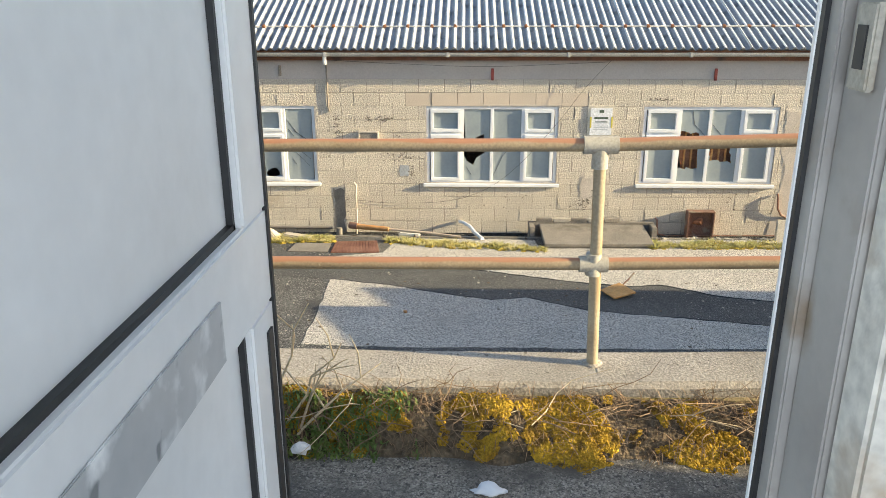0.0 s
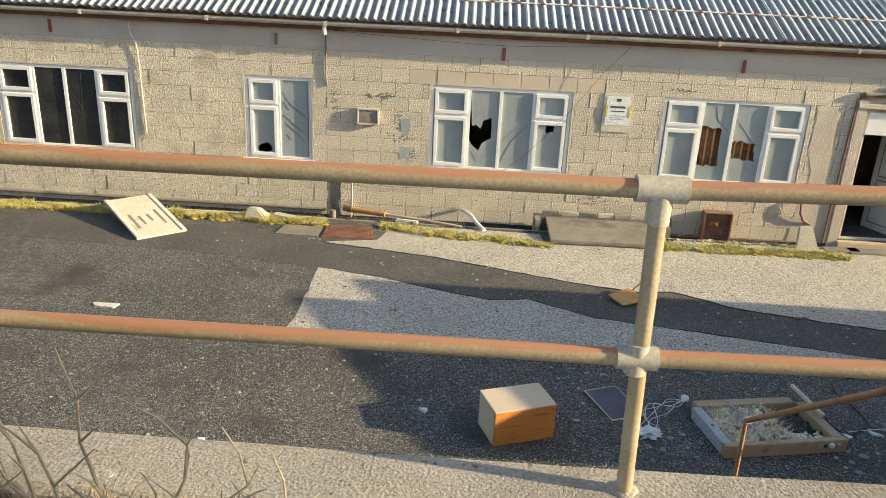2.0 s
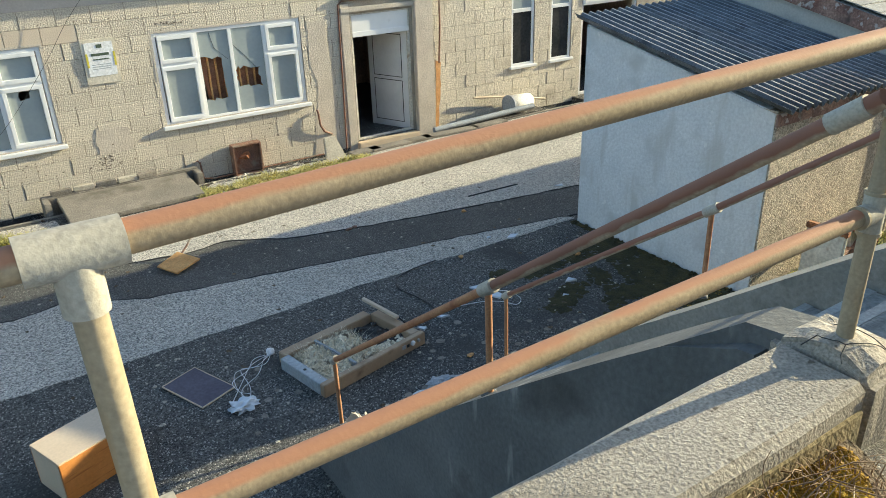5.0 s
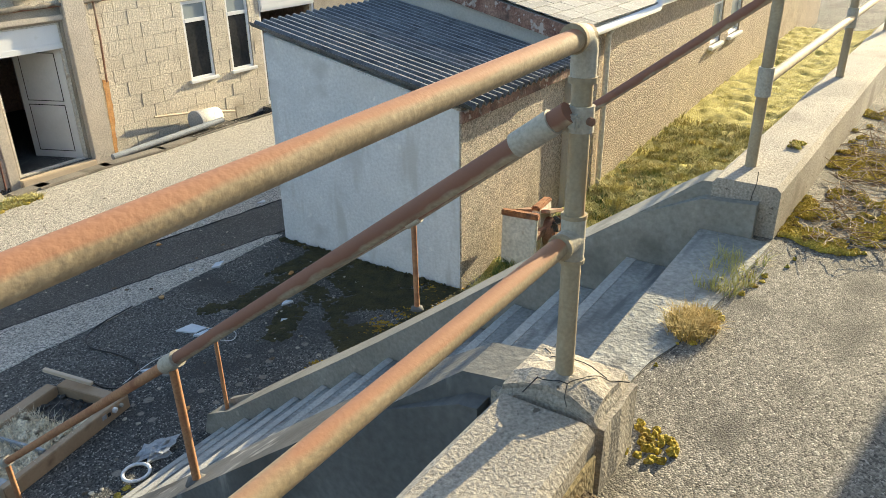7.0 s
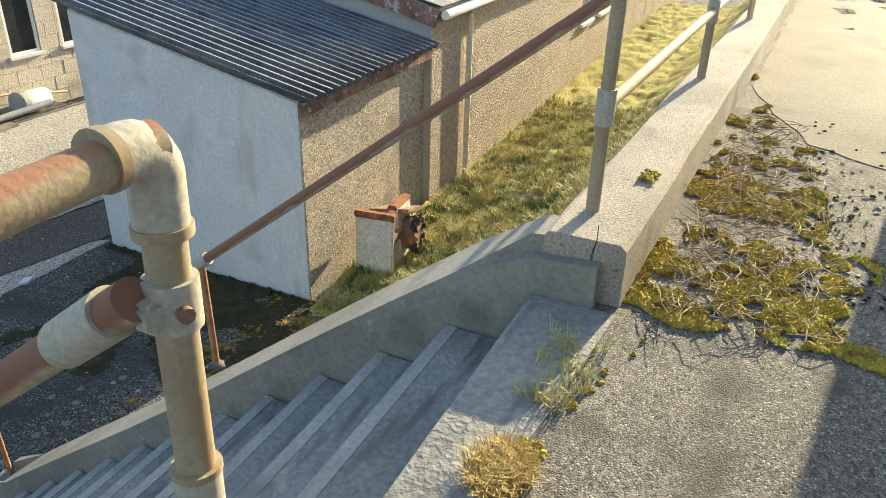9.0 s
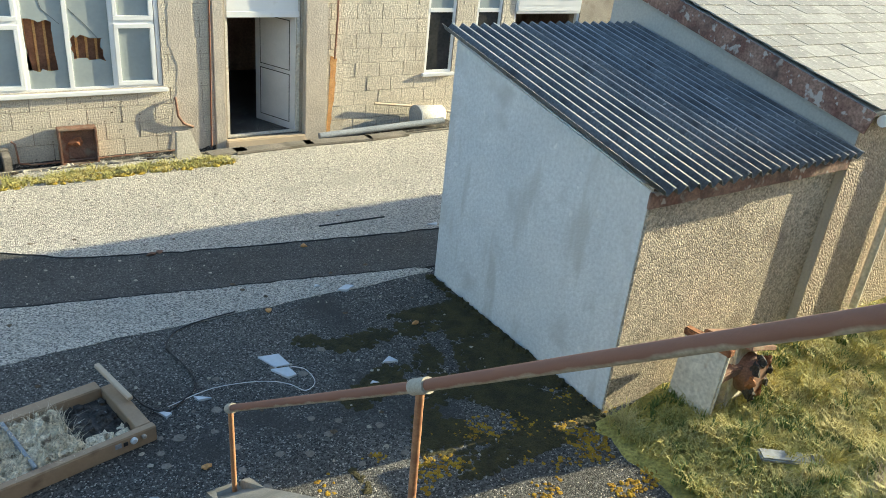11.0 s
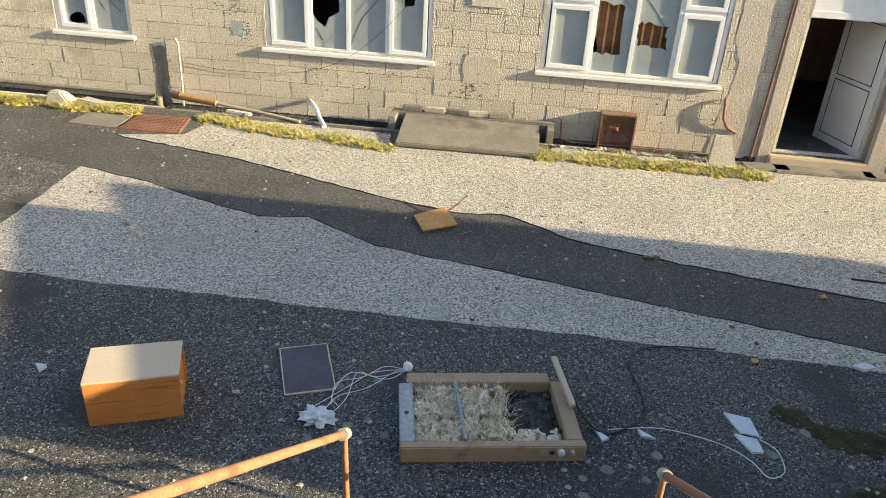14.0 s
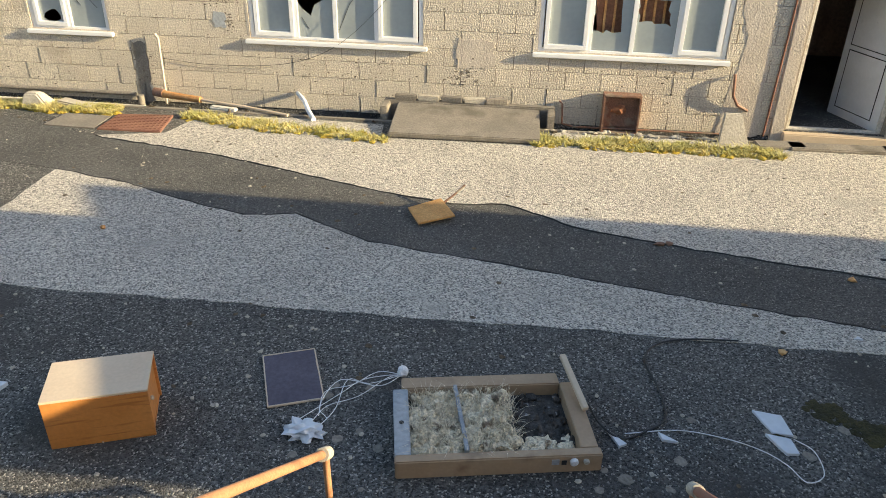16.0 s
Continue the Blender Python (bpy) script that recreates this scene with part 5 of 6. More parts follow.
tuft = scatter(60, 3.8, 4.15, 1.5, 1.66, 37, lambda x, y, r: clumpy(x, y, 6) > -0.1)
growth("grass_tuft", blades([(x, y, LZ, 1.0) for x, y in tuft], 0.05, 0.002, 1.4, 38, 6), DRYGRASS, "grey-green grass tuft on the stair head", "grass tuft")
sp = [(3.02 + 0.06 * k + rng.uniform(-0.02, 0.02), 1.655 - 0.012 * k + rng.uniform(-0.02, 0.02)) for k in range(22)]
growth("moss", cushions([(x, y, LZ, rng.uniform(0.006, 0.016), rng.uniform(0.005, 0.014)) for x, y in sp if rng.random() < 0.6] + [(3.6 + rng.uniform(-0.06, 0.06), 1.55 + rng.uniform(-0.03, 0.03), LZ, 0.014, 0.016) for _ in range(30)] + [(2.86 + rng.uniform(-0.05, 0.1), 1.5 + rng.uniform(-0.06, 0.06), LZ, 0.012, 0.014) for _ in range(34)], 9), MOSS, "yellow moss in the crack of the stair head", "moss")
growth("moss", cushions([(5.02 + rng.uniform(-0.06, 0.06), 1.57 + rng.uniform(-0.03, 0.03), PT + 0.01, 0.012, 0.008) for _ in range(28)], 10), MOSS, "orange moss patch on the parapet top", "moss")
crack_pts = [(2.98, 1.67), (3.1, 1.645), (3.25, 1.63), (3.4, 1.59), (3.6, 1.57), (3.85, 1.54), (4.3, 1.51)]
thing("path_crack", tube([(x, y, LZ) for x, y in wavy(crack_pts, 0.05, 0.008, rng)], 0.0016, 4), CRACK, "cracked joint across the stair head", "crack", "structure")
thing("end_block_crack", tube([(4.398, 1.62 + rng.uniform(-0.008, 0.008), z) for z in (2.74, 2.78, 2.83, 2.88, 2.93, 2.98)], 0.0018, 4), CRACK, "crack down the parapet end", "crack", "structure")

thing("floor_screed", prism(wavy([(6.15, 0.462), (6.3, 0.75), (6.5, 1.0), (7.0, 1.2), (7.6, 1.38)], 0.1, 0.02, rng) + [(29, 0.74), (29, -2.0), (7.3, -2.0), (7.3, 0.462)], LZ - 0.02, LZ + 0.004), SCREED, "smooth pale screed further along the terrace", "paving", "structure")
thing("floor_step_edge", prism([(SL + 0.004, 1.69)] + [(x, y + 0.004) for x, y in crack_pts] + [(SR - 0.004, 1.51), (SR - 0.004, 1.797), (SL + 0.004, 1.797)], LZ - 0.03, LZ + 0.004), STEP, "smoother grey edge of the stair head", "paving", "structure")
bits = scatter(110, 4.7, 7.0, 0.47, 1.1, 47, lambda x, y, r: clumpy(x, y, 3, 15) > r.uniform(-0.1, 0.4))
growth("dark_moss", cushions([(x, y, LZ + 0.004, rng.uniform(0.006, 0.015), rng.uniform(0.004, 0.01)) for x, y in bits], 48, 0.4, 1), DARKMOSS, "dark clumps of dead moss on the terrace", "moss")
bits = scatter(200, 4.7, 6.3, 0.5, 1.2, 49, lambda x, y, r: True)
growth("grit", cushions([(x, y, LZ + 0.003, rng.uniform(0.004, 0.012), rng.uniform(0.003, 0.008)) for x, y in bits], 50, 0.4, 1), STONE, "pale flakes of concrete on the terrace", "grit")

# grass on the bank and moss in the yard
sp = scatter(5200, 7.3, 15.0, 2.0, 4.9, 41, lambda x, y, r: bank_fade(x, y) > 0.3 and y > 1.78 - (x - 4.69) * 0.031 + 1.05 + 0.3 * clumpy(x, y, 2) and clumpy(x, y, 3, 6) > r.uniform(-0.5, 0.4))
growth("tussocks", blades([(x, y, bank_height(x, y), 0.7 + 1.6 * max(0, clumpy(x, y, 2.6, 1))) for x, y in sp], 0.11, 0.005, 1.3, 42, 9), DRYGRASS, "yellow-green tussocks of rough grass", "grass")
sp = scatter(900, 7.3, 12.0, 2.4, 4.9, 43, lambda x, y, r: bank_fade(x, y) > 0.2 and y > 1.78 - (x - 4.69) * 0.031 + 0.9 and clumpy(x, y, 3, 9) > r.uniform(-0.2, 0.5))
growth("tussocks", blades([(x, y, bank_height(x, y), 1.0) for x, y in sp], 0.09, 0.005, 1.1, 44, 8), GREENERY, "green grass among the tussocks", "grass")
sp = scatter(1100, 5.6, 13.0, 1.2, 3.2, 45, lambda x, y, r: bank_fade(x, y) > 0.3 and 0.05 < y - (1.78 - (x - 4.69) * 0.031) < 1.3)
growth("bank_stones", cushions([(x, y, bank_height(x, y), rng.uniform(0.02, 0.08), rng.uniform(0.02, 0.06)) for x, y in sp], 46, 0.4, 1), RUBBLE, "loose grey stones on the bank", "stones")
sp = scatter(500, 5.7, 12.0, 1.4, 3.4, 48, lambda x, y, r: bank_fade(x, y) > 0.3 and 0.1 < y - (1.78 - (x - 4.69) * 0.031) < 1.5 and clumpy(x, y, 2.5, 3) > r.uniform(-0.2, 0.4))
growth("dead_grass", blades([(x, y, bank_height(x, y), 1.0) for x, y in sp], 0.16, 0.0025, 1.0, 49, 9), PALETWIG, "dead fawn grass on the stony bank", "dead grass")
sp = scatter(1500, 4.8, 7.9, 4.2, 5.5, 51, lambda x, y, r: clumpy(x, y, 3, 11) + 0.35 * (x - 6.2) / 2 > r.uniform(0.0, 0.5))
growth("moss", cushions([(x, y, 0.0, rng.uniform(0.008, 0.024), rng.uniform(0.004, 0.012)) for x, y in sp], 52, 0.35, 1), FRONTMOSS, "yellow moss patches on the yard by the shed", "moss")
sp = scatter(5200, 5.4, 7.6, 4.9, 7.2, 53, lambda x, y, r: clumpy(x, y, 2.5, 12) + 0.4 * (x - 6.5) > r.uniform(-0.1, 0.5))
growth("dark_moss", cushions([(x, y, 0.0, rng.uniform(0.015, 0.045), rng.uniform(0.005, 0.014)) for x, y in sp], 54, 0.35, 1), DARKMOSS, "dark damp moss at the shed foot", "moss")
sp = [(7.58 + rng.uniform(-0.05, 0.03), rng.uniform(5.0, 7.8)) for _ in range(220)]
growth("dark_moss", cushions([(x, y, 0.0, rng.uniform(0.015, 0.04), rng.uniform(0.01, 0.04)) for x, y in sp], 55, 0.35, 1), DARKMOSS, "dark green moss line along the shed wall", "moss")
sp = [(rng.uniform(3.05, 3.7), 5.45 + rng.uniform(-0.09, 0.07)) for _ in range(90)]
growth("moss", cushions([(x, y, 0.0, rng.uniform(0.012, 0.035), rng.uniform(0.008, 0.02)) for x, y in sp], 56, 0.35, 1), MOSS, "orange moss at the stair foot", "moss")

lich = scatter(60, 2.2, 6.4, 5.2, 7.0, 58, lambda x, y, r: True)
growth("lichen", cushions([(x, y, 0.002, rng.uniform(0.015, 0.045), 0.0025) for x, y in lich], 59, 0.25, 2), SLABM, "pale round lichen spots on the asphalt", "lichen")
debris = scatter(240, 3.9, 6.9, 12.34, 12.92, 63, lambda x, y, r: clumpy(x, y, 3, 2) > -0.15)
growth("drain_debris", cushions([(x, y, 0.01 if y < 12.47 else -0.16, rng.uniform(0.012, 0.05), rng.uniform(0.01, 0.035)) for x, y in debris], 64, 0.5, 1), STONE, "broken stone and rubbish in the drain", "debris")
debris = scatter(160, -4.5, 6.9, 12.34, 12.95, 65, lambda x, y, r: True)
growth("drain_debris", cushions([(x, y, 0.01 if y < 12.47 else -0.16, rng.uniform(0.015, 0.06), rng.uniform(0.01, 0.04)) for x, y in debris], 68, 0.5, 1), SOIL, "dark dead leaves and soil in the drain", "debris")

# grass strip along the drain in front of the building
strips = [(-9.0, -3.9, 11.9, 12.4), (-3.8, -1.85, 12.0, 12.4), (-0.9, 1.95, 11.45, 12.4), (3.75, 6.8, 11.7, 12.38)]
spots, sods = [], []
for a, b, c, d in strips:
    for _ in range(int((b - a) * 520)):
        x, y = rng.uniform(a, b), rng.uniform(c, d)
        mid = {-0.9: 12.18 - 0.17 * (x + 0.9), 3.75: 12.0 + 0.1 * clumpy(x, 0, 1.5)}.get(a, 12.2)
        if abs(y - max(mid, 11.72)) < 0.17 + 0.1 * clumpy(x, y, 2, 5):
            spots.append((x, y, 0.01, 1.0))
            if rng.random() < 0.25:
                sods.append((x, y, 0.0, rng.uniform(0.03, 0.07), rng.uniform(0.015, 0.04)))
growth("grass_strip", blades([(x, y, z, 0.6 + 1.5 * max(0, clumpy(x, y, 3, 21))) for x, y, z, k in spots], 0.075, 0.006, 1.8, 61, 6), DRYGRASS, "dry yellow grass along the drain edge", "grass")
growth("moss", cushions(sods, 62, 0.35, 1), MOSS, "yellow mossy sods along the drain edge", "moss")

# ---- things on the building across ----
vent = thing("wall_vent", box(ring(bmesh.new(), -1.45, 1.58, -1.07, 1.86, 0.03, FY - 0.085, FY - 0.01), -1.42, FY - 0.06, 1.61, -1.1, FY - 0.012, 1.83), PATCH, "square boxed wall vent with a brown face", "vent")
part("vent_face", B(-1.42, FY - 0.066, 1.61, -1.1, FY - 0.06, 1.83), SLABM, vent)
sign = thing("sign_board", B(2.72, FY - 0.03, 1.68, 3.2, FY - 0.014, 2.33, bevel=0.004), OLDPLASTIC, "white warning notice with yellow edges on a pale board", "sign")
part("notice", B(2.77, FY - 0.036, 1.8, 3.16, FY - 0.03, 2.28), WHITE, sign)
for x in (2.765, 3.145):
    part("yellow_band", B(x, FY - 0.04, 1.93, x + 0.028, FY - 0.036, 2.13), YELLOW, sign)
for z, a, b, h in ((2.09, 2.84, 3.09, 0.035), (2.03, 2.86, 3.08, 0.016), (2.2, 2.93, 3.01, 0.05), (1.96, 2.83, 3.1, 0.008), (1.93, 2.83, 3.1, 0.008), (1.9, 2.83, 3.08, 0.008)):
    part("print_line", B(a, FY - 0.039, z, b, FY - 0.036, z + h), INK if h > 0.01 else GREYPAINT, sign)
for x, z0, z1, m in ((0.99, 2.77, 2.98, REDM), (4.93, 2.77, 2.98, REDM), (-6.66, 2.85, 3.06, REDM), (-2.82, 2.84, 3.03, SLABM)):
    thing("wall_bracket", B(x - 0.025, FY - 0.045, z0, x + 0.025, FY - 0.011, z1, bevel=0.006), m, "small rusty red bracket on the grey band", "bracket", group="wall brackets")
for z0, z1 in ((1.5, 1.72), (1.02, 1.22)):
    hole = bmesh.new()
    prof = jag(-0.7, z0, -0.53, z1, 4, int(z0 * 10), 0.015)
    vv = [hole.verts.new((x, FY - 0.017, z)) for x, z in prof]
    hole.faces.new(vv)
    geo = bmesh.ops.extrude_face_region(hole, geom=hole.faces[:])
    bmesh.ops.translate(hole, vec=(0, 0.01, 0), verts=[g for g in geo["geom"] if isinstance(g, bmesh.types.BMVert)])
    part("missing_face", hole, GREYPAINT, facade, "bare grey patch where the facing is gone")


def wall_patch(name, pts, material, y=0.022, label=""):
    bm = bmesh.new()
    vv = [bm.verts.new((x, FY - y, z)) for x, z in pts]
    bm.faces.new(vv)
    geo = bmesh.ops.extrude_face_region(bm, geom=bm.faces[:])
    bmesh.ops.translate(bm, vec=(0, 0.012, 0), verts=[g for g in geo["geom"] if isinstance(g, bmesh.types.BMVert)])
    return part(name, bm, material, facade, label)


wall_patch("render_patch", [(x, z) for x, z in wavy([(6.2, -0.12), (6.75, -0.12), (6.66, 0.9), (6.6, 2.2), (6.28, 2.24), (6.24, 1.6), (6.36, 1.2), (6.3, 0.7), (6.22, 0.3), (6.2, -0.12)], 0.09, 0.022, rng)[:-1]], PATCH, 0.0165, "smooth grey repair strip with ragged edges")
wall_patch("render_patch", jag(2.66, 0.62, 3.16, 1.0, 6, 11, 0.03), PATCH, 0.0165)
# Old pipe mark whose grey also paints the shadow beside the cream pipe.
wall_patch("stain_patch", jag(-1.95, -0.1, -1.76, 0.75, 7, 17, 0.03), SLABM, 0.016, "grey stripe where a downpipe was, cream pipe's shadow painted in")


def mould(spots, seed):
    """Small dark growths and spalls scattered in clusters over the wall face."""
    r = random.Random(seed)
    out = []
    for cx, cz, sx, sz, n in spots:
        for _ in range(n):
            out.append((r.gauss(cx, sx), r.gauss(cz, sz), r.uniform(0.003, 0.017)))
    vs, fs = [], []
    for x, z, rad in out:
        k, n = 8, len(vs)
        for i in range(k):
            a, q = 6.283 * i / k, rad * r.uniform(0.5, 1.3)
            vs.append((x + 1.2 * q * math.cos(a), FY - 0.0165, z + 0.8 * q * math.sin(a)))
        vs.append((x, FY - 0.019, z))
        fs += [(n + i, n + (i + 1) % k, n + k) for i in range(k)]
    return vs, fs


MOULD_AT = [(2.78, 0.5, 0.12, 0.07, 70), (-1.84, 1.9, 0.03, 0.16, 55), (-1.82, 0.3, 0.1, 0.22, 60), (-1.25, 2.07, 0.04, 0.03, 16), (-0.95, 2.08, 0.12, 0.03, 40), (4.02, 2.44, 0.09, 0.012, 30), (-0.6, 1.37, 0.1, 0.05, 40), (-0.48, 1.1, 0.03, 0.12, 30), (-0.72, 1.65, 0.03, 0.08, 22), (1.4, 0.5, 0.5, 0.12, 30), (-4.6, 0.2, 0.9, 0.1, 40), (5.4, 0.55, 0.5, 0.15, 34)]
spot_verts, spot_faces = mould(MOULD_AT, 31)
me = bpy.data.meshes.new("mould")
me.from_pydata(spot_verts, [], spot_faces)
me.materials.append(DARKSPOT)
ob = new("mould", me)
ob.parent = facade
tagged(ob, "dark mould and small spalls on the wall", kind="stuff")
wall_patch("rust_stain", [(x, z) for x, z in wavy([(8.8, -0.05), (8.86, -0.05), (8.92, 0.6), (8.96, 1.2), (8.84, 1.25), (8.83, 0.6), (8.8, -0.05)], 0.1, 0.012, rng)[:-1]], TERRACOTTA, 0.0165, "orange rust stain")
thing("rusty_pipe", tube([(8.93, FY - 0.05, 3.1), (8.93, FY - 0.05, 1.9), (8.9, FY - 0.04, 1.2)], 0.018, 8), OLDRUST, "thin rusty pipe down the wall", "pipe")
thing("conduit", tube([(6.82, FY - 0.03, -0.1), (6.85, FY - 0.03, 1.2), (6.87, FY - 0.03, 2.44), (6.95, FY - 0.03, 2.5), (9.3, FY - 0.06, 2.52)], 0.014, 8), FASCIA, "thin brown conduit round the doorway", "conduit")
thing("rubble_ledge", tube([(x, FY - 0.05, 2.54 + rng.uniform(-0.012, 0.012)) for x in np.linspace(6.95, 9.2, 24)], [rng.uniform(0.02, 0.05) for _ in range(24)], 7), SLABM, "broken dark ledge over the doorway", "ledge")
thing("bulkhead_lamp", B(7.6, FY - 0.11, 2.66, 7.98, FY - 0.012, 2.76, bevel=0.02), OLDPLASTIC, "cream bulkhead lamp over the door", "lamp")
thing("hook_pipe", tube([(6.3, FY - 0.04, 0.72), (6.3, FY - 0.08, 0.66), (6.32, FY - 0.08, 0.45), (6.4, FY - 0.06, 0.32), (6.55, FY - 0.02, 0.24)], 0.019, 10), OLDRUST, "bent dark waste pipe on the wall", "pipe")
thing("wall_conduit", tube([(-1.98, FY - 0.03, 3.05), (-1.98, FY - 0.03, 2.3), (-1.96, FY - 0.03, 2.2)], 0.013, 8), SLABM, "thin grey conduit below the gutter", "conduit")
thing("cream_pipe", tube([(-1.56, FY - 0.06, 0.9), (-1.52, FY - 0.06, 0.84), (-1.53, FY - 0.06, 0.2), (-1.54, FY - 0.06, -0.1)], 0.016, 8), PATCH, "cream pipe up the wall", "pipe")
thing("loose_cable", tube(curve([(-5.3, FY - 0.03, 3.1), (-5.28, FY - 0.05, 2.9), (-5.2, FY - 0.04, 2.7), (-5.18, FY - 0.03, 2.0), (-5.16, FY - 0.03, 1.2)]), 0.01, 6), DIRTYWHITE, "white cable hanging down the wall", "cable")
thing("loose_cable", tube(curve([(3.05, 12.86, 3.12), (2.6, 12.9, 2.6), (2.2, 12.92, 2.05), (1.5, 12.91, 1.25), (0.9, 12.94, 0.78), (0.2, 12.96, 0.55), (-0.8, 12.96, 0.5), (-1.5, 12.97, 0.55)]), 0.003, 6), BLACK, "thin dark cable drooping across the wall", "cable")
thing("loose_cable", tube(curve([(-2.0, 12.88, 3.13), (-0.5, 12.86, 3.06), (1.0, 12.87, 3.02), (3.0, 12.86, 3.1)]), 0.003, 6), BLACK, "dark cable slung under the gutter", "cable")

# drain edge, slab and kerb
thing("kerb_drain", B(-9.4, 12.4, -0.17, 12.3, 12.47, 0.012, bevel=0.006), SLABM, "rough kerb edge of the drain along the wall", "kerb", "structure")
pit = tagged(new("pit_kerb"), "low weathered concrete kerb round a covered pit", "kerb")
part("kerb_back", B(1.7, 12.72, -0.15, 4.02, 12.84, 0.21, bevel=0.015), SLABM, pit)
part("kerb_side", B(3.92, 12.45, -0.15, 4.02, 12.72, 0.2, bevel=0.012), SLABM, pit)
part("kerb_side", B(1.7, 12.45, -0.15, 1.8, 12.72, 0.2, bevel=0.012), SLABM, pit)
thing("cover_slab", B(-0.96, -0.48, -0.07, 0.96, 0.5, 0.0, bevel=0.012, m=pose(2.87, 12.32, 0.13, 7, 0, 1.5)), SLABM, "worn grey concrete slab sloping over the pit", "slab")
for k, x in enumerate((2.0, 2.32, 2.64, 2.95, 3.24)):
    thing("loose_brick", B(-0.15, -0.05, 0, 0.14, 0.05, 0.07, bevel=0.01, m=pose(x, 12.78, 0.21, 0, 0, rng.uniform(-6, 6))), STONE if k % 2 else SLABM, "loose weathered brick on the pit kerb", "brick", group="bricks on the kerb")
cover = thing("manhole_cover", prism([(-1.79, 11.48), (-0.95, 11.5), (-1.06, 12.13), (-1.79, 12.05)], 0.0, 0.022), IRON, "rusty iron manhole cover with a ribbed tread", "manhole cover")
studs = bmesh.new()
for i in range(14):
    for j in range(10):
        u, w = (i + 0.5) / 14, (j + 0.5) / 10
        x = (-1.79 + 0.84 * u) * (1 - w) + (-1.79 + 0.73 * u) * w
        y = (11.48 + 0.02 * u) * (1 - w) + (12.05 + 0.08 * u) * w
        box(studs, x - 0.018, y - 0.018, 0.022, x + 0.018, y + 0.018, 0.03)
tagged(part("tread_studs", studs, IRON, cover), kind="stuff")
thing("manhole_cover", prism([(-2.55, 11.52), (-1.85, 11.5), (-1.86, 11.98), (-2.5, 11.98)], 0.0, 0.016), SLABM, "dull concrete inspection cover flush with the yard", "manhole cover")

hatch = tagged(new("rusty_hatch"), "rusted iron meter box against the wall", "meter box")
part("box_shell", ring(bmesh.new(), 4.65, -0.13, 5.15, 0.41, 0.03, FY - 0.2, FY - 0.03, 0.008), OLDRUST, hatch)
part("box_back", B(4.68, FY - 0.1, -0.1, 5.12, FY - 0.03, 0.38), OLDRUST, hatch)
part("inner_plate", B(4.76, FY - 0.12, -0.05, 5.0, FY - 0.08, 0.16, bevel=0.01), OLDRUST, hatch)
part("inner_lump", lump((4.88, FY - 0.13, 0.2), (0.09, 0.05, 0.06), rng, 0.3), RUST, hatch)
thing("thin_pipe", tube([(4.08, FY - 0.05, 0.25), (4.12, FY - 0.08, 0.22), (4.14, FY - 0.1, -0.05), (4.3, FY - 0.12, -0.08), (6.3, FY - 0.14, -0.06)], 0.014, 8), OLDRUST, "thin rusty pipe along the wall foot", "pipe")
bm = prism([(-0.2, -0.03), (0.19, -0.035), (0.17, 0.02), (-0.2, 0.03)], 0, 0.36)
for v in bm.verts:
    if v.co.z > 0.3:
        v.co.x = v.co.x * 0.55 - 0.03
        v.co.y += 0.16
    v.co += Vector((6.28, 12.3, 0.0))
bmesh.ops.bevel(bm, geom=bm.edges[:], offset=0.012, segments=2, affect="EDGES")
thing("stone_slab", bm, STONE, "pale broken stone slab leaning by the door", "stone")
bm = prism([(-0.24, -0.12), (0.2, -0.14), (0.26, 0.1), (-0.1, 0.16)], 0, 0.2)
for v in bm.verts:
    if v.co.z > 0.1:
        v.co = Vector((v.co.x * 0.45 - 0.08, v.co.y * 0.5, v.co.z))
    v.co += Vector((-3.02, 12.24, 0.0))
bmesh.ops.bevel(bm, geom=bm.edges[:], offset=0.02, segments=2, affect="EDGES")
thing("stone_slab", bm, STONE, "pale wedge of broken stone at the wall foot", "stone")
thing("stone_slab", B(-0.25, -0.09, 0, 0.3, 0.1, 0.06, bevel=0.02, m=pose(-2.55, 12.3, 0.01, 0, 4, -12)), STONE, "flat broken stone at the wall foot", "stone")
thing("white_pipe", tube([(0.42, 12.96, 0.15), (0.5, 12.8, 0.17), (0.62, 12.62, 0.15), (0.7, 12.48, 0.08), (0.84, 12.25, 0.03)], 0.032, 10), WHITE, "white plastic waste pipe bent out of the wall", "pipe")
cp = thing("clay_pipe", tube([(-1.62, 12.86, 0.09), (-1.45, 12.8, 0.08), (-0.9, 12.68, 0.07)], [0.05, 0.05, 0.045], 12), TERRACOTTA, "orange clay pipe end lying at the wall", "pipe")
part("socket", collar((-1.66, 12.87, 0.09), (-1.5, 12.82, 0.085), 0.06), OLDRUST, cp)
thing("pole", tube([(-0.95, 12.7, 0.07), (-0.2, 12.52, 0.06), (0.45, 12.36, 0.03)], 0.022, 8), PALEWOOD, "pale wooden pole lying along the drain", "pole")
thing("long_pipe", tube([(-5.2, 12.72, -0.1), (-3.4, 12.72, -0.09), (-1.75, 12.7, -0.1)], 0.035, 10), DIRTYWHITE, "long dirty white pipe in the drain", "pipe")
thing("stub_pipe", tube([(-1.84, 12.78, -0.15), (-1.84, 12.78, 0.06)], 0.05, 10), SLABM, "broken stub of a downpipe", "pipe")
wp = thing("wall_pipe", tube([(-9, FY - 0.06, 0.03), (-2.0, FY - 0.06, 0.02)], 0.03, 8), SLABM, "dark pipe fixed along the wall foot", "pipe")
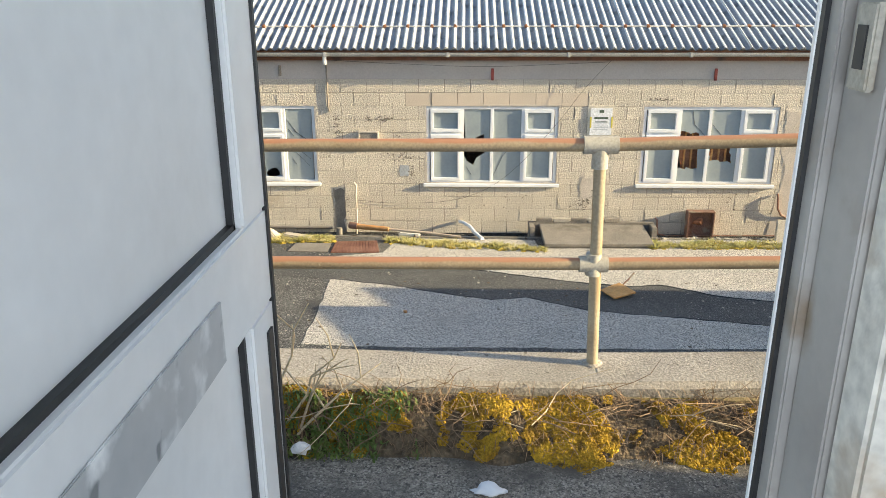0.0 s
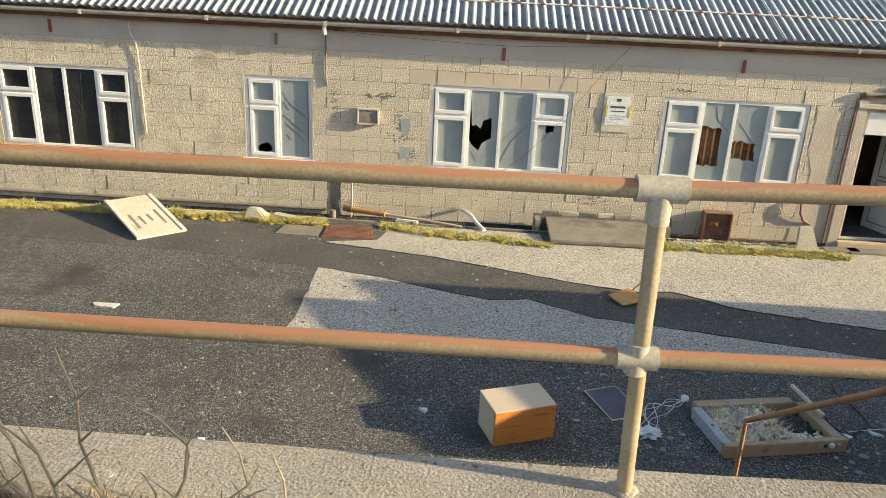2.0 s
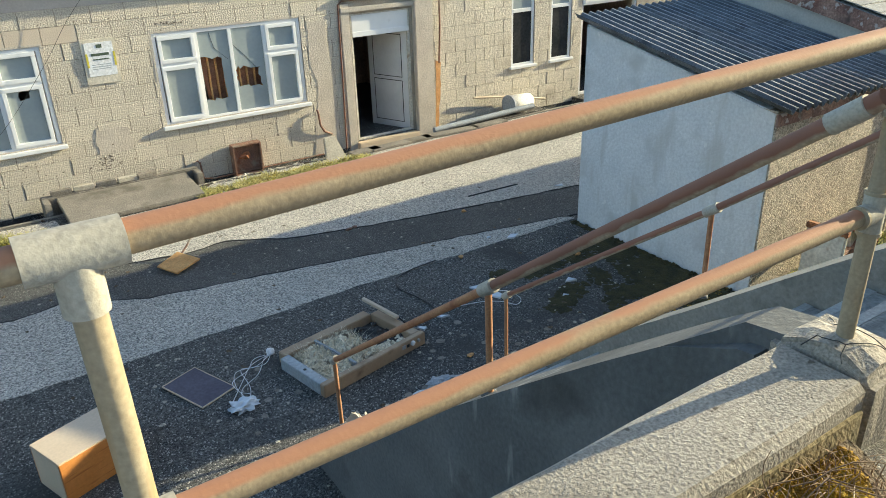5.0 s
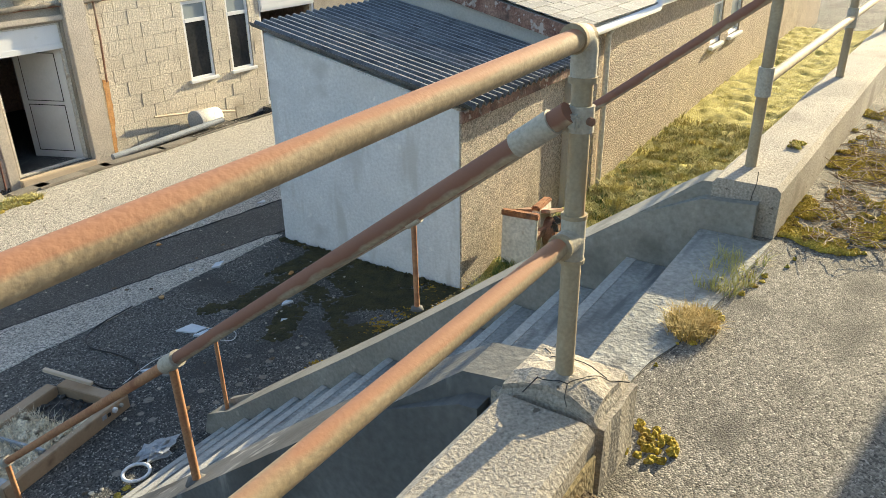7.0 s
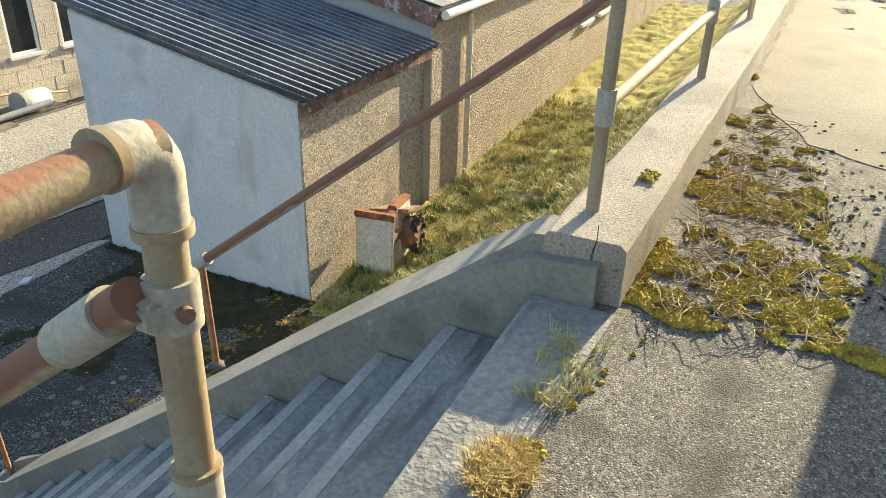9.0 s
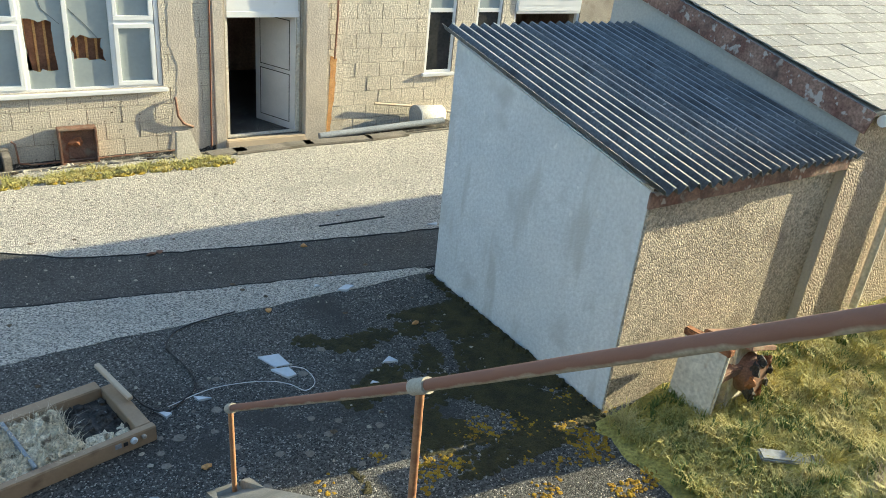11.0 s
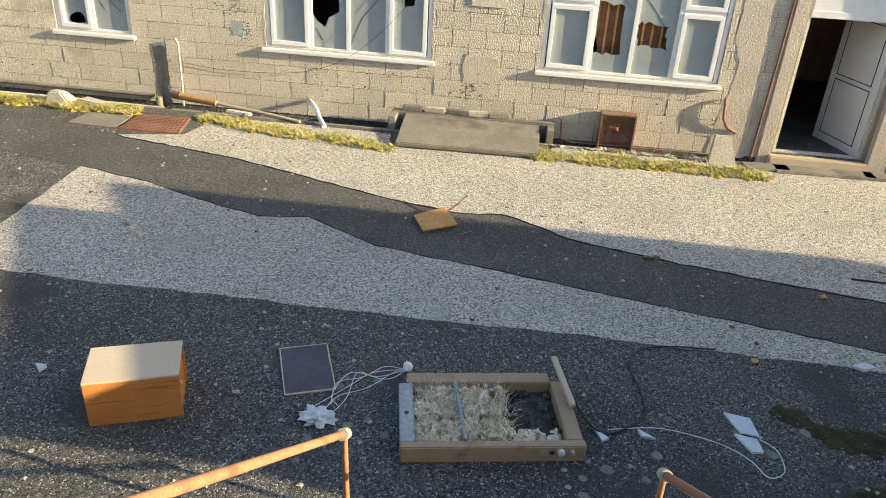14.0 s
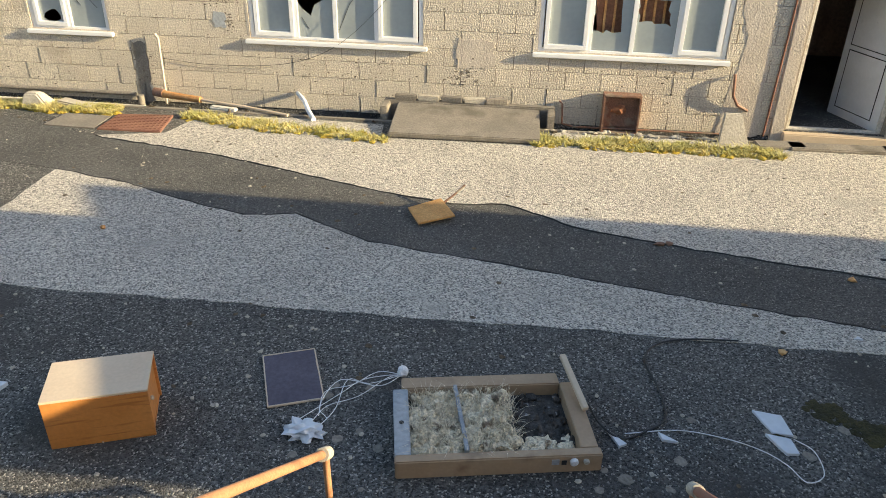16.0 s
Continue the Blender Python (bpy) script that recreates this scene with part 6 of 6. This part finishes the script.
thing("white_stone", B(-0.2, -0.05, 0, 0.2, 0.05, 0.05, bevel=0.015, m=pose(-0.5, 12.5, 0.0, 0, 0, -10)), DIRTYWHITE, "whitewashed broken board in the drain", "board")

# fallen gutter, bucket and pole right of the door
thing("fallen_downpipe", tube([(8.45, 12.52, 0.06), (9.5, 12.5, 0.1), (10.85, 12.48, 0.15)], 0.055, 12), LEAD, "grey fallen downpipe lying along the wall", "pipe")
thing("dark_sheet", B(-0.95, -0.2, 0, 0.95, 0.2, 0.02, bevel=0.004, m=pose(10.2, 12.62, 0.02, 3, 0, 3)), CHAR, "dark torn roofing felt under the pipe", "roofing felt")
bk = thing("bucket", tube([(10.42, 12.72, 0.19), (10.44, 12.72, 0.19), (10.98, 12.78, 0.17), (11.0, 12.78, 0.17)], [0.17, 0.19, 0.165, 0.14], 18), DIRTYWHITE, "white plastic bucket on its side", "bucket")
part("bucket_rim", tube([(10.4, 12.717, 0.19), (10.43, 12.72, 0.19)], 0.2, 18), LEAD, bk)
thing("pole", tube([(9.66, 12.9, 0.42), (10.6, 12.9, 0.3), (11.5, 12.85, 0.12)], 0.022, 8), PALEWOOD, "pale pole leaning over the bucket", "pole")
for x, w, rz in ((7.6, 0.65, 2), (8.7, 0.6, -3), (9.6, 0.4, 4), (6.85, 0.3, 6)):
    thing("edge_slab", B(-w, -0.12, 0, w, 0.12, 0.045, bevel=0.012, m=pose(x, 12.32, 0.0, 0, 0, rz)), SLABM, "broken concrete edging by the doorway", "slab", group="edging by the doorway")

# ---- things lying in the yard ----
def cabinet():
    h = holder("overturned_cabinet", (0.905, 6.06, 0.0), "small orange-brown cabinet overturned in the yard", "cabinet", rz=20.5)
    W, D, H, t = 0.62, 0.41, 0.365, 0.016
    part("top_board", B(0, 0, H - t, W, D, H, bevel=0.003), PALEWOOD, h, "pale bare board")
    part("front_board", B(0.002, -0.002, 0.0, W - 0.002, t, H - t, bevel=0.003), ORANGE, h, "orange wood-effect board")
    part("back_board", B(0.002, D - t, 0.0, W - 0.002, D, H - t, bevel=0.003), ORANGE, h)
    part("side_board", B(0, t, 0, t, D - t, H - t, bevel=0.003), PALEWOOD, h, "pale bare board")
    part("door_board", B(W - t - 0.02, t, 0.0, W - 0.02, D - t, H - t, bevel=0.003), ORANGE, h)
    part("bottom_board", B(t, t, 0.0, W - t, D - t, t), ORANGE, h)
    part("knob", lump((W - 0.012, 0.14, 0.19), (0.014, 0.016, 0.016), rng, 0.0), FITTING, h)


cabinet()
thing("fallen_board", prism(wavy([(0, 0), (0.37, 0.0), (0.37, 0.56), (0, 0.55), (0, 0)], 0.08, 0.006, rng)[:-1], 0.0, 0.012), PANEL, "dark purple sheet of board lying flat", "board").matrix_world = pose(2.1, 6.62, 0.004, 1.5, 0, 22)
for q in ((-0.005, -0.006, 0.375, 0.008), (-0.005, 0.55, 0.375, 0.564), (-0.006, 0, 0.007, 0.56), (0.364, 0, 0.377, 0.56)):
    part("pale_edge", B(q[0], q[1], 0.0, q[2], q[3], 0.0145, bevel=0.003), PALEWOOD, bpy.data.objects["fallen_board"])


def heater():
    h = holder("heater_carcass", (3.05, 6.11, 0.0), "gutted beige storage heater lying on its back, full of mineral wool", "heater", rz=11.3)
    W, D, H = 1.25, 0.72, 0.145
    part("front_rail", B(0, 0, 0, W, 0.07, H - 0.01, bevel=0.008), BEIGE, h, "beige enamelled front with controls")
    part("back_rail", B(0.06, D - 0.03, 0.0, W - 0.12, D + 0.09, H - 0.02, bevel=0.008), BEIGE, h)
    part("left_rail", B(0, 0.07, 0, 0.1, D - 0.03, H - 0.02, bevel=0.006), GREYPAINT, h)
    part("right_rail", B(W - 0.12, 0.07, 0, W - 0.01, D - 0.02, H - 0.015, bevel=0.006), BEIGE, h)
    part("tray", B(0.08, 0.06, 0.0, W - 0.1, D - 0.02, 0.03), CHAR, h)
    part("divider", B(0.43, 0.07, 0.03, 0.455, D - 0.03, H - 0.01, bevel=0.003, m=pose(0, 0, 0, 0, 0, 2)), LEAD, h, "pale blue strut")
    part("loose_bar", B(-0.02, 0, 0, 0.02, 0.5, 0.035, bevel=0.005, m=pose(W - 0.02, D - 0.34, H - 0.0, 7, 0, 6)), PALEWOOD, h)
    vs, fs = cushions([(rng.uniform(0.13, 0.42), rng.uniform(0.1, D - 0.06), 0.06, rng.uniform(0.02, 0.06), rng.uniform(0.03, 0.07)) for _ in range(110)] + [(rng.uniform(0.46, 0.75), rng.uniform(0.1, D - 0.06), 0.06, rng.uniform(0.02, 0.06), rng.uniform(0.03, 0.09)) for _ in range(100)] + [(rng.uniform(0.75, 1.1), rng.uniform(0.08, 0.25), 0.04, rng.uniform(0.02, 0.05), rng.uniform(0.02, 0.05)) for _ in range(40)], 71, 0.5)
    me = bpy.data.meshes.new("wool")
    me.from_pydata(vs, [], fs)
    me.materials.append(WOOL)
    w = new("wool", me)
    w.parent = h
    tagged(w, "torn cream mineral wool", kind="stuff")
    vs, fs = cushions([(rng.uniform(0.7, 1.12), rng.uniform(0.15, D - 0.05), 0.03, rng.uniform(0.02, 0.05), rng.uniform(0.01, 0.05)) for _ in range(90)], 72, 0.5, 1)
    me = bpy.data.meshes.new("debris")
    me.from_pydata(vs, [], fs)
    me.materials.append(CHAR)
    w = new("debris", me)
    w.parent = h
    tagged(w, kind="stuff")
    strands = blades([(rng.uniform(0.12, 0.78), rng.uniform(0.09, D - 0.05), 0.09, 1.0) for _ in range(500)], 0.07, 0.0022, 1.8, 73, 3)
    me = bpy.data.meshes.new("wool_fringe")
    me.from_pydata(strands[0], [], strands[1])
    me.materials.append(WOOL)
    w = new("wool_fringe", me)
    w.parent = h
    tagged(w, kind="stuff")
    for x, r, m in ((1.075, 0.026, WHITE), (1.15, 0.018, FITTING)):
        part("knob", tube([(x, 0.0, 0.09), (x, -0.016, 0.09), (x, -0.022, 0.09)], [r, r, r * 0.7], 16), m, h)
    part("label_plate", B(0.94, -0.004, 0.07, 0.985, 0.0, 0.11), LEAD, h)
    part("switch", B(1.0, -0.006, 0.07, 1.03, 0.0, 0.1), BLACK, h)
    part("screw_hole", tube([(0.05, 0.36, H - 0.021), (0.05, 0.36, H - 0.017)], 0.016, 10), CRACK, h)


heater()
thing("black_cable", tube(curve([(4.2, 6.78, 0.16), (4.28, 6.72, 0.06), (4.42, 6.65, 0.012), (4.6, 6.75, 0.012), (4.73, 6.9, 0.012), (4.72, 7.2, 0.012), (4.66, 7.5, 0.012), (4.76, 7.72, 0.012), (5.0, 7.82, 0.02), (5.4, 7.86, 0.02)]), 0.0075, 6), BLACK, "black mains cable trailing over the yard", "cable")
cab = bmesh.new()
r2 = random.Random(5)
for k in range(5):
    pts = [Vector((2.93, 7.08, 0.02)), Vector((2.78 + r2.uniform(-0.06, 0.06), 6.98 + r2.uniform(-0.08, 0.1), 0.03)), Vector((2.62 + r2.uniform(-0.1, 0.08), 6.85 + r2.uniform(-0.1, 0.1), 0.05)), Vector((2.5 + r2.uniform(-0.1, 0.1), 6.72 + r2.uniform(-0.1, 0.1), 0.03)), Vector((2.42 + r2.uniform(-0.1, 0.1), 6.5 + r2.uniform(-0.06, 0.08), 0.02))]
    pts = curve(pts, 5)
    tube(pts, 0.0032, 5, cab)
thing("white_flex", cab, WHITE, "tangle of thin white flex beside the heater", "cable")
thing("crumpled_plastic", lump((2.4, 6.42, 0.03), (0.12, 0.08, 0.045), rng, 0.55, 3, freq=3), PAPER, "crumpled sheet of grey-white plastic", "plastic sheet")
thing("white_plug", lump((2.93, 7.09, 0.04), (0.04, 0.045, 0.04), rng, 0.15), WHITE, "white plug at the end of the flex", "plug")
cab = tube(curve([(4.45, 6.7, 0.01), (4.8, 6.78, 0.01), (5.1, 6.74, 0.01), (5.3, 6.66, 0.01), (5.42, 6.55, 0.012), (5.5, 6.42, 0.012), (5.62, 6.5, 0.012), (5.62, 6.7, 0.012), (5.52, 6.8, 0.012)]), 0.004, 5)
thing("white_flex", cab, WHITE, "loop of white flex on the asphalt", "cable")


def scrap(pts, z=0.012, label="torn scrap of pale blue-white board", m=PAPER, tilt=0):
    bm = prism(pts, 0.0, z)
    return thing("paper_scrap", bm, m, label, "paper scrap", group="scattered scraps")


scrap([(5.32, 7.05), (5.5, 7.02), (5.53, 6.83), (5.4, 6.84)], 0.016)
scrap([(5.35, 6.82), (5.5, 6.79), (5.52, 6.66), (5.44, 6.65)], 0.02)
scrap([(4.66, 6.74), (4.78, 6.66), (4.68, 6.67)], 0.02)
scrap([(4.34, 6.7), (4.45, 6.6), (4.4, 6.57)], 0.02)
scrap([(6.5, 7.86), (6.62, 7.92), (6.7, 7.87), (6.58, 7.81)], 0.025)
scrap([(6.28, 6.5), (6.42, 6.46), (6.38, 6.56)], 0.02)
scrap([(6.07, 6.3), (6.11, 6.25), (6.03, 6.27)], 0.015)
scrap([(0.17, 6.6), (0.26, 6.6), (0.24, 6.53)], 0.03, "small white scrap on the asphalt")
scrap([(-4.1, 8.55), (-3.75, 8.56), (-3.78, 8.44), (-4.02, 8.46)], 0.02, "white card lying on the asphalt", DIRTYWHITE)
scrap([(-1.8, 5.86), (-1.73, 5.86), (-1.75, 5.78)], 0.03, "small white scrap on the asphalt")
scrap([(8.3, 8.95), (8.45, 8.95), (8.4, 8.88)], 0.02)
scrap([(6.3, 8.02), (6.34, 8.06), (6.37, 8.02)], 0.02)
for x, y, m in ((5.09, 9.4, OLDRUST), (6.6, 8.96, TERRACOTTA), (5.0, 9.38, OLDRUST), (6.9, 6.95, TERRACOTTA), (4.5, 5.9, TERRACOTTA), (0.04, 5.46, STONE), (5.7, 7.75, TERRACOTTA), (-0.3, 8.9, TERRACOTTA)):
    thing("rubble_bit", lump((x, y, 0.02), (rng.uniform(0.03, 0.06), 0.03, 0.022), rng, 0.3, 1), m, "small broken piece of brick", "rubble", group="rubble bits")
grit = [(rng.uniform(-3.5, 7.4), rng.uniform(4.5, 11.5), 0.004, rng.uniform(0.008, 0.022), rng.uniform(0.006, 0.012)) for _ in range(420)]
growth("grit", cushions(grit, 81, 0.4, 1), STONE, "pale loose grit scattered over the yard", "grit")
leaves = [(rng.uniform(-3.5, 7.4), rng.uniform(4.5, 11.8), 0.006, rng.uniform(0.015, 0.03), 0.006) for _ in range(120)]
growth("leaf_bits", cushions(leaves, 82, 0.5, 1), SOIL, "dark leaf scraps on the yard", "leaves")
ob = thing("chipboard_piece", prism([(0, 0), (0.34, 0.17), (0.16, 0.5), (-0.15, 0.3)], 0.0, 0.02), CHIPBOARD, "orange-brown square of chipboard lying on the asphalt", "board")
ob.matrix_world = pose(2.69, 9.4, 0.03, 5, -3, 0)
thing("stick", tube([(2.86, 9.86, 0.05), (2.98, 9.92, 0.14), (3.08, 10.0, 0.22)], 0.012, 6), OLDRUST, "thin broken stick propped on the board", "stick")
thing("steel_rod", tube([(7.0, 9.4, 0.012), (7.9, 9.36, 0.012)], 0.012, 6), BLACK, "dark rod lying on the chippings", "rod")


def leaning_board():
    h = holder("broken_panel", (0, 0, 0), "weathered cream door panel lying tilted by the wall", "door panel")
    m = Matrix.Translation((-4.52, 10.83, 0.01))
    ex = Vector((0.73, 0.68, 0.0)).normalized()
    ey = Vector((-1.04, 1.1, 0.23)).normalized()
    ey = (ey - ex * ey.dot(ex)).normalized()
    ez = ex.cross(ey)
    m = m @ Matrix((ex, ey, ez)).transposed().to_4x4()
    part("panel_board", B(0, 0, 0, 0.79, 1.5, 0.03, bevel=0.006, m=m), OLDPLASTIC, h)
    for x in (0.0, 0.72):
        part("stile", B(x, 0, 0.03, x + 0.07, 1.5, 0.045, bevel=0.004, m=m), DIRTYWHITE, h)
    for k in range(4):
        part("dark_slot", B(0.15 + k * 0.145, 0.4 + rng.uniform(-0.1, 0.1), 0.03, 0.19 + k * 0.145, 0.8 + rng.uniform(-0.1, 0.1), 0.035, m=m @ pose(0, 0, 0, 0, 0, rng.uniform(-3, 3))), SLABM, h)
    part("prop", B(0.1, 1.35, -0.24, 0.68, 1.48, 0.0, bevel=0.01, m=m), SLABM, h)


leaning_board()
ring_me = bmesh.new()
tube([(3.76 + 0.1 * math.cos(a), 5.58 + 0.1 * math.sin(a), 0.02) for a in np.linspace(0, 6.283, 25)], 0.014, 8, ring_me, ends=False)
thing("plastic_ring", ring_me, WHITE, "white plastic ring at the stair foot", "ring")
thing("crumpled_plastic", lump((4.02, 5.66, 0.03), (0.14, 0.09, 0.04), rng, 0.5, 3, freq=3), LEAD, "crumpled grey plastic at the stair foot", "plastic sheet")
thing("crumpled_plastic", lump((3.08, 5.5, 0.09), (0.08, 0.07, 0.09), rng, 0.5, 3, freq=3), STONE, "crumpled pale bag beside the handrail", "plastic bag")


def machine():
    h = holder("rusty_machine", (0, 0, 0), "rusted machine part with a white enamel panel on the grass", "scrap metal")
    m = pose(8.22, 4.45, -0.02, 3, 0, 96)
    part("enamel_panel", B(0, -0.05, 0, 0.42, 0, 0.8, bevel=0.015, m=m), DIRTYWHITE, h, "white enamel panel with a rusty top")
    part("panel_cap", B(-0.01, -0.07, 0.76, 0.43, 0.01, 0.83, bevel=0.01, m=m), RUST, h)
    part("cream_plate", B(0.0, -0.66, 0.05, 0.1, -0.26, 0.82, bevel=0.02, m=m @ pose(0, 0, 0, 0, 5, 0)), DIRTYWHITE, h, "peeling cream plate with rusted edges")
    part("plate_edge", B(0.0, -0.67, 0.78, 0.1, -0.25, 0.84, bevel=0.012, m=m @ pose(0, 0, 0, 0, 5, 0)), RUST, h)
    part("tie_plate", B(0.0, -0.4, 0.5, 0.3, -0.03, 0.58, bevel=0.01, m=m), OLDRUST, h)
    part("rust_drum", tube([m @ Vector((-0.1, -0.48, 0.47)), m @ Vector((-0.07, -0.48, 0.47)), m @ Vector((0.06, -0.48, 0.47))], [0.13, 0.17, 0.18], 16), OLDRUST, h)
    for k in range(9):
        a = k * 0.7
        part("rust_flake", lump(tuple(m @ Vector((-0.08, -0.48 + 0.13 * math.cos(a), 0.47 + 0.17 * math.sin(a)))), (0.035, 0.045, 0.055), rng, 0.5), RUST if k % 3 == 0 else CHAR, h)
    part("top_plate", B(-0.15, -0.55, 0.8, 0.3, -0.1, 0.84, bevel=0.006, m=m @ pose(0, 0, 0, 14, 8, 0)), OLDRUST, h)


machine()
thing("stone_slab", B(-0.3, -0.1, 0, 0.3, 0.1, 0.05, bevel=0.015, m=pose(10.9, 3.9, bank_height(10.9, 3.9), 4, 3, -20)), STONE, "flat pale stone in the grass", "stone")
thing("stone_slab", B(-0.35, -0.06, 0, 0.35, 0.07, 0.04, bevel=0.012, m=pose(8.5, 3.75, bank_height(8.5, 3.75) - 0.01, 2, 2, -34)), LEAD, "wet grey slab in the grass", "stone")

# ---- blocks of the front wall, and roof slates ----
def lay_blocks():
    cache = {}

    def block(w, h, lintel):
        key = (round(w, 2), round(h, 2), lintel)
        if key not in cache:
            cache[key] = mesh_of(B(0.0055, 0.0, 0.0045, key[0] - 0.0055, 0.03, key[1] - 0.0045, bevel=0.0), "block", LINTEL if lintel else BLOCK)
        return cache[key]

    course, length, count = 0.24, 0.47, 0
    rest = bmesh.new()
    keep_out = HOLES + [(8.36, 8.74, -1, 2.62), (6.9, 7.1, -1, 2.44), (7.0, 8.4, 2.2, 2.4)]
    for k in range(-4, 8):
        z = ZB + k * course
        h = course
        x = -9.5 - (length / 2 if k % 2 else 0)
        while x < 13.2:
            a, b = x, x + length
            x += length
            spans = [(a, b)]
            for h0, h1, g0, g1 in keep_out:
                if g0 < z + h - 0.03 and g1 > z + 0.03:
                    nxt = []
                    for s, e in spans:
                        if h1 <= s or h0 >= e:
                            nxt.append((s, e))
                        else:
                            if h0 - s > 0.04:
                                nxt.append((s, h0))
                            if e - h1 > 0.04:
                                nxt.append((h1, e))
                    spans = nxt
            for s, e in spans:
                lintel = k == 6 and any(w[0] - 0.3 < (s + e) / 2 < w[1] + 0.3 for w in WINS[2:3])
                dy = rng.uniform(-0.004, 0.003)
                if -3.2 < s < 8.4 and count < 300:
                    ob = new("block", block(e - s, h, lintel))
                    ob.parent = facade
                    ob.location = (s, FY - 0.011 + dy, z)
                    count += 1
                else:
                    box(rest, s + 0.0055, FY - 0.011 + dy, z + 0.0045, e - 0.0055, FY + 0.015, z + h - 0.0045)
    tagged(part("blocks_beyond", rest, BLOCK, facade), kind="stuff")


def lay_slates():
    me = mesh_of(B(0.003, 0, 0.0, 0.397, 0.31, 0.009, bevel=0.0), "slate", SLATE)
    m = pose(0, 4.84, 2.535, math.degrees(RS), 0, 0)
    for r in range(14):
        for c in range(20):
            x = GX - 0.05 + c * 0.4 + (0.2 if r % 2 else 0)
            ob = new("slate", me)
            ob.parent = house_roof
            ob.matrix_world = m @ pose(x, r * 0.245 - 0.02, 0.004 + rng.uniform(0, 0.004), -1.9, rng.uniform(-0.6, 0.6), rng.uniform(-0.7, 0.7))
    half = mesh_of(B(0.003, 0, 0.0, 0.197, 0.31, 0.009), "slate", SLATE)
    for r in range(1, 14, 2):
        ob = new("slate", half)
        ob.parent = house_roof
        ob.matrix_world = m @ pose(GX - 0.05, r * 0.245 - 0.02, 0.006, -1.9, 0, 0)
    rest = bmesh.new()
    for r in range(14):
        for c in range(29):
            x = GX + 8.15 + c * 0.4 + (0.2 if r % 2 else 0)
            box(rest, x, r * 0.245 - 0.02, 0.006, x + 0.394, r * 0.245 + 0.24, 0.014)
    bmesh.ops.transform(rest, matrix=m, verts=rest.verts)
    tagged(part("slates_beyond", rest, SLATE, house_roof), kind="stuff")


lay_blocks()
lay_slates()
